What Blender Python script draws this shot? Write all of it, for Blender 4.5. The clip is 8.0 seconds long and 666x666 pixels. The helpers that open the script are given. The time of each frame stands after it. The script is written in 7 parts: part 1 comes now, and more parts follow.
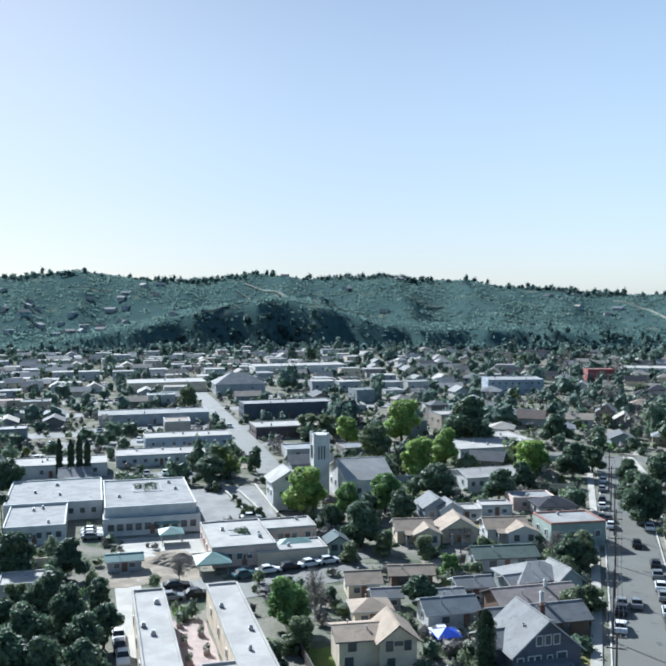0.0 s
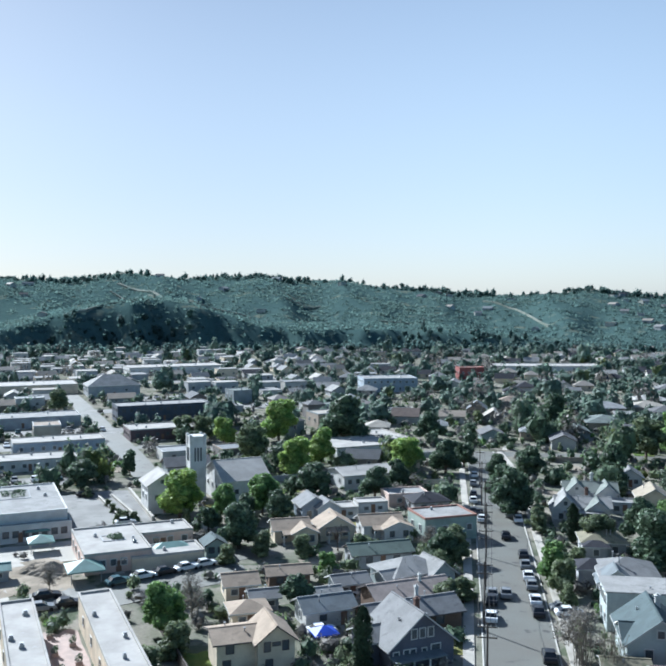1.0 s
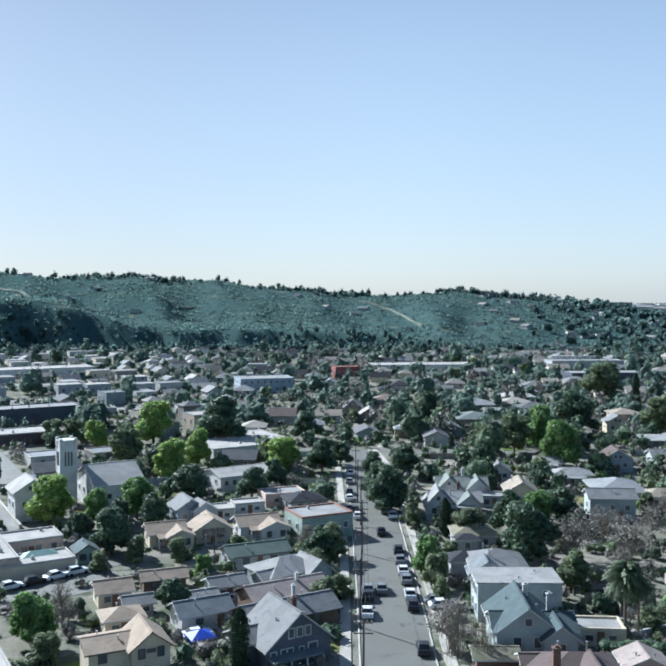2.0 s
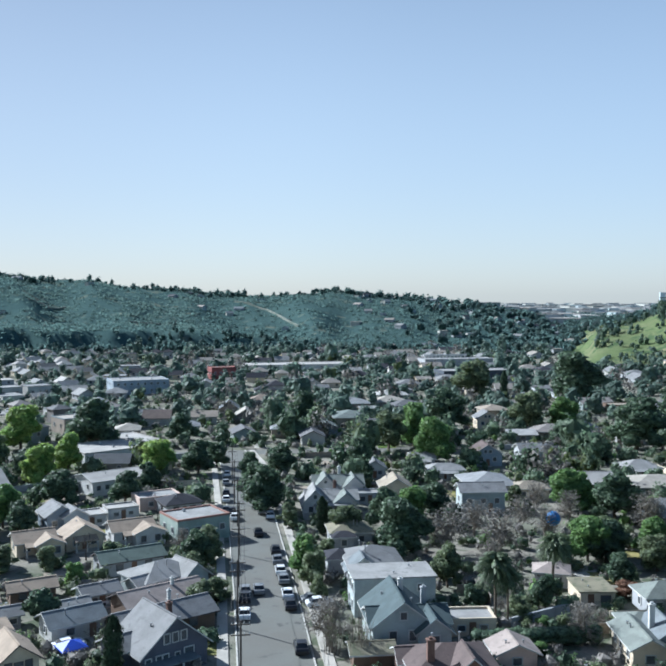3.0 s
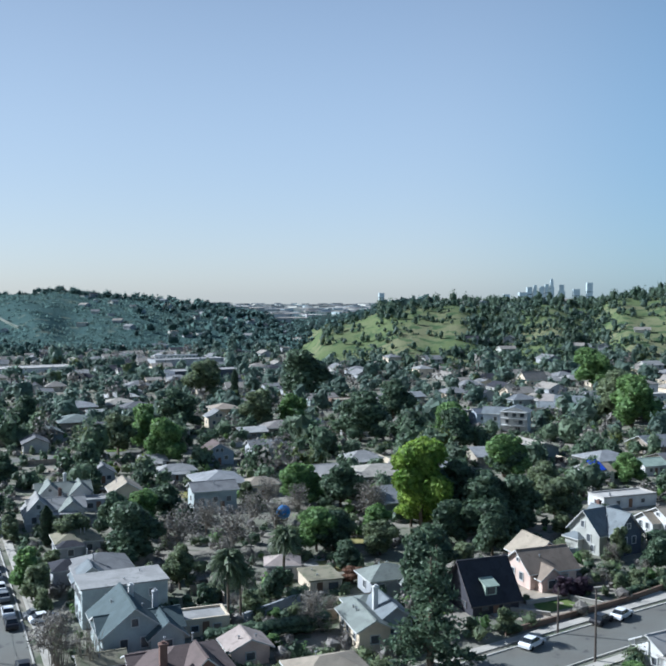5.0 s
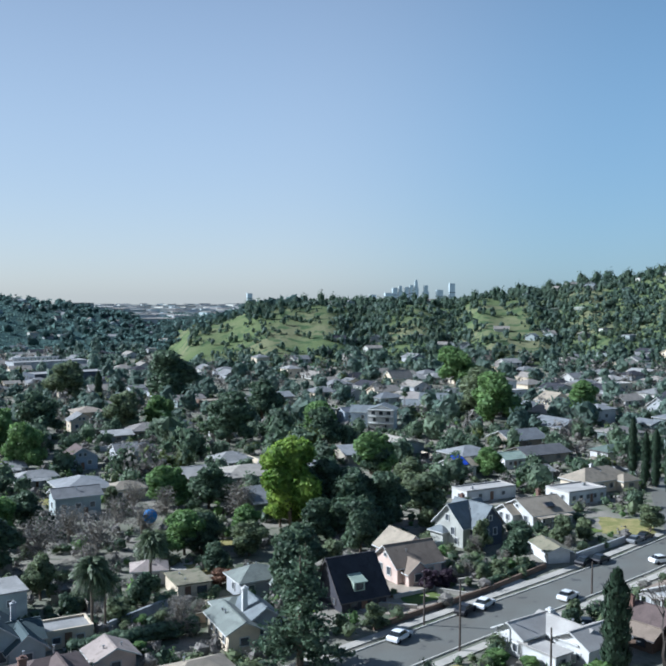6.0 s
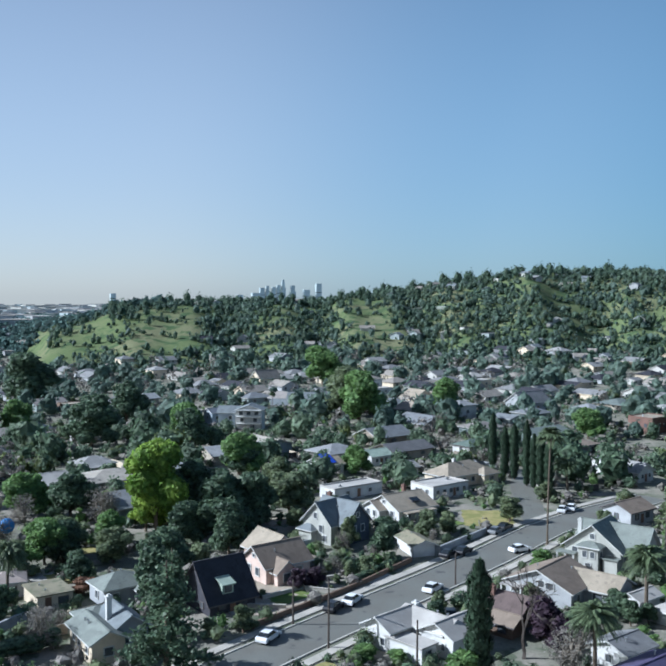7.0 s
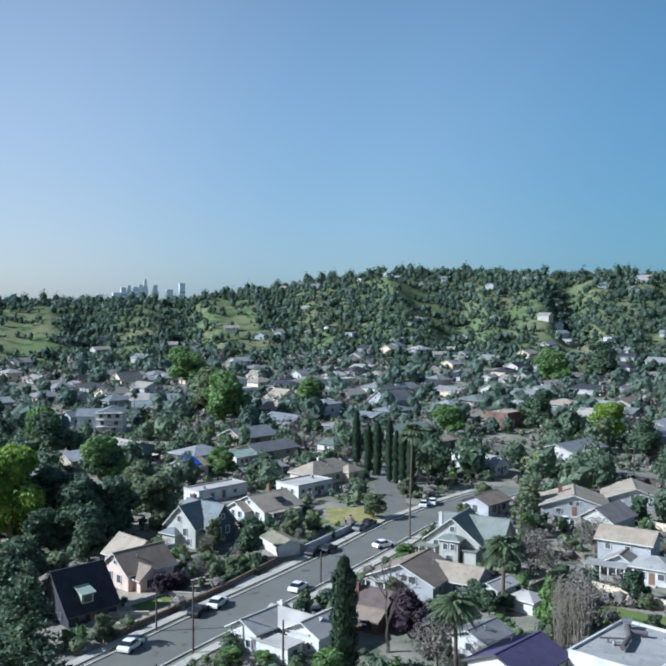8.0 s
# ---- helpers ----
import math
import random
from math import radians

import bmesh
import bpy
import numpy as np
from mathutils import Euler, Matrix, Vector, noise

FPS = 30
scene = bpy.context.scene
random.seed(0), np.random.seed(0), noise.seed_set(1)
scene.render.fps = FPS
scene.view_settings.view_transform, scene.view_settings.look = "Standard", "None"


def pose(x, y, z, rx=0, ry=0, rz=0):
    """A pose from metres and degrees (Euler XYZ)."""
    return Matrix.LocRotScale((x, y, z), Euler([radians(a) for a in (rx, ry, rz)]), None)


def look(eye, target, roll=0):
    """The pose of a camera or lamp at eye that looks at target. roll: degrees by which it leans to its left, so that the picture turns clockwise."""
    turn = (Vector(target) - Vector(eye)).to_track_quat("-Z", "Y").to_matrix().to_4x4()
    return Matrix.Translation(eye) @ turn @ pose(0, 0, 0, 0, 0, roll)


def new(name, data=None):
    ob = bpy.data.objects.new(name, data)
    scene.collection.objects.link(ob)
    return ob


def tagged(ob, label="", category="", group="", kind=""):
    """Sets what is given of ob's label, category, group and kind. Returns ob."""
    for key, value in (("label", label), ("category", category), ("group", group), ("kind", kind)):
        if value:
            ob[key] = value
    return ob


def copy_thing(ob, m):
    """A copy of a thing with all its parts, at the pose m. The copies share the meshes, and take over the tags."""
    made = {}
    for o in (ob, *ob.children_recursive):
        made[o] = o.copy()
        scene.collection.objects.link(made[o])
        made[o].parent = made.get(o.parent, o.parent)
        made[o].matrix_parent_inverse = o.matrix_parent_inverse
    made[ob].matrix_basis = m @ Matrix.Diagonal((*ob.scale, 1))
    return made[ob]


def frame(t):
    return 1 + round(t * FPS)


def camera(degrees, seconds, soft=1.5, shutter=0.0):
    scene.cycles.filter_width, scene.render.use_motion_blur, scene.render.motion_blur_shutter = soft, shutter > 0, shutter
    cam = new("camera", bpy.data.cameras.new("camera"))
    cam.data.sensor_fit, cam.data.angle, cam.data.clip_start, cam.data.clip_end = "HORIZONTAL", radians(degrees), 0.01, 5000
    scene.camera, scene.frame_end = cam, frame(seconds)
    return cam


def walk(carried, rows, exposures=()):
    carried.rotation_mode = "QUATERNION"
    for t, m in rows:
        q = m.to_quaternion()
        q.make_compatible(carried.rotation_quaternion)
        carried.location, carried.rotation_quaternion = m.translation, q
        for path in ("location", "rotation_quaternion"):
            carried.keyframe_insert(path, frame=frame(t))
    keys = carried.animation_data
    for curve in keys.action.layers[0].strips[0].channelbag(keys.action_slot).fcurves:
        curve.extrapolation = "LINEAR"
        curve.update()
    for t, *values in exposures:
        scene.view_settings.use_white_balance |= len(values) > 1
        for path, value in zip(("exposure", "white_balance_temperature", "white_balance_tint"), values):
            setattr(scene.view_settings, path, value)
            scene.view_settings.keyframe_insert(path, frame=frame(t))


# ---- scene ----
# The camera turns on the spot, some fifty metres over a valley town, and drifts a few metres.
cam = camera(40.74, 8.0, soft=2.3)
ROWS = [
    (0.0, 0.0, 0.0, 50.0, -0.0, -2.43, 0.13),
    (0.5, 0.04, 0.05, 50.02, -3.83, -2.45, 0.11),
    (1.0, 0.09, 0.13, 50.01, -7.84, -2.44, 0.04),
    (1.5, 0.16, 0.24, 49.97, -11.82, -2.44, -0.01),
    (3.0, 0.47, 0.71, 49.75, -23.59, -2.4, -0.06),
    (3.5, 0.61, 0.89, 49.65, -27.81, -2.41, -0.05),
    (4.0, 0.77, 1.08, 49.55, -32.22, -2.4, -0.14),
    (4.5, 0.95, 1.28, 49.44, -36.48, -2.37, -0.1),
    (6.0, 1.59, 1.84, 49.13, -49.07, -2.31, -0.12),
    (6.5, 1.84, 2.0, 49.04, -53.31, -2.29, -0.07),
    (7.0, 2.12, 2.15, 48.98, -57.53, -2.29, -0.07),
    (7.5, 2.41, 2.27, 48.92, -61.71, -2.29, -0.03),
    (8.0, 2.73, 2.37, 48.9, -66.16, -2.29, -0.08),
]
walk(cam, [(t, pose(x, y, z, 90 + pitch, roll, yaw)) for t, x, y, z, yaw, pitch, roll in ROWS], exposures=[(0.0, 0.7, 5590, 6), (2.2, 0.63, 5560, 6), (4.0, 0.46, 5560, 7), (8.0, 0.34, 5430, 8)])

# ---- light: morning sun ahead and to the left of the first view ----
SUN_AZ, SUN_EL = -32.0, 33.0
world = bpy.data.worlds.new("sky")
scene.world = world
world.use_nodes = True
wn = world.node_tree
sky = wn.nodes.new("ShaderNodeTexSky")
sky.sky_type = "NISHITA"
sky.sun_disc = False
sky.sun_elevation, sky.sun_rotation = radians(SUN_EL), radians(SUN_AZ)
sky.air_density, sky.dust_density, sky.ozone_density = 1.0, 0.6, 2.0
wn.nodes["Background"].inputs["Strength"].default_value = 0.34
soft_sky = wn.nodes.new("ShaderNodeGamma")  # a hazy sky: flatter than clear air
soft_sky.inputs["Gamma"].default_value = 0.44
wn.links.new(sky.outputs["Color"], soft_sky.inputs["Color"])
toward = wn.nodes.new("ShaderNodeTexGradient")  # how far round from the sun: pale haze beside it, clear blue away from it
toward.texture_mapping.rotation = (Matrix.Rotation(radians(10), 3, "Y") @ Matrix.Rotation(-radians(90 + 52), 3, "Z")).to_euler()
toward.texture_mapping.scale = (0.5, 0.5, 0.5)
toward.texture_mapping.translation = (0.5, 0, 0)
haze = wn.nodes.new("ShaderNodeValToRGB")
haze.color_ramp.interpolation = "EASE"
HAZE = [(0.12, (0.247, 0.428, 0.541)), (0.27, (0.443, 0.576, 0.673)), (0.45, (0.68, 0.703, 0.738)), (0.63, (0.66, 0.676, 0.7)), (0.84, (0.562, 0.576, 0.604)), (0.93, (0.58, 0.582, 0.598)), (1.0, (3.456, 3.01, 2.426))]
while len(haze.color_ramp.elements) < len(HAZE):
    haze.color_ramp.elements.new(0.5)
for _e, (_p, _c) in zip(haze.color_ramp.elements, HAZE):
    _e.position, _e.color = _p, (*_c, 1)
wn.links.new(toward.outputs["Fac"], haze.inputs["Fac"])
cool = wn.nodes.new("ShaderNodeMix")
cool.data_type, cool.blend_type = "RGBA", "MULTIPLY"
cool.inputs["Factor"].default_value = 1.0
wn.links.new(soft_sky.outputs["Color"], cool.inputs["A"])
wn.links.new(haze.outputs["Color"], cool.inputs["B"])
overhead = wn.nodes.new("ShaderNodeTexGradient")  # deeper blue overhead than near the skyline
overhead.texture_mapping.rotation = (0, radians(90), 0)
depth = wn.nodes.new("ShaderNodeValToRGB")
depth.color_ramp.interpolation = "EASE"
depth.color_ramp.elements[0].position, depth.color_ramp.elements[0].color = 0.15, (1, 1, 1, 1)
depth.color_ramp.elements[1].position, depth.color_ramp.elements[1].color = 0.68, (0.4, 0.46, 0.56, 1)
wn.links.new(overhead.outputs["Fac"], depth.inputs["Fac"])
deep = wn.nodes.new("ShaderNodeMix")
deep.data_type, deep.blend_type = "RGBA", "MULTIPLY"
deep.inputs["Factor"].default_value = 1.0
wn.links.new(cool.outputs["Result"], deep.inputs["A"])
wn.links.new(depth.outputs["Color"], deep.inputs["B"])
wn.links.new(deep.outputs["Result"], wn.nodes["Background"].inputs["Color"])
sun = new("sun", bpy.data.lights.new("sun", "SUN"))
sun.data.energy, sun.data.angle, sun.data.color = 6.2, radians(0.5), (1.0, 0.985, 0.955)
_s = Vector((math.sin(radians(SUN_AZ)) * math.cos(radians(SUN_EL)), math.cos(radians(SUN_AZ)) * math.cos(radians(SUN_EL)), math.sin(radians(SUN_EL))))
sun.matrix_world = look(_s * 300, (0, 0, 0))

# ---- materials ----
MATS = {}


def shade(name, base, rough=0.85, second=None, size=3.0, fine=40.0, bump=0.15, spread=0.25, choices=None, leaf=0.0, metal=0.0, island=False, mid=None, spec=0.35):
    """A procedural surface: a base colour, a second one in large patches, a fine grain and some relief.
    choices: colours of which each object takes one. leaf: how much light goes through."""
    if name.endswith("_roof") and not mid and not choices:
        mid = (tuple(0.74 * q for q in base), 1.1, 0.59)
    m = bpy.data.materials.new(name)
    m.use_nodes = True
    t = m.node_tree
    n, ln = t.nodes, t.links
    bsdf = n["Principled BSDF"]
    bsdf.inputs["Roughness"].default_value = rough
    bsdf.inputs["Metallic"].default_value = metal
    bsdf.inputs["Specular IOR Level"].default_value = 0.25 if leaf else spec
    geo = n.new("ShaderNodeNewGeometry")
    big = n.new("ShaderNodeTexNoise")
    big.inputs["Scale"].default_value = 1.0 / size
    big.inputs["Detail"].default_value = 4.0
    small = n.new("ShaderNodeTexNoise")
    small.inputs["Scale"].default_value = fine / 10.0
    small.inputs["Detail"].default_value = 3.0
    for k in (big, small):
        ln.new(geo.outputs["Position"], k.inputs["Vector"])
    if choices:
        info = n.new("ShaderNodeObjectInfo")
        ramp = n.new("ShaderNodeValToRGB")
        ramp.color_ramp.interpolation = "CONSTANT"
        while len(ramp.color_ramp.elements) < len(choices):
            ramp.color_ramp.elements.new(0.5)
        for i, c in enumerate(choices):
            ramp.color_ramp.elements[i].position = i / len(choices)
            ramp.color_ramp.elements[i].color = (*c, 1)
        ln.new(info.outputs["Random"], ramp.inputs["Fac"])
        first = ramp.outputs["Color"]
    else:
        rgb = n.new("ShaderNodeRGB")
        rgb.outputs[0].default_value = (*base, 1)
        first = rgb.outputs[0]
    hard = n.new("ShaderNodeMapRange")
    hard.inputs["From Min"].default_value, hard.inputs["From Max"].default_value = 0.42, 0.6
    ln.new(big.outputs["Fac"], hard.inputs["Value"])
    mix = n.new("ShaderNodeMix")
    mix.data_type = "RGBA"
    ln.new(hard.outputs["Result"], mix.inputs["Factor"])
    ln.new(first, mix.inputs["A"])
    if second:
        mix.inputs["B"].default_value = (*second, 1)
    else:
        dim = n.new("ShaderNodeHueSaturation")
        dim.inputs["Value"].default_value = 0.82
        ln.new(first, dim.inputs["Color"])
        ln.new(dim.outputs["Color"], mix.inputs["B"])
    col = mix.outputs["Result"]
    if mid:
        mid_noise = n.new("ShaderNodeTexNoise")
        mid_noise.inputs["Scale"].default_value = 1.0 / mid[1]
        mid_noise.inputs["Detail"].default_value = 5.0
        ln.new(geo.outputs["Position"], mid_noise.inputs["Vector"])
        hard2 = n.new("ShaderNodeMapRange")
        hard2.inputs["From Min"].default_value, hard2.inputs["From Max"].default_value = mid[2], mid[2] + 0.07
        ln.new(mid_noise.outputs["Fac"], hard2.inputs["Value"])
        mix2 = n.new("ShaderNodeMix")
        mix2.data_type = "RGBA"
        ln.new(hard2.outputs["Result"], mix2.inputs["Factor"])
        ln.new(col, mix2.inputs["A"])
        mix2.inputs["B"].default_value = (*mid[0], 1)
        col = mix2.outputs["Result"]
    vary = n.new("ShaderNodeHueSaturation")
    ln.new(col, vary.inputs["Color"])
    span = n.new("ShaderNodeMapRange")
    span.inputs["To Min"].default_value, span.inputs["To Max"].default_value = 1 - spread, 1 + spread
    if island:
        ln.new(geo.outputs["Random Per Island"], span.inputs["Value"])
    else:
        ln.new(small.outputs["Fac"], span.inputs["Value"])
    ln.new(span.outputs["Result"], vary.inputs["Value"])
    ln.new(vary.outputs["Color"], bsdf.inputs["Base Color"])
    if bump:
        b = n.new("ShaderNodeBump")
        b.inputs["Strength"].default_value = bump
        b.inputs["Distance"].default_value = 0.1
        ln.new(small.outputs["Fac"], b.inputs["Height"])
        ln.new(b.outputs["Normal"], bsdf.inputs["Normal"])
    if leaf:
        tr = n.new("ShaderNodeBsdfTranslucent")
        ln.new(vary.outputs["Color"], tr.inputs["Color"])
        ms = n.new("ShaderNodeMixShader")
        ms.inputs["Fac"].default_value = leaf
        ln.new(bsdf.outputs["BSDF"], ms.inputs[1])
        ln.new(tr.outputs["BSDF"], ms.inputs[2])
        ln.new(ms.outputs["Shader"], n["Material Output"].inputs["Surface"])
    MATS[name] = m
    return m


# walls
shade("cream", (0.62, 0.525, 0.395), size=2.5, spread=0.1)
shade("white_wall", (0.56, 0.555, 0.535), size=2.5, spread=0.08)
shade("grey_wall", (0.36, 0.37, 0.38), size=2.5, spread=0.1)
shade("green_white_wall", (0.42, 0.42, 0.38), size=2.5, spread=0.1)
shade("pink_wall", (0.6, 0.46, 0.39), size=2.5, spread=0.1)
shade("teal_wall", (0.37, 0.415, 0.41), size=2.5, spread=0.1)
shade("green_wall", (0.3, 0.36, 0.32), size=2.5, spread=0.1)
shade("blue_wall", (0.3, 0.35, 0.4), size=2.5, spread=0.1)
shade("navy_wall", (0.075, 0.09, 0.115), size=2.5, spread=0.15)
shade("maroon_wall", (0.11, 0.08, 0.085), size=2.5, spread=0.15)
shade("plum_wall", (0.115, 0.12, 0.15), size=2.5, spread=0.15)
shade("brown_wall", (0.16, 0.11, 0.08), size=2.5, spread=0.15)
shade("dark_wall", (0.045, 0.045, 0.055), size=2.5, spread=0.15)
shade("brick_wall", (0.17, 0.1, 0.08), size=2.5, spread=0.2)
shade("red_wall", (0.3, 0.1, 0.09), size=2.5, spread=0.1)
shade("mixed_wall", (0.5, 0.5, 0.5), spread=0.1, choices=[(0.4, 0.4, 0.38), (0.36, 0.32, 0.26), (0.22, 0.25, 0.26), (0.46, 0.45, 0.42), (0.31, 0.26, 0.21), (0.27, 0.32, 0.31), (0.43, 0.43, 0.42), (0.17, 0.16, 0.15)])
# roofs
shade("white_roof", (0.405, 0.385, 0.358), size=4, spread=0.14, mid=((0.4, 0.39, 0.37), 2.2, 0.64), rough=0.85, fine=20, spec=0.08)
shade("pale_roof", (0.3, 0.295, 0.285), size=3, spread=0.18, spec=0.1)
shade("grey_roof", (0.2, 0.2, 0.2), size=2, spread=0.22)
# lowered to near black so that it carries tree shade on the steep-roofed house
shade("dark_roof", (0.042, 0.043, 0.052), size=2, spread=0.25, spec=0.15)
shade("blue_roof", (0.12, 0.135, 0.16), size=2, spread=0.2)
shade("slate_roof", (0.165, 0.185, 0.195), size=2, spread=0.22)
shade("sage_roof", (0.185, 0.205, 0.185), size=2, spread=0.22)
shade("moss_roof", (0.215, 0.195, 0.135), size=2, spread=0.25, mid=((0.13, 0.135, 0.085), 1.5, 0.55))
# the violet-blue is the tone of a roof in shade, used as base colour
shade("violet_roof", (0.07, 0.06, 0.12), size=2, spread=0.2)
shade("tan_roof", (0.305, 0.26, 0.2), size=2, spread=0.2)
shade("straw_roof", (0.335, 0.262, 0.195), size=2, spread=0.2)
shade("brown_roof", (0.215, 0.17, 0.132), size=2, spread=0.22)
shade("brown_grey_roof", (0.26, 0.235, 0.205), size=2, spread=0.22)
shade("red_brown_roof", (0.115, 0.085, 0.078), size=2, spread=0.25)
shade("rose_roof", (0.33, 0.275, 0.245), size=2, spread=0.2)
shade("red_roof", (0.31, 0.17, 0.135), size=2, spread=0.2)
shade("green_roof", (0.11, 0.145, 0.125), size=2, spread=0.2)
shade("pale_green_roof", (0.33, 0.4, 0.33), size=2, spread=0.15)
shade("teal_roof", (0.065, 0.092, 0.098), size=2, spread=0.2)
shade("teal_cloth", (0.14, 0.25, 0.23), size=2, spread=0.08, rough=0.6)
shade("mixed_roof", (0.3, 0.3, 0.3), spread=0.24, size=2, choices=[(0.22, 0.2, 0.185), (0.17, 0.18, 0.19), (0.24, 0.245, 0.25), (0.075, 0.08, 0.088), (0.26, 0.205, 0.16), (0.29, 0.295, 0.295), (0.12, 0.12, 0.125), (0.14, 0.165, 0.155), (0.2, 0.15, 0.125), (0.34, 0.31, 0.265), (0.4, 0.39, 0.37), (0.3, 0.25, 0.2)])
# smaller surfaces
shade("white_trim", (0.54, 0.54, 0.52), spread=0.05, bump=0.05)
shade("mixed_trim", (0.4, 0.4, 0.4), spread=0.05, bump=0.05, choices=[(0.42, 0.42, 0.4), (0.25, 0.24, 0.23), (0.14, 0.13, 0.12), (0.33, 0.31, 0.27)])
shade("dark_trim", (0.1, 0.09, 0.09), spread=0.1, bump=0.05)
shade("pane", (0.09, 0.1, 0.11), rough=0.12, spread=0.3, bump=0.0, spec=0.5)
shade("door_paint", (0.2, 0.12, 0.08), spread=0.15)
shade("metal", (0.4, 0.41, 0.42), rough=0.45, metal=0.7, spread=0.1)
shade("timber", (0.085, 0.07, 0.06), spread=0.25, size=1.5)
shade("brick", (0.16, 0.095, 0.075), spread=0.3, size=0.8)
shade("tarp_blue", (0.02, 0.07, 0.5), spread=0.15, rough=0.5)
shade("ball_blue", (0.05, 0.22, 0.55), spread=0.1, rough=0.5)
for _n, _c in (("white", (0.75, 0.76, 0.77)), ("black", (0.02, 0.02, 0.024)), ("grey", (0.2, 0.21, 0.22)), ("red", (0.3, 0.03, 0.03)), ("teal", (0.05, 0.11, 0.13))):
    shade("paint_" + _n, _c, rough=0.3, spread=0.04, bump=0.0, spec=0.5)
shade("glass_dark", (0.02, 0.025, 0.03), rough=0.1, spread=0.1, bump=0.0, spec=0.5)
shade("tyre", (0.015, 0.015, 0.016), spread=0.1, bump=0.0)
# ground
shade("asphalt", (0.136, 0.131, 0.113), second=(0.147, 0.148, 0.13), size=9, fine=60, spread=0.18, mid=((0.075, 0.072, 0.068), 2.5, 0.62), spec=0.4, rough=0.6)
shade("pale_track", (0.21, 0.225, 0.195), second=(0.14, 0.165, 0.14), size=14, spread=0.25, spec=0.0)
shade("car_park", (0.27, 0.265, 0.25), second=(0.21, 0.205, 0.195), size=7, spread=0.15, mid=((0.16, 0.155, 0.15), 3.0, 0.6), spec=0.1)
shade("concrete", (0.42, 0.39, 0.34), second=(0.34, 0.32, 0.28), size=5, spread=0.12)
shade("kerb", (0.5, 0.48, 0.43), size=3, spread=0.1)
shade("dirt", (0.36, 0.31, 0.25), second=(0.26, 0.225, 0.18), size=4, spread=0.25, spec=0.0)
shade("terracotta", (0.42, 0.32, 0.28), second=(0.34, 0.27, 0.24), size=2, spread=0.15)
shade("lawn", (0.1, 0.155, 0.05), second=(0.14, 0.17, 0.06), size=3, spread=0.25, fine=80, spec=0.0)
shade("dry_lawn", (0.3, 0.26, 0.12), second=(0.2, 0.2, 0.08), size=3, spread=0.25, fine=80, spec=0.0)
shade("town_ground", (0.17, 0.172, 0.135), second=(0.25, 0.23, 0.195), size=9, spread=0.35, fine=20, mid=((0.1, 0.115, 0.08), 4.0, 0.54), spec=0.0)
# far ridge ground: its blue-green base colour has haze painted in
shade("hazy_scrub", (0.062, 0.1, 0.094), second=(0.054, 0.09, 0.087), size=55, spread=0.3, fine=2.5, mid=((0.125, 0.145, 0.115), 24.0, 0.6), spec=0.0, bump=0)
shade("grass_slope", (0.11, 0.14, 0.066), second=(0.155, 0.16, 0.092), size=60, spread=0.3, fine=4, mid=((0.066, 0.1, 0.05), 11.0, 0.53), spec=0.0, bump=0.3)
# pale grey-blue stands in for the haze over distant land
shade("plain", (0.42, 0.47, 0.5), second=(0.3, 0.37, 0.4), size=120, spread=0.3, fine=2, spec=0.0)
# leaves and bark
shade("leaf_bright", (0.18, 0.28, 0.1), second=(0.13, 0.22, 0.08), size=2.5, leaf=0.48, island=True, spread=0.4, bump=0, rough=0.6)
shade("leaf_yellow", (0.29, 0.38, 0.11), second=(0.2, 0.32, 0.09), size=3.5, leaf=0.5, island=True, spread=0.35, bump=0, rough=0.6)
shade("leaf_lime", (0.26, 0.36, 0.065), second=(0.15, 0.25, 0.05), size=3.5, leaf=0.5, island=True, spread=0.35, bump=0, rough=0.6)
shade("leaf_olive", (0.185, 0.225, 0.12), second=(0.12, 0.155, 0.09), size=2.5, leaf=0.45, island=True, spread=0.45, bump=0, rough=0.6)
shade("leaf_dark", (0.11, 0.16, 0.095), second=(0.07, 0.11, 0.07), size=2.5, leaf=0.4, island=True, spread=0.5, bump=0, rough=0.55)
shade("leaf_grey", (0.225, 0.205, 0.185), second=(0.15, 0.145, 0.125), size=2.5, leaf=0.2, island=True, spread=0.4, bump=0, rough=0.7)
shade("leaf_rust", (0.2, 0.11, 0.07), size=2.5, leaf=0.3, island=True, spread=0.5, bump=0, rough=0.6)
shade("leaf_plum", (0.055, 0.035, 0.05), size=2.5, leaf=0.2, island=True, spread=0.5, bump=0, rough=0.6)
shade("leaf_palm", (0.1, 0.135, 0.07), size=2.5, leaf=0.2, island=True, spread=0.4, bump=0, rough=0.5)
shade("leaf_cypress", (0.035, 0.06, 0.035), size=2.5, leaf=0.15, island=True, spread=0.5, bump=0, rough=0.6)
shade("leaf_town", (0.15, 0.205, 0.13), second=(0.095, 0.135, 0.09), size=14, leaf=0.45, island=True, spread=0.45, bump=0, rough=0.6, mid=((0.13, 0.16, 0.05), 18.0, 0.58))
# paler, bluer copy of the town leaf: haze put into the colour
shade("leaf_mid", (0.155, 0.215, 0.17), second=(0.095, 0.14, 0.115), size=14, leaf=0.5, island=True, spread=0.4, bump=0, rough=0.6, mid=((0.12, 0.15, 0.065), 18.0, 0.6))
# leaves of the farthest trees, with haze mixed into their blue-green
shade("leaf_haze", (0.1, 0.155, 0.14), second=(0.085, 0.138, 0.13), size=60, leaf=0.75, island=True, spread=0.22, bump=0, rough=0.7)
shade("leaf_hill", (0.1, 0.145, 0.095), second=(0.075, 0.12, 0.085), size=40, leaf=0.45, island=True, spread=0.5, bump=0, rough=0.7)
shade("bark", (0.12, 0.095, 0.07), size=0.8, spread=0.3)
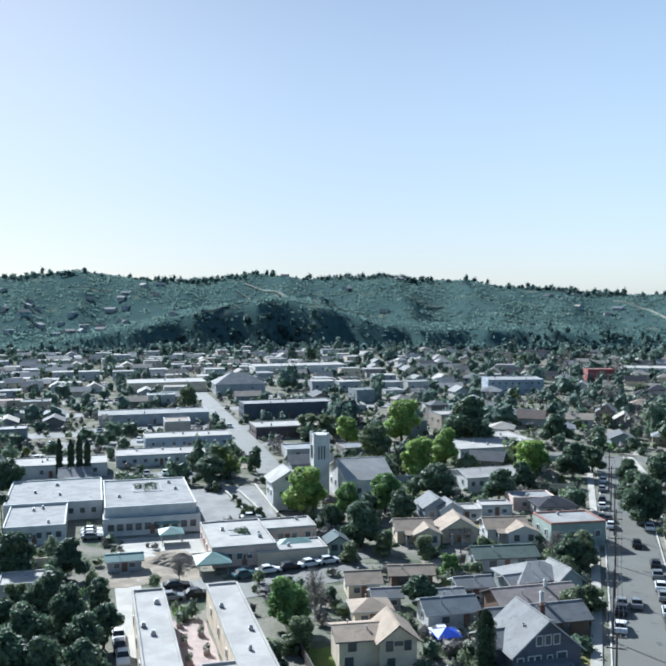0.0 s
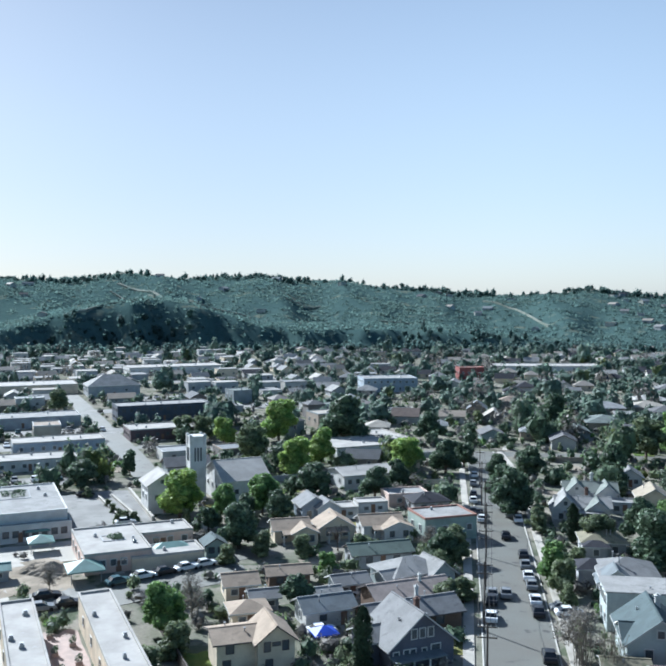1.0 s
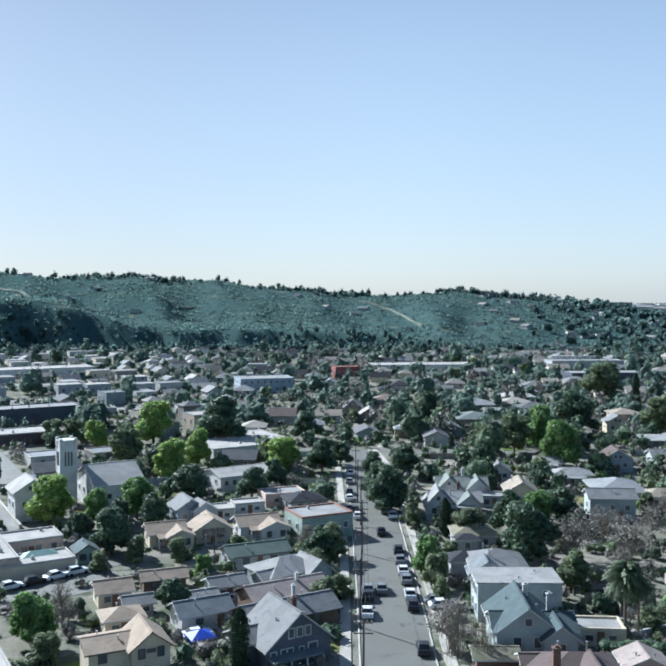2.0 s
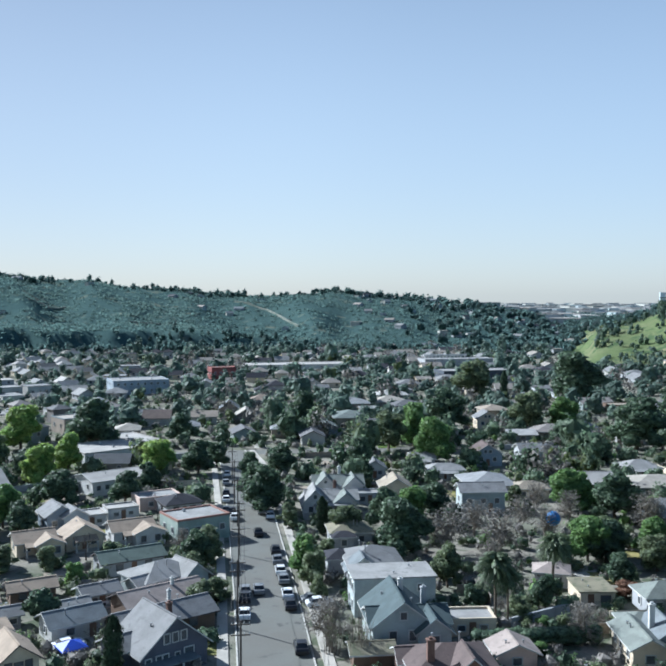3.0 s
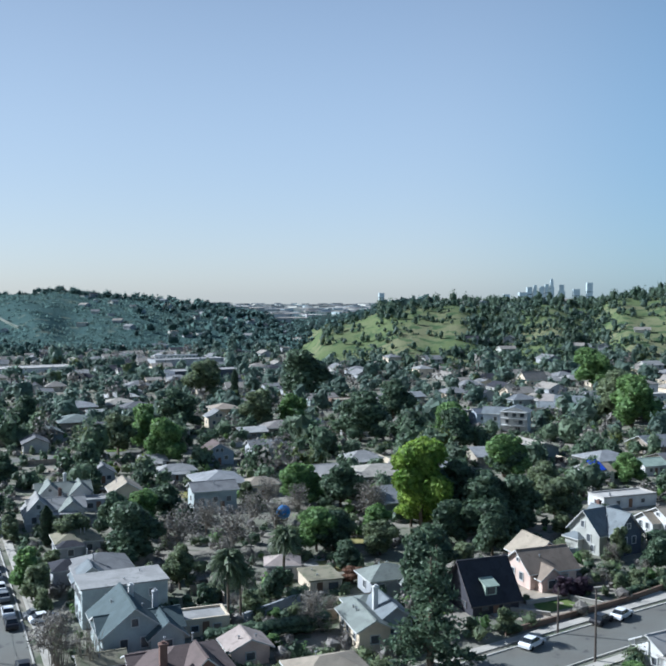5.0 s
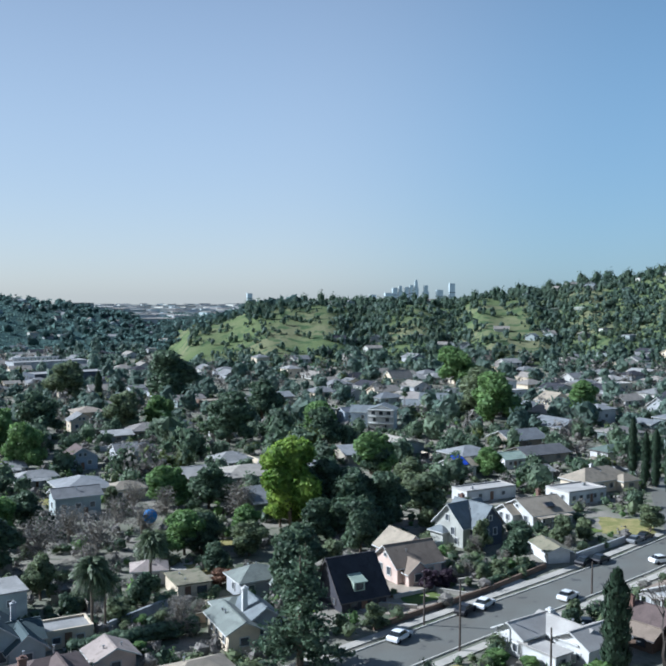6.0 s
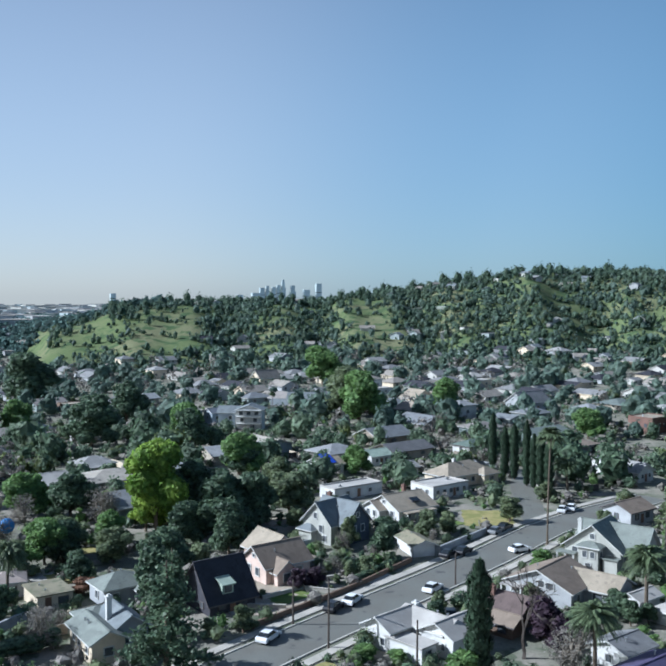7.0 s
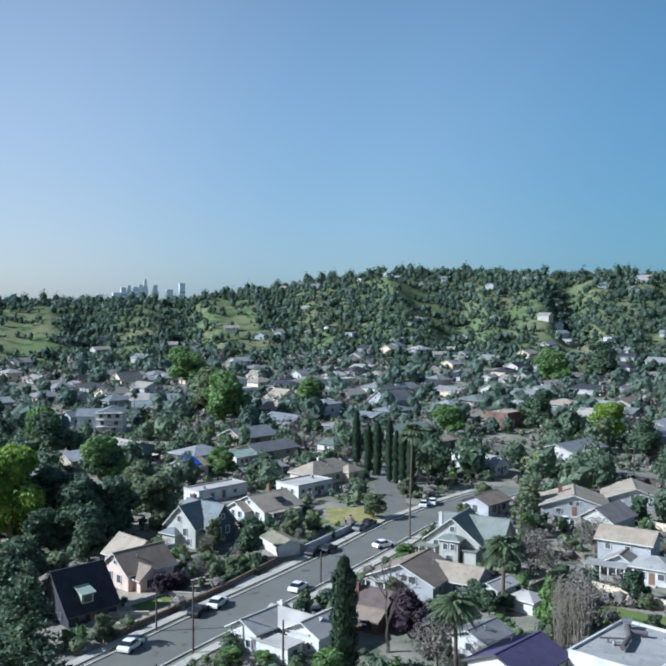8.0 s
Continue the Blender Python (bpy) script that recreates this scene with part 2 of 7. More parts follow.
shade("bark_pale", (0.24, 0.21, 0.17), size=0.8, spread=0.3)
# base colour of skyline towers and far city, greyed to imitate haze
shade("tower_grey", (0.36, 0.42, 0.43), size=60, spread=0.08, bump=0, spec=0.0)


# ---- mesh building ----
class Geo:
    """Collects boxes and faces, with a material slot for each face."""

    def __init__(self):
        self.v, self.f, self.s = [], [], []

    def face(self, pts, slot=0):
        i = len(self.v)
        self.v += [tuple(p) for p in pts]
        self.f.append(tuple(range(i, i + len(pts))))
        self.s.append(slot)

    def box(self, x, y, z, sx, sy, sz, slot=0, m=None):
        """A box on its base centre."""
        i = len(self.v)
        p = [(x + a * sx / 2, y + b * sy / 2, z + c * sz) for c in (0, 1) for a, b in ((-1, -1), (1, -1), (1, 1), (-1, 1))]
        if m is not None:
            p = [tuple(m @ Vector(q)) for q in p]
        self.v += p
        for q in ((3, 2, 1, 0), (4, 5, 6, 7), (0, 1, 5, 4), (1, 2, 6, 5), (2, 3, 7, 6), (3, 0, 4, 7)):
            self.f.append(tuple(i + k for k in q))
            self.s.append(slot)

    def slab(self, pts, thick, slot=0):
        """A plate under the four or three points, thick metres thick downwards."""
        n, i = len(pts), len(self.v)
        self.v += [tuple(p) for p in pts] + [(p[0], p[1], p[2] - thick) for p in pts]
        self.f += [tuple(range(i, i + n)), tuple(range(i + 2 * n - 1, i + n - 1, -1))]
        self.s += [slot, slot]
        for k in range(n):
            j = (k + 1) % n
            self.f.append((i + k, i + n + k, i + n + j, i + j))
            self.s.append(slot)

    def tube(self, pts, radii, sides=6, slot=0):
        """A tapered tube along points."""
        start = len(self.v)
        pts = [Vector(p) for p in pts]
        for k, p in enumerate(pts):
            d = (pts[min(k + 1, len(pts) - 1)] - pts[max(k - 1, 0)]).normalized()
            a = d.cross(Vector((0.3, 0.9, 0.2))).normalized()
            b = d.cross(a)
            for q in range(sides):
                w = 2 * math.pi * q / sides
                self.v.append(tuple(p + radii[k] * (math.cos(w) * a + math.sin(w) * b)))
        for k in range(len(pts) - 1):
            for q in range(sides):
                i, j = start + k * sides + q, start + k * sides + (q + 1) % sides
                self.f.append((i, j, j + sides, i + sides))
                self.s.append(slot)
        e = start + (len(pts) - 1) * sides
        self.f.append(tuple(range(e, e + sides)))
        self.s.append(slot)

    def mesh(self, name, mats):
        me = bpy.data.meshes.new(name)
        me.from_pydata(self.v, [], self.f)
        for m in ([mats] if isinstance(mats, str) else mats):
            me.materials.append(MATS[m])
        me.polygons.foreach_set("material_index", self.s)
        me.update()
        return me


def part(name, geo, mats, parent, label=""):
    """One mesh object under a thing or a part."""
    ob = new(name, geo if isinstance(geo, bpy.types.Mesh) else geo.mesh(name, mats))
    ob.parent = parent
    return tagged(ob, label)


def thing(name, m, label, category, group=""):
    ob = new(name)
    ob.empty_display_size = 0.5
    ob.matrix_basis = m
    return tagged(ob, label, category, group)


def piece(name, geo, mats, kind, label="", category=""):
    return tagged(new(name, geo.mesh(name, mats)), label, category, "", kind)


def ico():
    """The corners of the 80 faces of a round ball."""
    bm = bmesh.new()
    bmesh.ops.create_icosphere(bm, subdivisions=2, radius=1)
    tri = np.array([[v.co[:] for v in f.verts] for f in bm.faces])
    bm.free()
    return tri


BALL = ico()


def leaf_mesh(name, c, u, w, mats, cores=None):
    """Many three-cornered leaves at once: centres c and half edges u and w. cores: triangles of the dense inner crown."""
    v = np.stack([c - u - 0.6 * w, c + u - 0.6 * w, c + w], 1)
    if cores is not None:
        v = np.concatenate([v, cores])
    k = len(v)
    me = bpy.data.meshes.new(name)
    me.vertices.add(3 * k)
    me.vertices.foreach_set("co", v.ravel().astype(np.float32))
    me.loops.add(3 * k)
    me.loops.foreach_set("vertex_index", np.arange(3 * k, dtype=np.int32))
    me.polygons.add(k)
    me.polygons.foreach_set("loop_start", np.arange(0, 3 * k, 3, dtype=np.int32))
    me.polygons.foreach_set("loop_total", np.full(k, 3, dtype=np.int32))
    me.materials.append(MATS[mats])
    me.update(calc_edges=True)
    return me


# ---- terrain ----
RIDGE_AZ = [-60, -20, -16, -11.5, -8, -5.2, -2, 1.2, 6, 8.5, 10.3, 14.6, 19, 21.5, 23.6, 26.3, 29.6, 32, 34, 36.5, 38, 40, 42.7, 44, 46, 51, 56.6, 58, 61.8, 64.4, 67.8, 70.3, 77, 82, 100, 150]
RIDGE_UP = [38, 38, 56, 32, 30, 50, 36, 42, 34, 32, 19, 8, -4, -1, 12, -2, -14, -22, -36, -62, -90, -91, -58, -36, -24, -22, -18, -8, 9, 27, 39, 52, 49, 42, 38, 0]


SPUR_AZ = [-30, -19, -15, -11, -7, -3.6, 0, 3, 6, 10, 14, 19, 23, 26]
SPUR_UP = [0, 4, 12, 24, 36, 45, 34, 20, 17, 17, 15, 9, 4, 0]


def ground_z(x, y):
    """The height of the ground: a flat valley floor, a far ridge, and a nearer grassy hill."""
    x, y = np.asarray(x, float), np.asarray(y, float)
    r, az = np.hypot(x, y), np.degrees(np.arctan2(x, y))
    foot = np.interp(az, [30, 34, 37, 40, 43, 60], [790, 850, 900, 640, 600, 560])
    crest = np.interp(az, [30, 34, 37, 40, 43, 60], [1250, 1300, 1350, 780, 800, 900])
    top = np.maximum(0.0, 50 + crest * np.interp(az, RIDGE_AZ, RIDGE_UP) / 2112)
    top = np.where((az < -75) | (az > 150), 0, top)
    s = np.clip((r - foot) / (crest - foot), 0, 1)
    rise = s * s * (3 - 2 * s) * 0.6 + s * 0.4
    fold = np.sin(az * 0.8 + 1.3 * np.sin(az * 0.23) + r * 0.004) + 0.7 * (1 - 2 * np.abs(np.sin(az * 0.75 + r * 0.005 + 0.8 * np.sin(az * 0.31)))) + 0.22 * np.sin(az * 2.1 - r * 0.009)
    body = top * rise + top * 0.085 * fold * 4 * s * (1 - s) * np.minimum(1, s * 3)
    back = np.clip((r - crest) / 1300, 0, 1)
    hill = np.maximum(0, body * (1 - back * back * (3 - 2 * back)))
    spur = np.interp(az, SPUR_AZ, SPUR_UP)
    up = np.clip((r - 815 - 9 * np.sin(az * 1.7) - 4 * np.sin(az * 3.1)) / np.maximum(16, 1.45 * spur), 0, 1)
    lift = spur * up * (1.6 - 0.6 * up * up) * np.clip((1150 - r) / 220, 0, 1)
    return np.maximum(hill, lift + 0.25 * hill)


def build_ground():
    rad = np.concatenate([[0, 20, 45, 70, 95], np.arange(110, 540, 30), np.arange(540, 1320, 11), np.arange(1340, 2200, 60), [2400, 2700, 3100, 3600, 4200, 4900]])
    ang = np.concatenate([np.arange(-180, -40, 5), np.arange(-40, 100, 0.5), np.arange(100, 180, 5)])
    R, A = np.meshgrid(rad, np.radians(ang), indexing="ij")
    X, Y = R * np.sin(A), R * np.cos(A)
    Z = ground_z(X, Y)
    nr, na = R.shape
    v = np.stack([X, Y, Z], -1).reshape(-1, 3)
    i, j = np.meshgrid(np.arange(nr - 1), np.arange(na), indexing="ij")
    k = (j + 1) % na
    f = np.stack([i * na + j, i * na + k, (i + 1) * na + k, (i + 1) * na + j], -1).reshape(-1, 4)[:, ::-1]
    rm = (rad[:-1] + rad[1:]) / 2
    am = np.tile(ang, (nr - 1, 1))
    rr = np.tile(rm[:, None], (1, na))
    zc = Z[:-1]
    slot = np.zeros_like(am)
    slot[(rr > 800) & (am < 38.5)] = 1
    slot[(rr > 610) & (am >= 38.5)] = 2
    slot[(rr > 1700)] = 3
    me = bpy.data.meshes.new("ground")
    me.from_pydata(v.tolist(), [], f.tolist())
    for m in ("town_ground", "hazy_scrub", "grass_slope", "plain"):
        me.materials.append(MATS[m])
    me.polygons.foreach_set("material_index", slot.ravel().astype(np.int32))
    me.polygons.foreach_set("use_smooth", np.ones(len(f), dtype=bool))
    me.update()
    tagged(new("ground", me), "valley floor with dry earth, brushy far ridge and plain tinted for haze, grassy hill", "ground", "", "structure")


build_ground()


class Plots(list):
    """What stands already: x, y and radius, filed by square so that free() is quick."""

    def __init__(self):
        self.cells = {}

    def append(self, q):
        list.append(self, q)
        x, y, r = q
        for i in range(int((x - r) // 20), int((x + r) // 20) + 1):
            for j in range(int((y - r) // 20), int((y + r) // 20) + 1):
                self.cells.setdefault((i, j), []).append(q)

    def free(self, x, y, r):
        for i in range(int((x - r) // 20), int((x + r) // 20) + 1):
            for j in range(int((y - r) // 20), int((y + r) // 20) + 1):
                for a, b, q in self.cells.get((i, j), ()):
                    if (x - a) ** 2 + (y - b) ** 2 < (r + q) ** 2:
                        return False
        return True


TAKEN = Plots()


def strip(name, pts, width, z, thick, mat, label, category="road"):
    """A band along a line of points, as a plate."""
    g = Geo()
    p = [Vector((*q, 0)) for q in pts]
    side = []
    for k in range(len(p)):
        d = (p[min(k + 1, len(p) - 1)] - p[max(k - 1, 0)]).normalized()
        side.append(Vector((d.y, -d.x, 0)) * width / 2)
    up = Vector((0, 0, z))
    for k in range(len(p) - 1):
        g.slab([p[k] - side[k] + up, p[k] + side[k] + up, p[k + 1] + side[k + 1] + up, p[k + 1] - side[k + 1] + up], thick)
        n = int((p[k + 1] - p[k]).length / (width * 0.5)) + 1
        for q in range(n + 1):
            c = p[k].lerp(p[k + 1], q / n)
            TAKEN.append((c.x, c.y, width * 0.5 + 0.5))
    return piece(name, g, mat, "structure", label, category)


def along(pts, off):
    """The line of points, moved off metres to its right."""
    p = [Vector((*q, 0)) for q in pts]
    res = []
    for k in range(len(p)):
        d = (p[min(k + 1, len(p) - 1)] - p[max(k - 1, 0)]).normalized()
        res.append((p[k].x + d.y * off, p[k].y - d.x * off))
    return res


def street(name, pts, width, walks=True, z=0.06):
    strip(name, pts, width, z, 0.3, "asphalt", "worn grey asphalt street with faded patches")
    if walks:
        for s in (-1, 1):
            strip("kerb", along(pts, s * (width / 2 + 0.12)), 0.22, 0.2, 0.4, "kerb", "pale concrete kerb along the street", "kerb")
            strip("pavement", along(pts, s * (width / 2 + 2.1)), 1.6, 0.18, 0.4, "concrete", "pale concrete pavement", "pavement")

# ---- streets, yards and paved ground ----
MAIN = [(25, 58), (49, 139.5), (65.6, 198), (80.5, 254), (84, 275)]
street("road", MAIN, 10.2)
street("road", [(80, 77), (106, 74), (125, 71.5), (141, 69.3), (160, 67), (184, 65), (206, 60), (228, 53)], 8.4)
street("road", [(290, 66), (275, 52), (264, 36), (258, 20)], 6, walks=False, z=0.052)
street("road", [(184, 65), (200, 74), (222, 84), (245, 92)], 6.5, walks=False, z=0.048)
street("road", [(-72, 470), (-58.5, 419), (-31.8, 312.6), (-25, 286), (-17, 250)], 8, walks=False, z=0.044)
street("road", [(150, 252), (84, 272), (30, 286), (-24, 300)], 8, walks=False, z=0.038)
street("road", [(-19, 161), (-2, 168), (12, 174)], 6, walks=False)
strip("alley", [(-41, 168), (-35.6, 153), (-26.2, 119), (-20, 96)], 4.4, 0.05, 0.3, "concrete", "pale concrete alley beside the apartments", "road")


def patch(name, x, y, az, w, d, mat, label, category="yard", z=0.07):
    """A gently uneven patch of ground."""
    g, n = Geo(), 6
    m = pose(x, y, 0, 0, 0, -az)
    pt = lambda i, j: m @ Vector(((i / n - 0.5) * w * (1 + 0.05 * math.sin(j * 2.1)), (j / n - 0.5) * d * (1 + 0.05 * math.sin(i * 1.7)), z + 0.03 * math.sin(i * 1.9 + j)))
    for i in range(n):
        for j in range(n):
            g.face([pt(i, j), pt(i + 1, j), pt(i + 1, j + 1), pt(i, j + 1)])
    for i in range(n):
        for a, b in (((i + 1, 0), (i, 0)), ((i, n), (i + 1, n)), ((0, i), (0, i + 1)), ((n, i + 1), (n, i))):
            p, q = pt(*a), pt(*b)
            g.face([p, q, q - Vector((0, 0, 0.5)), p - Vector((0, 0, 0.5))][::-1])
    if w * d > 100:
        for i in range(4):
            for j in range(6):
                c = m @ Vector(((i + 0.5) / 4 * w - w / 2, (j + 0.5) / 6 * d - d / 2, 0))
                TAKEN.append((c.x, c.y, min(w / 8, d / 12) + 0.6))
    return piece(name, g, mat, "structure", label, category)


patch("road_apron", -7, 156, -29, 30, 10, "asphalt", "worn grey asphalt where the side street widens", "road", 0.045)
patch("courtyard", -18.2, 119.5, -15, 5.6, 33, "terracotta", "terracotta-tiled court between the apartment wings", "yard")
patch("dirt_lot", -33, 163, -15, 16, 20, "dirt", "bare dirt lot at the end of the alley", "yard")
patch("car_park", -27, 214, -15, 22, 34, "car_park", "grey car park beside the school", "car park")
patch("school_yard", -31, 178, -15, 22, 14, "concrete", "pale paved school yard", "yard", 0.06)
patch("lawn", -1, 118, -8, 4.5, 14, "lawn", "small bright green back lawn", "lawn")
patch("lawn", 34, 124, 16, 6, 9, "dry_lawn", "dry yellowish front lawn", "lawn")
patch("lawn", 41.5, 149, 16, 5, 9, "dry_lawn", "dry yellowish front lawn", "lawn")
patch("lawn", 44, 158, 16, 4, 6, "dry_lawn", "dry yellowish front lawn", "lawn")
patch("lawn", 187, 79, 62, 11, 14, "dry_lawn", "dry grass verge at the street corner", "lawn")
patch("lawn", 134, 52, 62, 8, 9, "dry_lawn", "yellow-green front lawn", "lawn")
patch("lawn", 143.5, 13.5, 100, 15, 8, "lawn", "green back lawn behind a low wall", "lawn")
patch("garden_bed", 120.4, 85.6, 16, 7.5, 4.4, "lawn", "thin green planting bed in a terraced front garden", "yard", 0.1)
patch("terrace", 92.9, 118.6, 20, 7.5, 3.2, "concrete", "white paved garden terrace", "terrace", 0.12)
patch("driveway", 22, 128, -12, 4, 12, "concrete", "pale concrete driveway", "driveway")
patch("driveway", 137, 80, 10, 6, 6, "concrete", "pale concrete driveway before the garage", "driveway")
patch("garden", 118, 88, 60, 12, 16, "dirt", "terraced bare front garden", "yard")

# ---- houses ----
PARTS = {}


def window_mesh(w, h, trim):
    key = (round(w, 1), round(h, 1), trim)
    if key not in PARTS:
        g = Geo()
        o, q = [(-w / 2 - 0.13, -h / 2 - 0.13), (w / 2 + 0.13, -h / 2 - 0.13), (w / 2 + 0.13, h / 2 + 0.13), (-w / 2 - 0.13, h / 2 + 0.13)], [(-w / 2, -h / 2), (w / 2, -h / 2), (w / 2, h / 2), (-w / 2, h / 2)]
        g.v = [(a, y, b) for y in (-0.1, 0.02) for ring in (o, q) for a, b in ring]
        for k in range(4):
            n = (k + 1) % 4
            g.f += [(k, n, 4 + n, 4 + k), (8 + k, 12 + k, 12 + n, 8 + n), (k, 8 + k, 8 + n, n), (4 + k, 4 + n, 12 + n, 12 + k)]
        g.s = [0] * 16
        p = Geo()
        p.box(0, -0.01, -h / 2, w, 0.03, h)
        PARTS[key] = (g.mesh("window", trim), p.mesh("pane", "pane"))
    return PARTS[key]


def add_window(parent, m, w=1.2, h=1.3, trim="white_trim"):
    a, b = window_mesh(w, h, trim)
    win = part("window", a, None, parent)
    win.matrix_basis = m
    part("pane", b, None, win)


def gable_walls(g, w, d, h, rise, along_x, ox=0, oy=0, base=-0.6):
    """Four walls with gable ends, as one closed shell."""
    a, b = (d / 2, w / 2) if along_x else (w / 2, d / 2)
    prof = [(-a, base), (a, base), (a, h), (0, h + max(rise, 0.01)), (-a, h)]
    i = len(g.v)
    for e in (-b, b):
        for q, z in prof:
            g.v.append((ox + e, oy + q, z) if along_x else (ox + q, oy + e, z))
    ends = [(0, 1, 2, 3, 4), (9, 8, 7, 6, 5)]
    sides = [(k, k + 5, (k + 1) % 5 + 5, (k + 1) % 5) for k in range(5)]
    for f in ends + sides:
        f = f[::-1] if along_x else f
        g.f.append(tuple(i + k for k in f))
        g.s.append(0)


def gable_roof(g, w, d, h, rise, along_x, ox=0, oy=0, over=0.55, thick=0.22, slot=0, edge=1):
    """Two roof slopes in one shell, with pale boards along its edges."""
    run, half = (d / 2, w / 2) if along_x else (w / 2, d / 2)
    drop = rise * over / run
    prof = [(-run - over, h - drop + 0.1), (0, h + rise + 0.1), (run + over, h - drop + 0.1)]
    i = len(g.v)
    for e in (-half - over, half + over):
        for low in (0, thick):
            for q, z in prof:
                g.v.append((ox + e, oy + q, z - low) if along_x else (ox + q, oy + e, z - low))
    quads = [((0, 1, 7, 6), slot), ((1, 2, 8, 7), slot), ((3, 9, 10, 4), edge), ((4, 10, 11, 5), edge), ((0, 6, 9, 3), edge), ((2, 5, 11, 8), edge),
             ((0, 3, 4, 1), edge), ((1, 4, 5, 2), edge), ((6, 7, 10, 9), edge), ((7, 8, 11, 10), edge)]
    for f, sl in quads:
        f = f if along_x else f[::-1]
        g.f.append(tuple(i + k for k in f[::-1]))
        g.s.append(sl)


def hip_roof(g, w, d, h, rise, over=0.5, slot=0, edge=1):
    """A hipped roof as one closed shell."""
    a, b = w / 2 + over, d / 2 + over
    ra, rb = max(0.0, a - b), max(0.0, b - a)
    z0, z1, t = h - 0.05, h + rise, 0.22
    i = len(g.v)
    g.v += [(-a, -b, z0), (a, -b, z0), (a, b, z0), (-a, b, z0)] + [(-a, -b, z0 - t), (a, -b, z0 - t), (a, b, z0 - t), (-a, b, z0 - t)]
    if ra > 0.05:
        g.v += [(-ra, 0, z1), (ra, 0, z1)]
        tops = [(0, 1, 9, 8), (1, 2, 9), (2, 3, 8, 9), (3, 0, 8)]
    elif rb > 0.05:
        g.v += [(0, -rb, z1), (0, rb, z1)]
        tops = [(0, 1, 8), (1, 2, 9, 8), (2, 3, 9), (3, 0, 8, 9)]
    else:
        g.v += [(0, 0, z1)]
        tops = [(0, 1, 8), (1, 2, 8), (2, 3, 8), (3, 0, 8)]
    for f in tops:
        g.f.append(tuple(i + k for k in f))
        g.s.append(slot)
    for k in range(4):
        g.f.append((i + k, i + 4 + k, i + 4 + (k + 1) % 4, i + (k + 1) % 4))
        g.s.append(edge)
    g.f.append((i + 7, i + 6, i + 5, i + 4))
    g.s.append(edge)


def house(x, y, az, w, d, h, roof, wall, roof_mat, rise=0.0, label="", windows=2, storeys=1, wing=None, chimney=None, group="", simple=False):
    """A building on its plot. Its front is the side towards local -y; az: where its local +y points, clockwise from +y."""
    if roof != "flat" and rise < 4:  # low Californian pitches
        rise = min(rise, 0.6 * w / 2 if roof == "gable_y" else 0.43 * d / 2)
    z = float(ground_z(x, y))
    ob = thing("house" if roof != "flat" else "flat_roofed_building", pose(x, y, z, 0, 0, -az), label, "house" if roof != "flat" else "building", group)
    TAKEN.append((x, y, 0.5 * math.hypot(w, d) * 0.9 + 1.2))
    q = math.hypot(x, y)
    TAKEN.append((x - 6 * x / q, y - 6 * y / q, 3.2))
    if max(w, d) > 2 * min(w, d):
        n = int(max(w, d) / min(w, d)) + 1
        for i in range(n):
            q = ((i + 0.5) / n - 0.5) * max(w, d)
            c = ob.matrix_basis @ (Vector((0, q, 0)) if d > w else Vector((q, 0, 0)))
            TAKEN.append((c.x, c.y, min(w, d) * 0.75))
    trim = "mixed_trim" if simple else "dark_trim" if "dark" in label or wall in ("navy_wall", "maroon_wall", "brown_wall", "brick_wall") else "white_trim"
    rnd = random.Random(int(x * 10) * 7919 + int(y * 10))
    if wall == "none":
        for a in (-1, 1):
            for b in (-1, 1):
                g = Geo()
                g.box(a * w * 0.42, b * d * 0.42, -0.3, 0.14, 0.14, h + 0.3)
                part("post", g, "metal", ob)
        g = Geo()
        hip_roof(g, w, d, h, rise, 0.2, edge=0)
        part("canopy", g, roof_mat, ob)
        return ob
    g = Geo()
    along_x = roof != "gable_y"
    if roof in ("gable", "gable_y"):
        gable_walls(g, w, d, h, rise, along_x)
    else:
        g.box(0, 0, -0.6, w, d, h + 0.6)
    if wing:
        k = Geo()
        gable_walls(k, wing[2], wing[3], h - 0.2, min(rise * 0.85, wing[2] * 0.3), False, wing[0], wing[1])
        part("wing_wall", k, wall, ob)
    part("wall", g, wall, ob)
    g, b = Geo(), Geo()
    if roof in ("gable", "gable_y"):
        gable_roof(g, w, d, h, rise, along_x)
        part("roof", g, [roof_mat, trim], ob)
    elif roof == "hip":
        hip_roof(g, w, d, h, rise)
        part("roof", g, [roof_mat, trim], ob)
    else:
        g.box(0, 0, h + 0.004, w - 0.5, d - 0.5, 0.12)
        part("roof", g, roof_mat, ob)
        o, q = [(-1, -1), (1, -1), (1, 1), (-1, 1)], [(w / 2 + 0.05, d / 2 + 0.05), (w / 2 - 0.25, d / 2 - 0.25)]
        b.v = [(a * e[0], c * e[1], z0) for z0 in (h + 0.42, h) for e in q for a, c in o]
        for k in range(4):
            n = (k + 1) % 4
            b.f += [(k, n, 4 + n, 4 + k), (8 + k, 12 + k, 12 + n, 8 + n), (k, 8 + k, 8 + n, n), (4 + k, 4 + n, 12 + n, 12 + k)]
        b.s = [0] * 16
        part("parapet", b, "red_roof" if "red roof tiles" in label else roof_mat if roof_mat == "white_roof" else wall, ob)
        if w * d > 60:
            for i in range(1 + int(w * d > 150) * 2):
                v = Geo()
                sx, sy = rnd.uniform(0.4, 0.9), rnd.uniform(0.4, 0.8)
                v.box(0, 0, 0, sx, sy, 0.45)
                v.box(0, 0, 0.45, sx * 0.7, sy * 0.7, 0.25)
                o = part("roof_unit", v, "metal", ob)
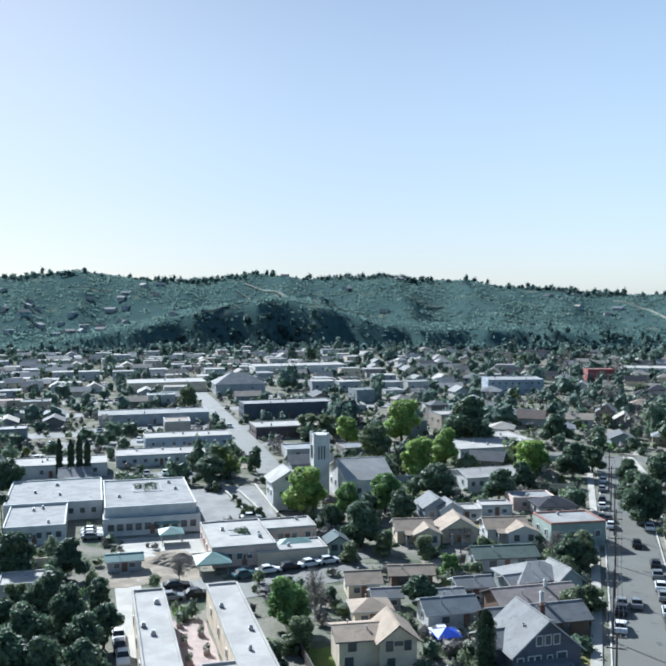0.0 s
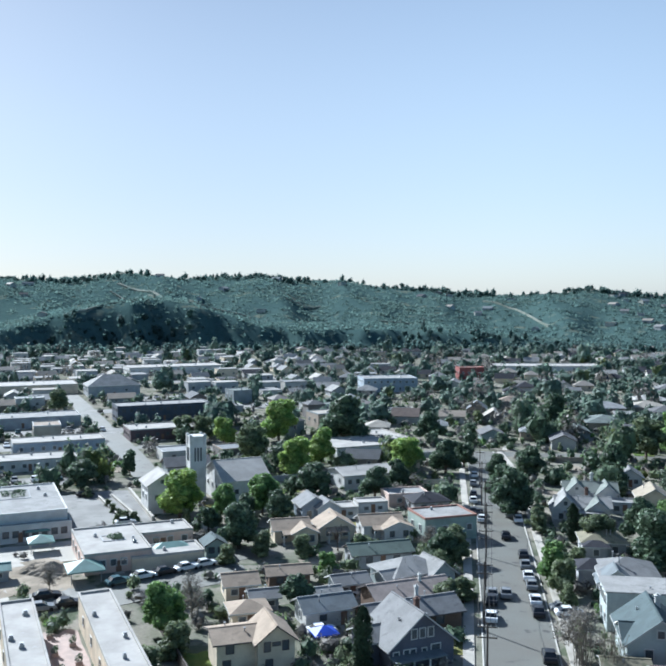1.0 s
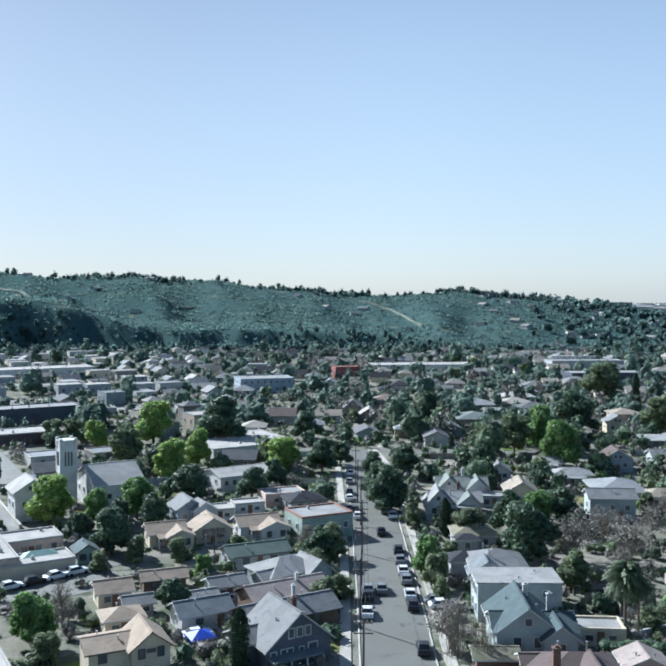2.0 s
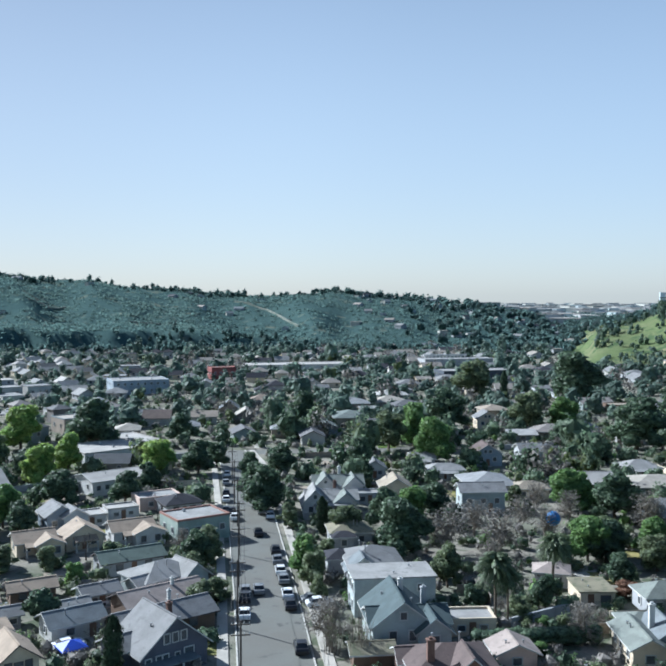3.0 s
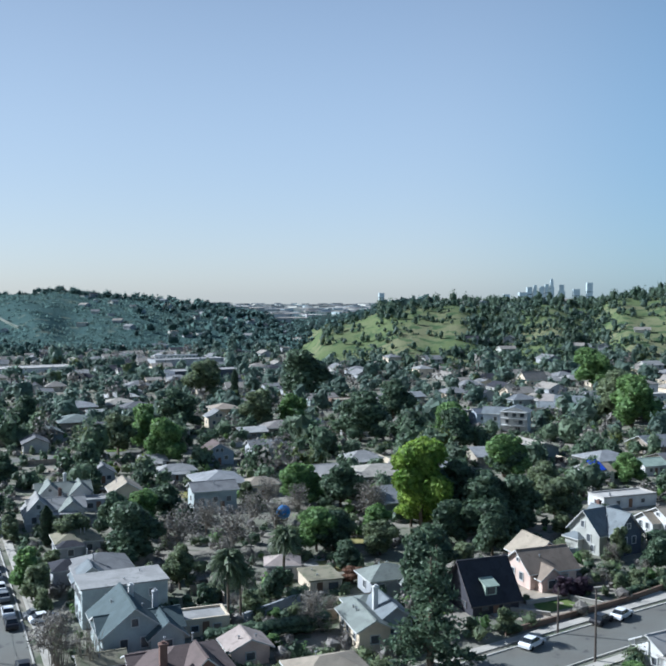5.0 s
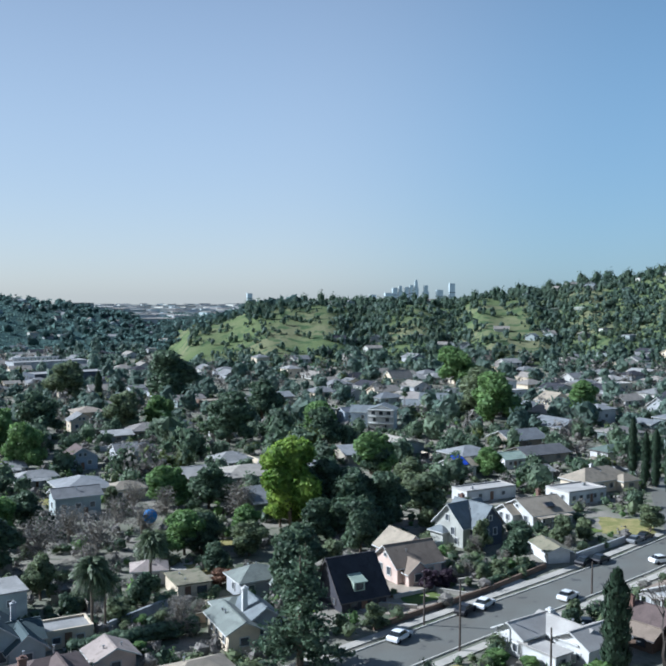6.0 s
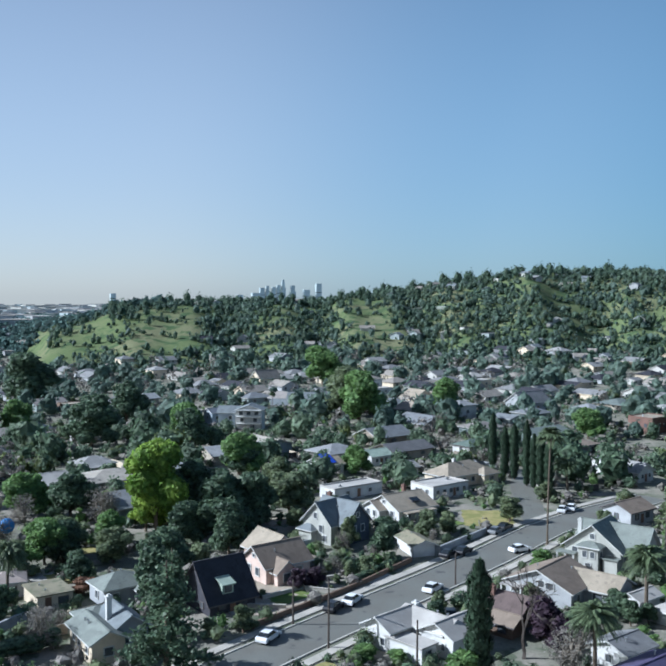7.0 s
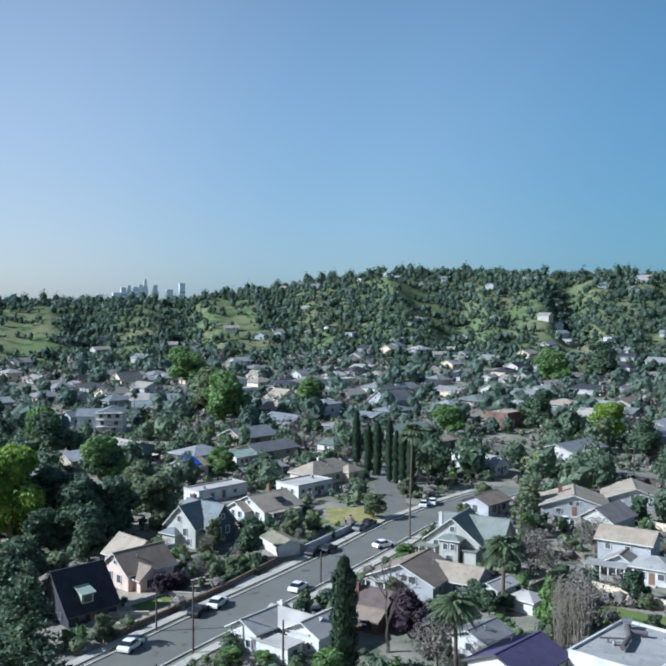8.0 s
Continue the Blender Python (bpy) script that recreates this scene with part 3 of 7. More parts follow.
                o.matrix_basis = pose(rnd.uniform(-0.35, 0.35) * w, rnd.uniform(-0.35, 0.35) * d, h + 0.12, 0, 0, rnd.choice((0, 90)))
    front = -d / 2
    if wing:
        g, b = Geo(), Geo()
        wr = min(rise * 0.85, wing[2] * 0.3)
        gable_roof(g, wing[2], wing[3], h - 0.2, wr, False, wing[0], wing[1], over=0.45)
        part("wing_roof", g, [roof_mat, trim], ob)
        wy = wing[1] - wing[3] / 2
        for i in (-1, 1):
            add_window(ob, pose(wing[0] + i * wing[2] * 0.24, wy - 0.02, h * 0.52), 1.1, 1.3, trim)
    if roof != "flat" and not simple:
        v = Geo()
        v.tube([(0, 0, -0.3), (0, 0, 0.55)], [0.09, 0.09], 6)
        v.box(0, 0, 0.5, 0.3, 0.3, 0.08)
        o = part("vent_pipe", v, "metal", ob)
        o.matrix_basis = pose(rnd.uniform(-0.25, 0.25) * w, rnd.choice((-0.2, 0.2)) * d, h + rise * 0.6 + 0.1)
    # windows
    tall = h / storeys
    for st in range(storeys):
        zc = tall * (st + 0.55)
        ww = min(1.05, w / max(1, windows) * 0.5)
        for i in range(windows):
            px = ((i + 0.5) / windows - 0.5) * w * 0.94
            if wing and abs(px - wing[0]) < wing[2] / 2 + 0.5:
                continue
            add_window(ob, pose(px, front - 0.02, zc), ww, min(1.15, tall * 0.34), trim)
        if windows and not simple:
            for s in (-1, 1):
                k = max(1, min(4, int(d / 4)))
                for i in range(k):
                    add_window(ob, pose(s * (w / 2 + 0.02), ((i + 0.5) / k - 0.5) * d * 0.9, zc, 0, 0, 90 * s), 0.9, min(1.15, tall * 0.34), trim)
    if roof == "gable_y" and rise > 2.2 and not simple:
        for i in (-0.7, 0.7):
            add_window(ob, pose(i, front - 0.02, h + rise * 0.22), 0.8, 0.9, trim)
    if windows and w > 5 and not simple:
        px = 0.0 if windows % 2 == 0 else w / windows * 0.5
        if not (wing and abs(px - wing[0]) < wing[2] / 2 + 0.6):
            g = Geo()
            g.box(px, front - 0.03, 0.1, 1.0, 0.08, 2.05)
            door = part("door", g, "door_paint", ob)
            g = Geo()
            g.box(px, front - 0.6, -0.3, 1.8, 1.2, 0.45)
            part("doorstep", g, "concrete", ob)
    if not simple and ("bungalow" in label or "porch" in label or "craftsman" in label) and roof != "flat":
        pw = w * 0.62
        porch = Geo()
        porch.slab([(-pw / 2, front - 2.2, h - 0.55), (pw / 2, front - 2.2, h - 0.55), (pw / 2, front + 0.1, h + 0.05), (-pw / 2, front + 0.1, h + 0.05)], 0.16)
        pr = part("porch_roof", porch, roof_mat, ob)
        for i in (-0.46, 0, 0.46):
            g = Geo()
            g.box(i * pw, front - 2.0, -0.3, 0.24, 0.24, h - 0.4)
            part("post", g, "white_trim", pr)
        g = Geo()
        g.box(0, front - 1.1, -0.3, pw, 2.2, 0.55)
        part("porch_floor", g, "concrete", ob)
    if roof in ("gable", "gable_y") and not simple:
        g = Geo()
        if along_x:
            g.box(0, 0, h + rise + 0.02, w + 1.1, 0.3, 0.12)
        else:
            g.box(0, 0, h + rise + 0.02, 0.3, d + 1.1, 0.12)
        part("ridge_cap", g, roof_mat, ob)
    if chimney:
        g = Geo()
        g.box(chimney[0], chimney[1], 0, 0.9, 0.7, h + rise + 1.0)
        g.box(chimney[0], chimney[1], h + rise + 1.0, 1.1, 0.9, 0.2)
        part("chimney", g, "white_trim" if "white chimney" in label else "brick", ob)
    return ob


def villa(x, y, az, label, wall, roof_mat, blocks, windows=(), chimneys=(), porches=(), trim="white_trim"):
    """A house of several blocks. blocks: x, y, width, depth, eaves height, roof, rise, and its own wall or roof material if it has one.
    windows: block, side (f, b, l, r), place along the side from -1 to 1, height of the middle, width, height.
    chimneys: x, y, top, width, material. porches: x, y, width, depth, height, roof material, posts."""
    ob = thing("house", pose(x, y, 0, 0, 0, -az), label, "house")
    for n, (ox, oy, w, d, h, roof, rise, *own) in enumerate(blocks):
        wm, rm = (own + [None, None])[:2]
        if x < 100 and roof in ("gable", "hip"):
            rise = min(rise, 0.46 * d / 2)
        c = ob.matrix_basis @ Vector((ox, oy, 0))
        TAKEN.append((c.x, c.y, 0.45 * math.hypot(w, d) + 0.8))
        g = Geo()
        if roof in ("gable", "gable_y"):
            gable_walls(g, w, d, h, rise, roof == "gable", ox, oy)
        else:
            g.box(ox, oy, -0.6, w, d, h + 0.6)
        part("wall" if n == 0 else "wing_wall", g, wm or wall, ob)
        g = Geo()
        if roof in ("gable", "gable_y"):
            gable_roof(g, w, d, h, rise, roof == "gable", ox, oy, over=0.6, thick=0.2)
            k = Geo()
            if roof == "gable":
                k.box(ox, oy, h + rise + 0.03, w + 1.2, 0.28, 0.1)
            else:
                k.box(ox, oy, h + rise + 0.03, 0.28, d + 1.2, 0.1)
            part("ridge_cap", k, rm or roof_mat, ob)
        elif roof == "hip":
            hip_roof(g, w, d, h, rise)
            g.v = [(a + ox, b + oy, e) for a, b, e in g.v]
        else:
            g.box(ox, oy, h, w + 0.5, d + 0.5, 0.22)
        part("roof" if n == 0 else "wing_roof", g, [rm or roof_mat, trim], ob)
    for n, side, u, z, ww, hh in windows:
        ox, oy, w, d = blocks[n][:4]
        m = {"f": pose(ox + u * w / 2, oy - d / 2 - 0.02, z), "b": pose(ox + u * w / 2, oy + d / 2 + 0.02, z, 0, 0, 180),
             "r": pose(ox + w / 2 + 0.02, oy + u * d / 2, z, 0, 0, 90), "l": pose(ox - w / 2 - 0.02, oy + u * d / 2, z, 0, 0, -90)}[side]
        if hh > 1.9:
            g = Geo()
            g.box(0, -0.03, -hh / 2, ww, 0.08, hh)
            part("door", g, "door_paint", ob).matrix_basis = m
        else:
            add_window(ob, m, ww, hh, trim)
    for cx, cy, top, w, mat in chimneys:
        g = Geo()
        g.box(cx, cy, -0.3, w, w * 0.8, top)
        g.box(cx, cy, top - 0.3, w * 1.25, w * 1.05, 0.2)
        g.box(cx, cy, top - 0.1, w * 0.5, w * 0.4, 0.25)
        part("chimney", g, mat, ob)
    for px, py, w, d, h, mat, posts in porches:
        g = Geo()
        g.box(px, py, h, w, d, 0.18)
        pr = part("porch_roof", g, [mat], ob)
        for k in range(posts):
            u = (k / max(1, posts - 1) - 0.5) * (max(w, d) - 0.5)
            g = Geo()
            if w >= d:
                g.box(px + u, py - d / 2 + 0.2, -0.3, 0.22, 0.22, h + 0.3)
            else:
                g.box(px + w / 2 - 0.2, py + u, -0.3, 0.22, 0.22, h + 0.3)
            part("post", g, trim, pr)
        g = Geo()
        g.box(px, py, -0.3, w * 0.95, d * 0.95, 0.6)
        part("porch_floor", g, "concrete", ob)
    rnd = random.Random(int(x * 31 + y * 17))
    for _ in range(2):
        ox, oy, w, d, h, roof, rise = blocks[0][:7]
        v = Geo()
        v.tube([(0, 0, -0.6), (0, 0, 0.4)], [0.1, 0.1], 6)
        v.box(0, 0, 0.36, 0.3, 0.3, 0.1)
        a, b = rnd.uniform(-0.3, 0.3), rnd.choice((-0.22, 0.22))
        if roof == "gable_y":
            a, b = b, a
        q = abs(a) if roof == "gable_y" else abs(b)
        part("vent_pipe", v, "metal", ob).matrix_basis = pose(ox + a * w, oy + b * d, h + rise * (1 - 2 * q) + 0.1)
    return ob


# ---- trees ----
TREE_KINDS = {
    # leaf material, bark, leaves, leaf size, label
    "yellow": ("leaf_yellow", "bark", 4600, 0.09, "large leafy tree with glowing yellow-green leaves"),
    "lime": ("leaf_lime", "bark", 5600, 0.08, "large leafy tree with vivid yellow-green leaves"),
    "bright_big": ("leaf_bright", "bark", 4000, 0.09, "large leafy tree with fresh green leaves"),
    "olive_big": ("leaf_olive", "bark", 3800, 0.09, "large tree with dull olive-green leaves"),
    "dark_big": ("leaf_dark", "bark", 4000, 0.09, "large dense dark green evergreen tree"),
    "bright": ("leaf_bright", "bark", 2000, 0.13, "leafy garden tree with fresh green leaves"),
    "olive": ("leaf_olive", "bark", 1900, 0.13, "broad tree with dull olive-green leaves"),
    "dark": ("leaf_dark", "bark", 1900, 0.135, "dense dark green evergreen tree"),
    "grey": ("leaf_grey", "bark_pale", 2200, 0.04, "thin half-bare grey-brown winter tree"),
    "plum": ("leaf_plum", "bark", 2200, 0.115, "small dark plum-leaved tree"),
    "rust": ("leaf_rust", "bark", 1500, 0.1, "shrub with dry red-brown leaves"),
    "bush": ("leaf_olive", "bark", 1500, 0.105, "rounded garden bush with mixed green leaves"),
}
TREE_MADE = {}


def crown_leaves(rng, lobes, count, size):
    """Leaves on the skins of several lobes; lobes: rows of x, y, z, radius, flattening."""
    lobes = np.array(lobes)
    area = lobes[:, 3] ** 2
    pick = rng.choice(len(lobes), count, p=area / area.sum())
    dirs = rng.normal(size=(count, 3))
    dirs /= np.linalg.norm(dirs, axis=1)[:, None]
    rad = lobes[pick, 3] * rng.uniform(0.72, 1.08, count) ** 0.7
    c = lobes[pick, :3] + dirs * rad[:, None] * np.stack([np.ones(count), np.ones(count), lobes[pick, 4]], 1)
    nrm = dirs + rng.normal(size=(count, 3)) * 0.55
    nrm /= np.linalg.norm(nrm, axis=1)[:, None]
    u = np.cross(nrm, rng.normal(size=(count, 3)))
    u /= np.linalg.norm(u, axis=1)[:, None]
    w = np.cross(nrm, u)
    s = size * rng.uniform(0.55, 1.3, count)
    return c, u * s[:, None], w * (s * rng.uniform(0.6, 1.0, count))[:, None]


def limb(g, start, end, r0, r1, bend, rng):
    a, b = Vector(start), Vector(end)
    pts = [a.lerp(b, k / 3) + Vector(rng.normal(size=3) * bend * (0 < k < 3)) for k in range(4)]
    g.tube(pts, [r0 + (r1 - r0) * k / 3 for k in range(4)], 4)
    return pts


def make_tree(kind, var):
    """A tree with a crown of radius 1 and its top at height 2.6 (broad), or in true size for the rest."""
    rng = np.random.default_rng(var * 17 + sum(map(ord, kind)))
    ob = thing("bush" if kind == "bush" else "tree", Matrix(), "", "bush" if kind == "bush" else "tree", "")
    g = Geo()
    if kind in TREE_KINDS:
        leaf, bark, count, size, label = TREE_KINDS[kind]
        low = 0.36 if kind != "bush" else 0.2
        lobes = [(0, 0, low + 0.75, 0.6, 1.0), (0, 0, low + 1.3, 0.5, 1.0)]
        for k in range(18 + var):
            a, q = rng.uniform(0, 6.28), rng.uniform(0.3, 0.75)
            zz = low + 0.1 + rng.uniform(0.0, 1.65)
            q *= 1.0 - 0.45 * max(0.0, zz - low - 0.75)
            lobes.append((q * math.cos(a), q * math.sin(a), zz, rng.uniform(0.22, 0.42), rng.uniform(0.75, 1.05)))
        top = max(l[2] + l[3] * l[4] for l in lobes)
        reach = max(math.hypot(l[0], l[1]) + l[3] for l in lobes) * 0.96
        lobes = [(l[0] / reach, l[1] / reach, l[2], l[3] / reach, l[4] * reach) for l in lobes]
        c, u, w = crown_leaves(rng, lobes, count, size)
        if kind == "grey":
            keep = rng.uniform(size=len(c)) < 0.8
            c, u, w = c[keep], u[keep], w[keep]
        c[:, 2] *= 2.6 / top
        core = None
        if kind != "grey":
            core = np.concatenate([BALL * np.array([l[3], l[3], l[3] * l[4]]) * 0.8 * rng.uniform(0.9, 1.1, (80, 1, 1)) + np.array(l[:3]) for l in lobes])
            core[..., 2] *= 2.6 / top
        pts = limb(g, (0, 0, -0.1), (rng.normal() * 0.05, rng.normal() * 0.05, 1.3), 0.075, 0.045, 0.03, rng)
        for l in lobes[1:]:
            e = (l[0] * 0.85, l[1] * 0.85, l[2] * 2.6 / top)
            s = pts[1].lerp(pts[3], rng.uniform(0, 1))
            limb(g, s, e, 0.05, 0.012, 0.05, rng)
            if kind == "grey":
                for _ in range(3):
                    f = Vector(e) + Vector(rng.normal(size=3) * 0.3)
                    limb(g, Vector(s).lerp(Vector(e), 0.6), f, 0.02, 0.006, 0.04, rng)
        part("trunk", g, bark, ob)
        part("crown", leaf_mesh("crown", c, u, w, leaf, core), None, ob)
        tagged(ob, label)
    elif kind == "bare":
        def fork(p, d, length, r, depth):
            e = p + d * length
            limb(g, p, e, r, r * 0.6, length * 0.04, rng)
            if depth:
                for _ in range(3 if depth > 1 else 4):
                    nd = (d + Vector(rng.normal(size=3) * 0.55) + Vector((0, 0, 0.1))).normalized()
                    fork(e, nd, length * rng.uniform(0.6, 0.8), r * 0.58, depth - 1)
        fork(Vector((0, 0, -0.1)), Vector((0, 0, 1)), 0.85, 0.07, 4)
        part("trunk", g, "timber", ob)
        tagged(ob, "leafless tree with dark forking branches")
    elif kind == "wand":
        c, u, w = [], [], []
        for k in range(26):
            a, q = rng.uniform(0, 6.28), rng.uniform(0.05, 0.6)
            b = Vector((q * math.cos(a), q * math.sin(a), -0.1))
            e = Vector((b.x * 1.5 + rng.normal() * 0.12, b.y * 1.5 + rng.normal() * 0.12, rng.uniform(1.7, 2.6)))
            pts = limb(g, b, e, 0.03, 0.008, 0.04, rng)
            for _ in range(5):
                p = pts[1].lerp(pts[3], rng.uniform(0, 0.9))
                limb(g, p, p + Vector((rng.normal() * 0.16, rng.normal() * 0.16, rng.uniform(0.15, 0.4))), 0.012, 0.004, 0.02, rng)
                c.append(p + Vector(rng.normal(size=3) * 0.12))
                u.append(rng.normal(size=3) * 0.035)
                w.append(rng.normal(size=3) * 0.035)
        part("trunk", g, "bark_pale", ob)
        part("crown", leaf_mesh("crown", np.array([list(p) for p in c]), np.array(u), np.array(w), "leaf_olive"), None, ob)
        tagged(ob, "thicket of pale upright leafless stems")
    elif kind == "cypress":
        n = 3000
        zz = rng.uniform(0.04, 1, n)
        rr = np.minimum(1, (zz / 0.16) ** 0.5) * np.clip((1 - zz) / 0.2, 0, 1) ** 0.55 * rng.uniform(0.75, 1.08, n) * (1 + 0.15 * np.sin(zz * 40 + rng.uniform(0, 6)))
        a = rng.uniform(0, 6.28, n)
        c = np.stack([rr * np.cos(a), rr * np.sin(a), zz * 10], 1)
        up = np.stack([0.25 * np.cos(a), 0.25 * np.sin(a), np.ones(n)], 1) + rng.normal(size=(n, 3)) * 0.25
        up /= np.linalg.norm(up, axis=1)[:, None]
        sd = np.cross(up, np.stack([np.cos(a), np.sin(a), rng.normal(size=n) * 0.3], 1))
        s = rng.uniform(0.16, 0.34, n)[:, None]
        g.tube([(0, 0, -0.2), (0, 0, 8.5)], [0.22, 0.05], 6)
        part("trunk", g, "bark", ob)
        part("crown", leaf_mesh("crown", c, sd * s * 0.6, up * s, "leaf_cypress"), None, ob)
        tagged(ob, "tall slender dark green cypress")
    elif kind == "conifer":
        c, u, w = [], [], []
        g.tube([(0, 0, -0.2), (0, 0, 12)], [0.35, 0.06], 7)
        for k in range(46):
            zz = rng.uniform(1.5, 11.6)
            a, ln_ = rng.uniform(0, 6.28), (1 - zz / 13.5) * rng.uniform(3.2, 5.0)
            e = Vector((ln_ * math.cos(a), ln_ * math.sin(a), zz - 0.12 * ln_))
            limb(g, (0, 0, zz), e, 0.07, 0.02, 0.08, rng)
            n = int(30 * ln_)
            q = rng.uniform(0.15, 1.0, n)
            p = np.array([0, 0, zz]) + q[:, None] * (np.array(e) - np.array([0, 0, zz])) + rng.normal(size=(n, 3)) * (0.35, 0.35, 0.22)
            nr = rng.normal(size=(n, 3)) + np.array([0, 0, 0.8])
            nr /= np.linalg.norm(nr, axis=1)[:, None]
            uu = np.cross(nr, rng.normal(size=(n, 3)))
            uu /= np.linalg.norm(uu, axis=1)[:, None]
            s = rng.uniform(0.14, 0.3, n)[:, None]
            c.append(p), u.append(uu * s), w.append(np.cross(nr, uu) * s)
        part("trunk", g, "bark", ob)
        part("crown", leaf_mesh("crown", np.concatenate(c), np.concatenate(u), np.concatenate(w), "leaf_dark"), None, ob)
        tagged(ob, "large dark spreading conifer with layered limbs")
    else:  # palms, crown of radius 1 at height 10
        fan = kind == "fan_palm"
        lean = rng.normal(size=2) * 0.08
        size = 1.15 if fan else 3.2
        pts = [(lean[0] * k * k / 16, lean[1] * k * k / 16, 10 * k / 8 - (0.2 if k == 0 else 0)) for k in range(9)]
        g.tube(pts, [0.24 if k else 0.34 for k in range(9)] if not fan else [0.06 if k else 0.1 for k in range(9)], 8)
        part("trunk", g, "bark", ob)
        c, u, w = [], [], []
        n_fr = 150 if not fan else 80
        for k in range(n_fr):
            a = rng.uniform(0, 6.28)
            el = rng.uniform(-0.7, 1.4)
            ln_ = rng.uniform(0.85, 1.1)
            d = np.array([math.cos(a) * math.cos(el), math.sin(a) * math.cos(el), math.sin(el)])
            side = np.array([-math.sin(a), math.cos(a), 0])
            steps = 12 if fan else 17
            for q in range(1, steps):
                f = q / steps
                p = np.array(pts[-1]) + size * (d * ln_ * f + np.array([0, 0, (-0.55 if fan else -0.5) * f * f * ln_]))
                t = d + np.array([0, 0, -1.1 * f])
                t /= np.linalg.norm(t)
                for s in (-1, 1):
                    leafw = (0.15 if not fan else 0.36) * (1 - 0.75 * f) + 0.03
                    o = s * side * leafw * 0.55 + np.array([0, 0, -0.04])
                    c.append(p + o * size), u.append(size * (s * side * leafw * 0.5 + t * 0.05 + np.array([0, 0, -0.03]))), w.append(t * (0.12 if fan else 0.045) * size)
        part("fronds", leaf_mesh("fronds", np.array(c), np.array(u), np.array(w), "leaf_palm"), None, ob)
        if fan:
            sk = Geo()
            sk.tube([(pts[-1][0], pts[-1][1], 8.9), (pts[-1][0], pts[-1][1], 9.8)], [0.18, 0.4], 8)
            part("dead_skirt", sk, "bark_pale", ob)
        tagged(ob, "tall thin-trunked fan palm" if fan else "feather palm with a thick trunk and arching fronds")
    return ob


def tree(kind, x, y, h, r):
    """A tree of height h and crown radius r on the ground at x, y."""
    var = int(abs(x * 3.7 + y * 1.3)) % 3
    if r > 3.0 and kind in ("bright", "olive", "dark"):
        kind += "_big"
    z = float(ground_z(x, y))
    turn = (x * 37.1 + y * 17.3) % 360
    if kind in ("cypress",):
        sc = (r, r, h / 10)
    elif kind in ("palm", "fan_palm"):
        sc = (r / 3.4, r / 3.4, h / 10.5) if kind == 'palm' else (r, r, h / 10.5)
    elif kind == "conifer":
        sc = (r / 4.2, r / 4.2, h / 12)
    elif kind == "bare":
        sc = (max(r, h * 0.3) / 1.0, max(r, h * 0.3) / 1.0, h / 2.7)
    else:
        sc = (r, r, h / 2.6)
    if r > 1.5 and kind not in ("palm", "fan_palm", "cypress", "bush"):
        TAKEN.append((x, y, r * 0.7))
    m = pose(x, y, z, 0, 0, turn) @ Matrix.Diagonal((*sc, 1))
    key = (kind, var)
    if key not in TREE_MADE:
        TREE_MADE[key] = make_tree(kind, var)
        TREE_MADE[key].matrix_basis = m
        return TREE_MADE[key]
    src = TREE_MADE[key]
    ob = copy_thing(src, Matrix())
    ob.matrix_basis = m
    return ob


def trail(pts, width, mat):
    """A bare track laid over the slope."""
    g = Geo()
    fine = []
    for a, b in zip(pts, pts[1:]):
        n = max(2, int(math.hypot(b[0] - a[0], b[1] - a[1]) / 8))
        fine += [(a[0] + (b[0] - a[0]) * k / n, a[1] + (b[1] - a[1]) * k / n) for k in range(n)]
    fine.append(pts[-1])
    lift = lambda p: (p[0], p[1], float(ground_z(p[0], p[1])) + 2.0)
    lo, hi = along(fine, -width / 2), along(fine, width / 2)
    for k in range(len(fine) - 1):
        g.slab([lift(lo[k]), lift(hi[k]), lift(hi[k + 1]), lift(lo[k + 1])], 2.5)
    piece("track", g, mat, "structure", "pale bare track worn into the slope", "track")


def tarpaulin(x, y):
    """A sheet laid over a roof slope, with a rumpled surface."""
    g = Geo()
    n = 6
    p = lambda i, j: (i * 0.55 - 1.65, j * 0.8 - 2.4, 0.22 * math.sin(i * 1.7 + j) * 0.3 + 0.05 * (i % 2))
    for i in range(n):
        for j in range(n):
            g.slab([p(i, j), p(i + 1, j), p(i + 1, j + 1), p(i, j + 1)], 0.05)
    ob = tagged(new("tarpaulin", g.mesh("tarpaulin", "tarp_blue")), "bright blue tarpaulin spread over a roof slope", "tarpaulin")
    ob.matrix_basis = pose(x, y, 4.62, 23, 0, -20)


def skylight(x, y):
    ob = thing("skylight", pose(x, y, 4.2, 0, 24, -112), "dark flat skylight set in a tan roof", "skylight")
    g = Geo()
    g.box(0, 0, 0, 1.6, 2.4, 0.22)
    part("frame", g, "dark_trim", ob)
    g = Geo()
    g.box(0, 0, 0.22, 1.4, 2.2, 0.04)
    part("pane", g, "glass_dark", ob)


def dormer(x, y):
    ob = thing("dormer", pose(x, y, 3.5, 0, 0, -20), "pale green dormer window on a dark roof", "dormer")
    g = Geo()
    g.box(0, 0, -1.5, 2.0, 2.6, 2.5)
    part("wall", g, "pale_green_roof", ob)
    g = Geo()
    g.slab([(-1.25, -1.75, 0.95), (1.25, -1.75, 0.95), (1.25, 1.9, 2.1), (-1.25, 1.9, 2.1)], 0.14)
    part("roof", g, ["pale_green_roof"], ob)
    add_window(ob, pose(0, -1.32, 0.2), 1.0, 0.9, "dark_trim")


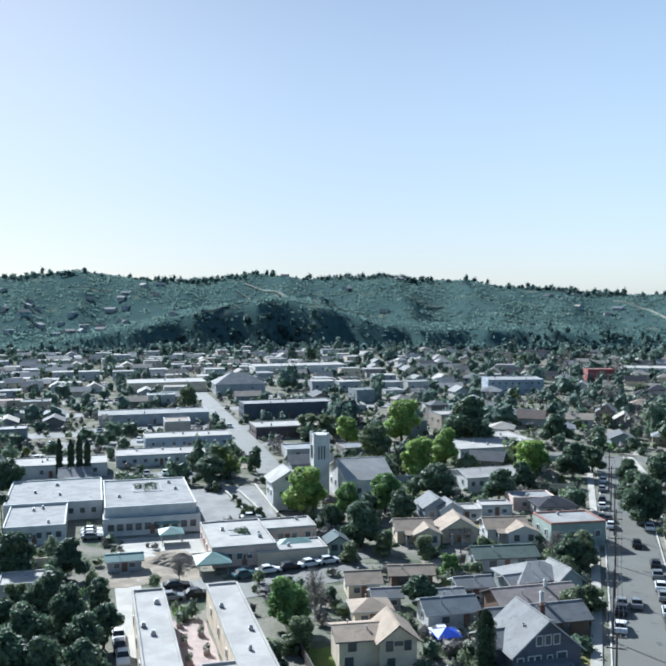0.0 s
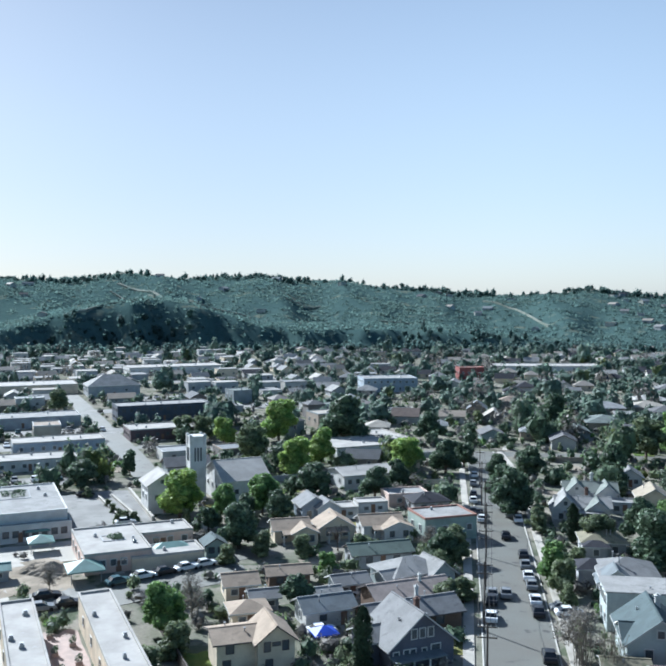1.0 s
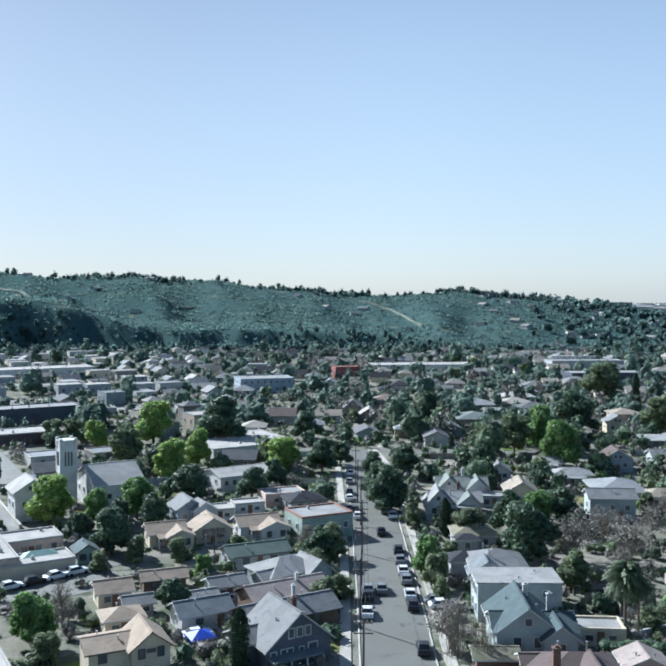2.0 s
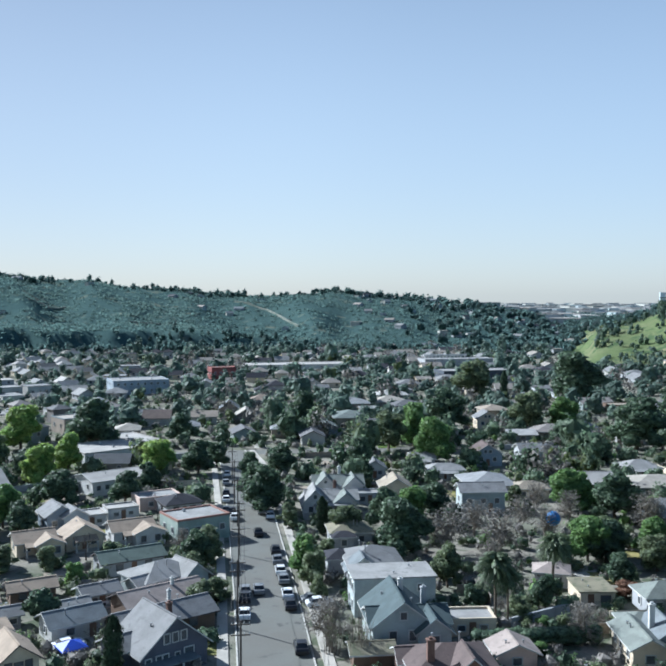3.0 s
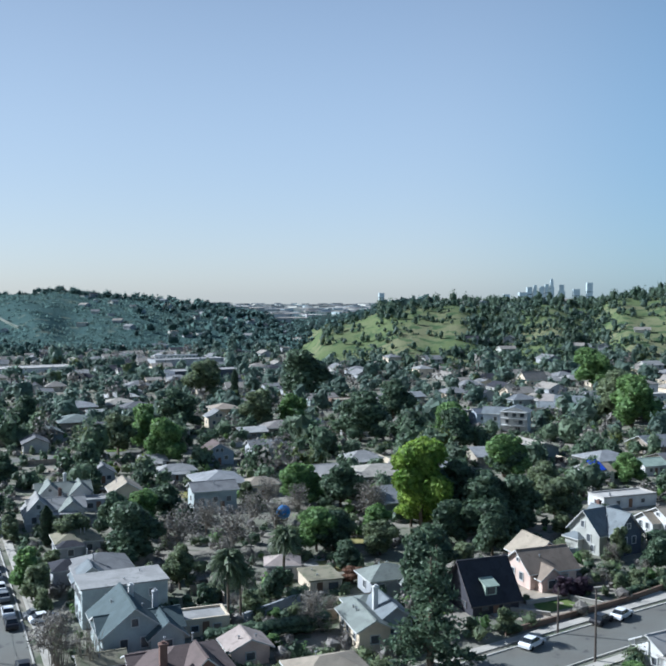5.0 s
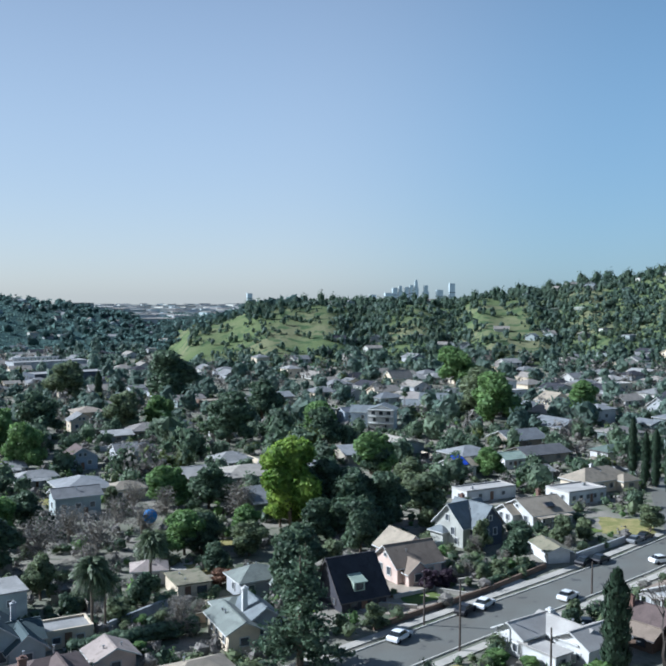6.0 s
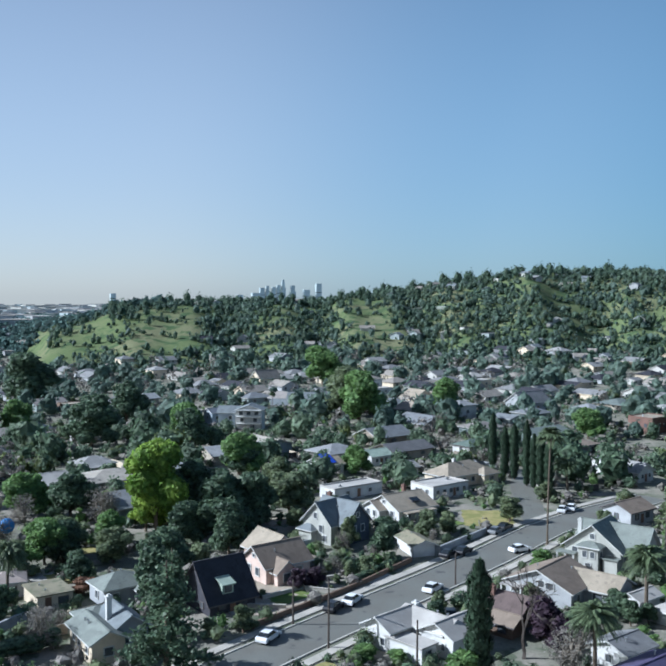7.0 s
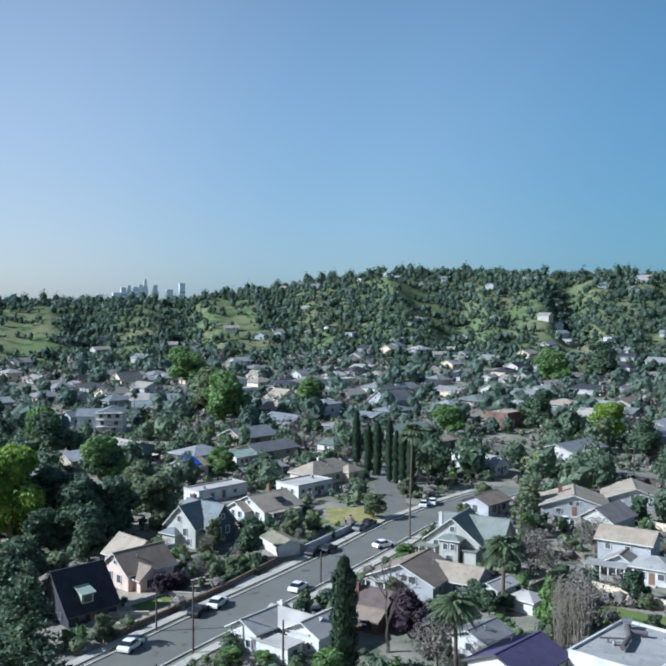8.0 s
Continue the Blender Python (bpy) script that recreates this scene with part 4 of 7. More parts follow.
def colonnade(x, y):
    """A row of tall pillars under a beam, along a public building."""
    az = 20
    ob = thing("colonnade", pose(x, y, 0, 0, 0, -az) @ pose(0, -12, 0), "row of tall white columns before a public building", "colonnade")
    for k in range(12):
        g = Geo()
        g.box(-24 + k * 2.6, 0, -0.3, 1.0, 1.0, 7.3)
        g.box(-24 + k * 2.6, 0, 6.6, 1.3, 1.3, 0.4)
        part("column", g, "white_wall", ob)
    g = Geo()
    g.box(-9.7, 0, 7.0, 31, 1.6, 1.0)
    part("beam", g, "white_wall", ob)


def earth_mound(x, y, az):
    """A low rough heap of dug earth, higher at one end."""
    g, n, r = Geo(), 14, random.Random(3)
    z = [[max(0.0, (1.5 + 0.5 * math.sin(i * 0.9)) * math.sin(math.pi * i / n) * math.sin(math.pi * j / n) + r.uniform(-0.25, 0.25)) if 0 < i < n and 0 < j < n else -0.1 for j in range(n + 1)] for i in range(n + 1)]
    p = lambda i, j: ((i / n - 0.5) * 11, (j / n - 0.5) * 7, z[i][j])
    for i in range(n):
        for j in range(n):
            g.face([p(i, j), p(i + 1, j), p(i + 1, j + 1), p(i, j + 1)])
    ob = tagged(new("earth_mound", g.mesh("earth_mound", "dirt")), "heap of dug brown earth on the bare lot", "mound")
    ob.matrix_basis = pose(x, y, 0.06, 0, 0, -az)
    TAKEN.append((x, y, 5.0))


def roof_well(x, y, z, az, w, d):
    """A planted light well on a flat roof: a low rim round a dark sheet that stands for its shaded depth."""
    ob = thing("light_well", pose(x, y, z, 0, 0, -az), "planted light well with a low rim, a dark sheet for its shaded depth", "light well")
    for a, b, sx, sy in ((0, -d / 2, w, 0.25), (0, d / 2, w, 0.25), (-w / 2, 0, 0.25, d), (w / 2, 0, 0.25, d)):
        g = Geo()
        g.box(a, b, -0.05, sx, sy, 0.3)
        part("rim", g, "grey_wall", ob)
    # no shaft is cut: this dark sheet on the roof imitates the shade inside
    g = Geo()
    g.box(0, 0, 0.0, w - 0.3, d - 0.3, 0.06)
    part("shaft_floor", g, "dark_wall", ob)
    r = np.random.default_rng(int(d))
    c, u, v = crown_leaves(r, [(r.uniform(-0.3, 0.3) * w, r.uniform(-0.35, 0.35) * d, 0.35, 0.8, 0.6) for _ in range(9)], 900, 0.16)
    part("plant", leaf_mesh("plant", c, u, v, "leaf_dark"), None, ob)


def roof_duct(z):
    """A bent sheet-metal duct with two branches, on short legs over a flat roof."""
    base = Vector((123.4, 13.5, 0))
    ob = thing("roof_duct", pose(base.x, base.y, z), "bent dark sheet-metal duct lying on a flat roof", "duct")
    for a, b, r in (((127.8, 14.2), (123.4, 13.5), 0.38), ((123.4, 13.5), (119.2, 13.9), 0.38), ((125.4, 13.9), (125.5, 11.4), 0.3), ((122.6, 13.6), (121.6, 17.0), 0.12)):
        g = Geo()
        p, q = Vector((*a, 0.55)) - base, Vector((*b, 0.55)) - base
        g.tube([p, q], [r, r], 10)
        part("duct_run", g, "dark_trim", ob)
        g = Geo()
        m = p.lerp(q, 0.7)
        g.box(m.x, m.y, 0.0, 0.2, 0.2, 0.5)
        part("leg", g, "dark_trim", ob)
    g = Geo()
    g.box(4.4, 0.7, 0.0, 1.0, 1.0, 1.1)
    g.box(4.4, 0.7, 1.1, 1.2, 1.2, 0.15)
    part("hood", g, "metal", ob)


# ---- cars ----
CAR_MADE = {}


def car(x, y, az, colour):
    """A parked car, heading az."""
    m = pose(x, y, 0.065, 0, 0, -az)
    for s in (-1.3, 1.3):
        TAKEN.append((x + s * math.sin(radians(az)), y + s * math.cos(radians(az)), 1.6))
    if colour in CAR_MADE:
        return copy_thing(CAR_MADE[colour], m)
    ob = thing("car", m, f"parked {colour} car at the roadside", "car", "parked cars")
    g = Geo()
    prof = [(-2.25, 0.35), (-2.28, 0.75), (-2.1, 0.98), (-1.55, 1.0), (1.0, 0.98), (2.0, 0.82), (2.28, 0.62), (2.25, 0.35)]
    for s in (-1, 1):
        p = [(s * 0.9, q[0], q[1]) for q in prof]
        g.face(p if s > 0 else p[::-1])
    for k in range(len(prof)):
        a, b = prof[k], prof[(k + 1) % len(prof)]
        g.face([(-0.9, a[0], a[1]), (0.9, a[0], a[1]), (0.9, b[0], b[1]), (-0.9, b[0], b[1])][::-1])
    cab = [(-1.75, 1.0), (-1.2, 1.45), (0.15, 1.48), (0.95, 0.99)]
    part("body", g, "paint_" + colour, ob)
    g = Geo()
    lo, hi = 0.84, 0.66
    q = [[(s * (lo if k in (0, 3) else hi), c[0], c[1]) for k, c in enumerate(cab)] for s in (-1, 1)]
    g.face(q[0][::-1]), g.face(q[1])
    for k in range(3):
        g.face([q[0][k], q[1][k], q[1][k + 1], q[0][k + 1]][::-1])
    part("cabin", g, "glass_dark", ob)
    g = Geo()
    g.box(0, -0.52, 1.46, 1.34, 1.4, 0.05)
    part("car_roof", g, "paint_" + colour, ob)
    for s in (-1, 1):
        for py in (-1.4, 1.42):
            g = Geo()
            g.tube([(s * 0.93, py, 0.32), (s * 0.7, py, 0.32)], [0.32, 0.32], 12)
            g.face([(s * 0.93, py + 0.32 * math.cos(k * 0.5236), 0.32 + 0.32 * math.sin(k * 0.5236)) for k in range(12)])
            part("wheel", g, "tyre", ob)
    CAR_MADE[colour] = ob
    return ob

# ---- church tower, distant towers, poles, odd things ----
def church_tower(x, y, az):
    ob = thing("church_tower", pose(x, y, 0, 0, 0, -az), "square white church tower with tall louvred openings", "tower")
    g = Geo()
    g.box(0, 0, -0.5, 4.9, 4.9, 14.0)
    g.box(0, 0, 13.5, 4.5, 4.5, 2.0)
    part("shaft", g, "white_wall", ob)
    for a in (-1, 1):
        for b in (-1, 1):
            g = Geo()
            g.box(a * 2.15, b * 2.15, 8, 0.8, 0.8, 8.3)
            part("corner_pier", g, "white_wall", ob)
    for k in range(4):
        for i in (-0.9, 0, 0.9):
            g = Geo()
            g.box(0, -2.47, 9.6, 0.5, 0.08, 3.4)
            for q in range(6):
                g.box(0, -2.52, 9.8 + q * 0.55, 0.5, 0.06, 0.12)
            o = part("louvre", g, "pane", ob)
            o.matrix_basis = pose(0, 0, 0, 0, 0, 90 * k) @ pose(i, 0, 0)
    g = Geo()
    g.box(0, 0, 15.5, 5.1, 5.1, 0.35)
    part("coping", g, "white_trim", ob)
    TAKEN.append((x, y, 5))
    return ob


church_tower(-3.4, 222, -15).scale = (0.8, 0.8, 0.98)


def tower_block(x, y, w, h, steps, label):
    az = math.degrees(math.atan2(x, y))
    ob = thing("skyscraper", pose(x, y, 0, 0, 0, -az + 12), label, "skyscraper", "skyline towers")
    g = Geo()
    z, s = -5.0, w
    for k in range(steps):
        top = h * (0.7 + 0.3 * (k + 1) / steps) if k else h * (0.7 if steps > 1 else 1)
        g.box(0, 0, z, s, s, top - z)
        z, s = top, s * 0.68
    part("body", g, "tower_grey", ob)
    for k in range(5):
        g = Geo()
        g.box(0, 0, h * (0.2 + 0.1 * k), w + 0.6, w + 0.6, 3)
        part("window_band", g, "glass_dark", ob) if steps == 1 and k % 2 == 0 else None


for _az, _w, _h, _st in ((53.0, 24, 96, 1), (53.35, 22, 106, 2), (53.75, 20, 100, 1), (54.05, 18, 110, 1), (54.35, 22, 138, 3), (54.95, 30, 108, 2), (55.82, 32, 86, 1), (56.6, 28, 118, 1), (43.75, 26, 66, 1), (52.6, 40, 70, 1), (51.6, 30, 60, 1)):
    tower_block(4600 * math.sin(radians(_az)), 4600 * math.cos(radians(_az)), _w, _h, _st, "skyscraper far off on the skyline, haze put into its grey-blue")


def pole(x, y, az, h=10.5, arms=2):
    ob = thing("utility_pole", pose(x, y, 0, 0, 0, -az), "brown timber utility pole with crossarms" if arms else "plain dark timber pole at the kerb", "pole", "utility poles")
    g = Geo()
    g.tube([(0, 0, -0.4), (0.03, 0.02, h)], [0.17, 0.11], 8)
    part("shaft", g, "timber", ob)
    for k in range(arms):
        g = Geo()
        g.box(0, 0.14, h - 0.6 - k * 1.3, 2.4, 0.12, 0.14)
        arm = part("crossarm", g, "timber", ob)
        for i in (-1.05, -0.45, 0.45, 1.05):
            g = Geo()
            g.tube([(i, 0.14, h - 0.46 - k * 1.3), (i, 0.14, h - 0.2 - k * 1.3)], [0.05, 0.03], 6)
            part("insulator", g, "white_trim", arm)
    return ob


def wire(a, b, za, zb, sag=0.7):
    g = Geo()
    pts = [(a[0] + (b[0] - a[0]) * k / 10, a[1] + (b[1] - a[1]) * k / 10, za + (zb - za) * k / 10 - sag * 4 * (k / 10) * (1 - k / 10)) for k in range(11)]
    g.tube(pts, [0.028] * 11, 4)
    tagged(new("power_line", g.mesh("power_line", "tyre")), "thin black power line sagging between poles", "wire", "power lines")


_line = [(33.0, 103.0), (40.2, 127.1), (46.2, 145.5), (52.0, 163.5), (58.2, 184.0), (64.0, 205.0), (70.0, 226.0)]
for _p in _line:
    pole(*_p, 16.5)
for _a, _b in zip(_line, _line[1:]):
    for _o in (-1.0, 0.45, 1.0):
        wire((_a[0] + _o * 0.96, _a[1] - _o * 0.28), (_b[0] + _o * 0.96, _b[1] - _o * 0.28), 10.1, 10.1)
    wire(_a, _b, 7.5, 7.5, 0.5)
for _x, _y in ((253, 25), (172, 38)):
    pole(_x, _y, 70, 9, 1)

_g = Geo()
for _k in range(10):
    _t0, _t1 = math.pi * (_k / 10 - 0.5), math.pi * ((_k + 1) / 10 - 0.5)
    for _q in range(16):
        _a0, _a1 = _q * math.pi / 8, (_q + 1) * math.pi / 8
        _g.face([(1.5 * math.cos(t) * math.cos(a), 1.5 * math.cos(t) * math.sin(a), 1.45 * math.sin(t)) for t, a in ((_t0, _a0), (_t0, _a1), (_t1, _a1), (_t1, _a0))])
_ball = thing("garden_parasol", pose(112, 146, 0), "rounded blue fabric canopy among the trees", "parasol")
part("canopy", _g, "ball_blue", _ball).matrix_basis = pose(0, 0, 5.2)
_g = Geo()
_g.tube([(0, 0, -0.2), (0, 0, 5.0)], [0.06, 0.05], 6)
part("stem", _g, "metal", _ball)


def awning(x, y, az, w, d, h, mat, label):
    ob = thing("awning", pose(x, y, 0, 0, 0, -az), label, "awning")
    for a in (-1, 1):
        for b in (-1, 1):
            g = Geo()
            g.box(a * w * 0.46, b * d * 0.46, -0.1, 0.07, 0.07, h + 0.1)
            part("post", g, "metal", ob)
    g = Geo()
    hip_roof(g, w, d, h, 0.8, 0.1, edge=0)
    part("cloth", g, mat, ob)


awning(15.9, 124.7, -12, 3.4, 3.2, 2.3, "tarp_blue", "bright blue pop-up canopy beside a parked car")


def wall_run(x0, y0, x1, y1, h, mat, label, thick=0.25, name="garden_wall"):
    ob = thing(name, pose(x0, y0, 0, 0, 0, -math.degrees(math.atan2(x1 - x0, y1 - y0))), label, "wall" if "wall" in name else "fence")
    n = math.hypot(x1 - x0, y1 - y0)
    k = max(1, int(n / 3))
    for i in range(k):
        g = Geo()
        g.box(0, (i + 0.5) * n / k, -0.3, thick, n / k - 0.04, h + 0.3 + 0.05 * (i % 2))
        part("panel", g, mat, ob)
    g = Geo()
    g.box(0, n / 2, h + 0.02, thick + 0.1, n, 0.1)
    part("coping", g, mat, ob)


wall_run(77.5, 111.6, 90.4, 113.4, 1.3, "grey_wall", "grey retaining wall between garden terraces", 0.3)


def hedge(x0, y0, x1, y1, h, w, mat, label):
    """A clipped hedge: a dense lumpy body under a skin of leaves."""
    n = math.hypot(x1 - x0, y1 - y0)
    ob = thing("hedge", pose(x0, y0, 0, 0, 0, -math.degrees(math.atan2(x1 - x0, y1 - y0))), label, "hedge")
    r = np.random.default_rng(int(n * 10))
    lobes = [(r.uniform(-0.2, 0.2) * w, k * w * 0.42, q * h * 0.5 + 0.3, w * r.uniform(0.5, 0.62), h / w * 0.55) for k in range(int(n / w / 0.42) + 1) for q in (0.5, 1.25)]
    c, u, v = crown_leaves(r, lobes, int(160 * n), 0.16)
    core = np.concatenate([BALL * np.array([l[3], l[3], l[3] * l[4]]) * 0.86 + np.array(l[:3]) for l in lobes])
    part("leaves", leaf_mesh("leaves", c, u, v, mat, core), None, ob)
    for k in range(int(n / w) + 1):
        TAKEN.append((x0 + (x1 - x0) * k * w / n, y0 + (y1 - y0) * k * w / n, w * 0.6))


hedge(69.0, 106.4, 85.6, 101.4, 2.7, 2.4, "leaf_dark", "tall dark clipped hedge below the palm garden")
hedge(131.0, 80.2, 147.0, 79.6, 1.3, 1.0, "leaf_dark", "low dark hedge on top of the pavement wall")
wall_run(104, 82.6, 129.6, 79.0, 0.8, "brown_wall", "low dark stone retaining wall along the pavement")
wall_run(129.6, 79.0, 148.5, 78.0, 0.8, "brown_wall", "low dark stone retaining wall along the pavement")
wall_run(157.0, 76.2, 176, 74.0, 1.2, "grey_wall", "grey block wall along the pavement")
wall_run(-9, 140, -2, 112, 1.7, "timber", "brown board fence behind the apartments", 0.1, "fence")
wall_run(22.6, 136.0, 34, 138.6, 1.6, "timber", "weathered board fence between back yards", 0.1, "fence")
wall_run(156.3, 24.3, 149.6, 9.0, 1.5, "cream", "cream block wall along the lawn")

for _x0, _y0, _x1, _y1 in ((112.6, 88.6, 115.6, 83.0), (116.8, 88.6, 125.0, 86.2), (124.6, 85.6, 126.0, 80.4), (127.0, 87.4, 133.6, 84.2)):
    wall_run(_x0, _y0, _x1, _y1, 0.6, "concrete", "low pale stone terrace wall in the front garden", 0.3)
    TAKEN.append(((_x0 + _x1) / 2, (_y0 + _y1) / 2, 2.5))

# courtyard tables and pots
for _k in range(9):
    _g = Geo()
    _y = 119.5 + (_k - 4) * 3.4
    _x = -18.2 - (_y - 119.5) * 0.268 + (1.4 if _k % 2 else -1.4)
    _t = thing("planter", pose(_x, _y, 0.06, 0, 0, 15), "square planter with a low dark plant in the court", "planter", "court planters")
    _g.box(0, 0, 0, 0.9, 0.9, 0.55)
    part("box", _g, "terracotta", _t)
    _rng = np.random.default_rng(_k)
    _c, _u, _w = crown_leaves(_rng, [(0, 0, 0.9, 0.5, 0.9), (0.2, 0.1, 1.2, 0.35, 1)], 200, 0.11)
    part("plant", leaf_mesh("plant", _c, _u, _w, "leaf_dark"), None, _t)

# ---- placed houses, trees and cars ----
# the apartment court and the blocks round the school
house(-23.6, 117.6, -15, 4.8, 38, 4.6, 'flat', 'cream', 'white_roof', rise=0, label='long flat-roofed apartment wing with a white roof coating', windows=9)
house(-12.9, 121.4, -15, 4.8, 36, 4.6, 'flat', 'cream', 'white_roof', rise=0, label='long flat-roofed apartment wing with a white roof coating', windows=9)
house(-11.5, 107.2, -15, 9, 5, 4.3, 'flat', 'cream', 'white_roof', rise=0, label='low white-roofed link building closing the apartment court')
house(-51.1, 148.0, -15, 9, 7, 2.7, 'flat', 'grey_wall', 'white_roof', rise=0, label='small flat-roofed house among dark trees')
house(-65.4, 209.5, -15, 21, 26, 3.8, 'flat', 'white_wall', 'pale_roof', rise=0, label='flat-roofed school block with a pale grey roof', windows=8)
house(-62.6, 187.5, -15, 12, 20, 3.5, 'flat', 'white_wall', 'pale_roof', rise=0, label='lower flat-roofed school block beside the yard', windows=6)
house(-42.2, 201.6, -15, 19, 28, 5.3, 'flat', 'white_wall', 'pale_roof', rise=0, label='large flat-roofed school hall with a pale grey roof', windows=9)
house(-38.6, 188.5, -15, 20, 5, 3.3, 'flat', 'white_wall', 'pale_roof', rise=0, label='low school wing with a row of dark windows', windows=10)
house(-18.9, 173.0, -15, 12, 19, 3.5, 'flat', 'pink_wall', 'white_roof', rise=0, label='pink-walled flat-roofed school building', windows=6)
house(-10.3, 182.1, -15, 12, 8, 3.1, 'flat', 'pink_wall', 'white_roof', rise=0, label='pink-walled flat-roofed school wing', windows=4)
house(-8.5, 168.8, -15, 13.4, 7, 2.3, 'flat', 'cream', 'white_roof', rise=0, label='long open carport with a white flat roof', windows=0)
house(-22.0, 160.6, -15, 6, 6, 2.3, 'hip', 'none', 'teal_cloth', rise=1.4, label='teal fabric shade shelter in the school yard')
house(-32.9, 179.7, -15, 4.6, 4.6, 2.3, 'hip', 'none', 'teal_cloth', rise=1.1, label='teal fabric shade shelter in the school yard')
house(-35.2, 188.6, -15, 4.5, 4.2, 2.3, 'hip', 'none', 'teal_cloth', rise=1.0, label='teal fabric shade shelter in the school yard')
house(-7.6, 171.6, -15, 7, 4, 2.3, 'hip', 'none', 'teal_cloth', rise=1.0, label='teal fabric shade shelter beside the pink school wing')
house(-38.2, 161.7, -15, 5.9, 3.2, 2.3, 'gable', 'grey_wall', 'teal_cloth', rise=0.8, label='small teal-roofed shelter at the dirt lot')
house(-52.1, 267.8, -15, 26, 12, 3.0, 'flat', 'white_wall', 'white_roof', rise=0, label='long low classroom block behind the school', windows=8)
house(-78.9, 249.4, -15, 30, 13, 3.4, 'flat', 'white_wall', 'white_roof', rise=0, label='flat-roofed workshop with a long pale roof', windows=6)
house(-68.3, 235.4, -15, 7.6, 7.2, 3.0, 'gable', 'white_wall', 'grey_roof', rise=1.7, label='small gabled bungalow with white walls by the cypresses')
house(-19.6, 368.3, -15, 37, 13, 6.1, 'flat', 'navy_wall', 'pale_roof', rise=0, label='dark blue apartment block with rows of small windows', windows=12, storeys=2)
house(-18.0, 319.7, -15, 22, 14, 3.8, 'flat', 'maroon_wall', 'white_roof', rise=0, label='pale-roofed low block with dark red walls', windows=6)
house(-71.3, 354.0, -15, 42, 16, 3.8, 'flat', 'grey_wall', 'pale_roof', rise=0, label='long grey warehouse with a pale roof')
house(-48.4, 295.7, -15, 28, 12, 3.8, 'flat', 'blue_wall', 'white_roof', rise=0, label='long pale commercial block', windows=8)
house(-88.8, 474.7, -15, 40, 24, 4.6, 'flat', 'cream', 'white_roof', rise=0, label='long pale commercial block')
house(-49.0, 460.8, -15, 25.2, 17.6, 5.3, 'hip', 'grey_wall', 'pale_roof', rise=5, label='arched-roof hall among the shops')
house(-23.3, 584.4, -15, 60, 24, 4.6, 'flat', 'white_wall', 'white_roof', rise=0, label='long low store with a white roof')
house(92.1, 460.5, 0, 28, 20, 6.8, 'flat', 'blue_wall', 'pale_roof', rise=0, label='teal-grey office block with stepped roofs', windows=8, storeys=2)
house(154.2, 519.5, 0, 15, 9, 6.6, 'flat', 'red_wall', 'red_roof', rise=0, label='red-painted shop with pale trim among the trees', windows=4)
house(221.5, 572.4, 10, 70, 24, 3.0, 'flat', 'white_wall', 'white_roof', rise=0, label='long white store with a bright roof')
house(330.3, 541.7, 10, 50, 16, 5.6, 'flat', 'grey_wall', 'pale_roof', rise=0, label='white public building with tall columns along its front', windows=0)
house(297.2, 465.0, 10, 46, 18, 4.6, 'flat', 'navy_wall', 'pale_roof', rise=0, label='long dark warehouse with a pale roof edge')
# houses between the school and the main street
house(6.5, 221.2, -15, 11.3, 17.3, 6.1, 'gable', 'white_wall', 'white_roof', rise=3.5, label='white-walled church nave with a pale grey gabled roof')
house(-11.2, 211.0, -15, 8.0, 8.0, 6.8, 'gable_y', 'white_wall', 'white_roof', rise=3.5, label='white church front with a broad gable')
house(39.5, 232.1, -15, 14.4, 10.8, 3.8, 'gable', 'white_wall', 'white_roof', rise=1.2, label='white hall with a low pale roof', windows=6)
house(47.0, 276.6, -15, 24, 18, 3.8, 'flat', 'white_wall', 'white_roof', rise=0, label='long white-roofed hall behind the church trees')
house(56.9, 290.1, -15, 9, 22, 3.8, 'flat', 'white_wall', 'white_roof', rise=0, label='white flat-roofed annex behind the hall')
house(5.6, 135.3, -8, 5.6, 5.0, 2.7, 'hip', 'cream', 'straw_roof', rise=1.2, label='small tan hip-roofed cottage between houses')
house(4.7, 148.4, -8, 5.3, 5.4, 2.7, 'gable', 'cream', 'straw_roof', rise=2.4, label='cottage with a tan gabled roof in tree shade')
house(13.2, 153.3, -5, 7.1, 4.3, 2.4, 'gable', 'brown_wall', 'straw_roof', rise=1.2, label='long low building with a tan lean-to roof')
house(8.3, 141.9, -8, 4.2, 3.6, 2.3, 'gable', 'grey_wall', 'grey_roof', rise=0.9, label='small grey-roofed shed in a yard')
house(18.3, 141.4, -12, 4.1, 4.0, 2.3, 'gable', 'white_wall', 'pale_roof', rise=1.0, label='small garage with a pale grey roof')
house(22.9, 147.0, -12, 5.7, 4.3, 2.4, 'gable', 'teal_wall', 'grey_roof', rise=1.4, label='small teal-walled back house with a grey roof')
house(16.1, 181.7, -5, 7.2, 6.5, 2.9, 'gable', 'cream', 'straw_roof', rise=2.2, label='bungalow with a tan gabled roof and a porch', wing=(2.2, -3.5, 5, 5))
house(25.2, 182.1, -5, 7.2, 6.5, 2.9, 'gable_y', 'cream', 'straw_roof', rise=2.4, label='bungalow with a tan gabled roof and a porch')
house(34.9, 182.5, -5, 8.3, 6.5, 3.0, 'gable', 'white_wall', 'straw_roof', rise=2.4, label='bungalow with a grey-tan cross-gabled roof', wing=(2.5, -3.5, 6, 5))
house(47.7, 180.1, -10, 11.5, 9, 4.7, 'flat', 'green_wall', 'pale_roof', rise=0, label='flat-roofed green stucco building with red roof tiles along its edge', windows=4)
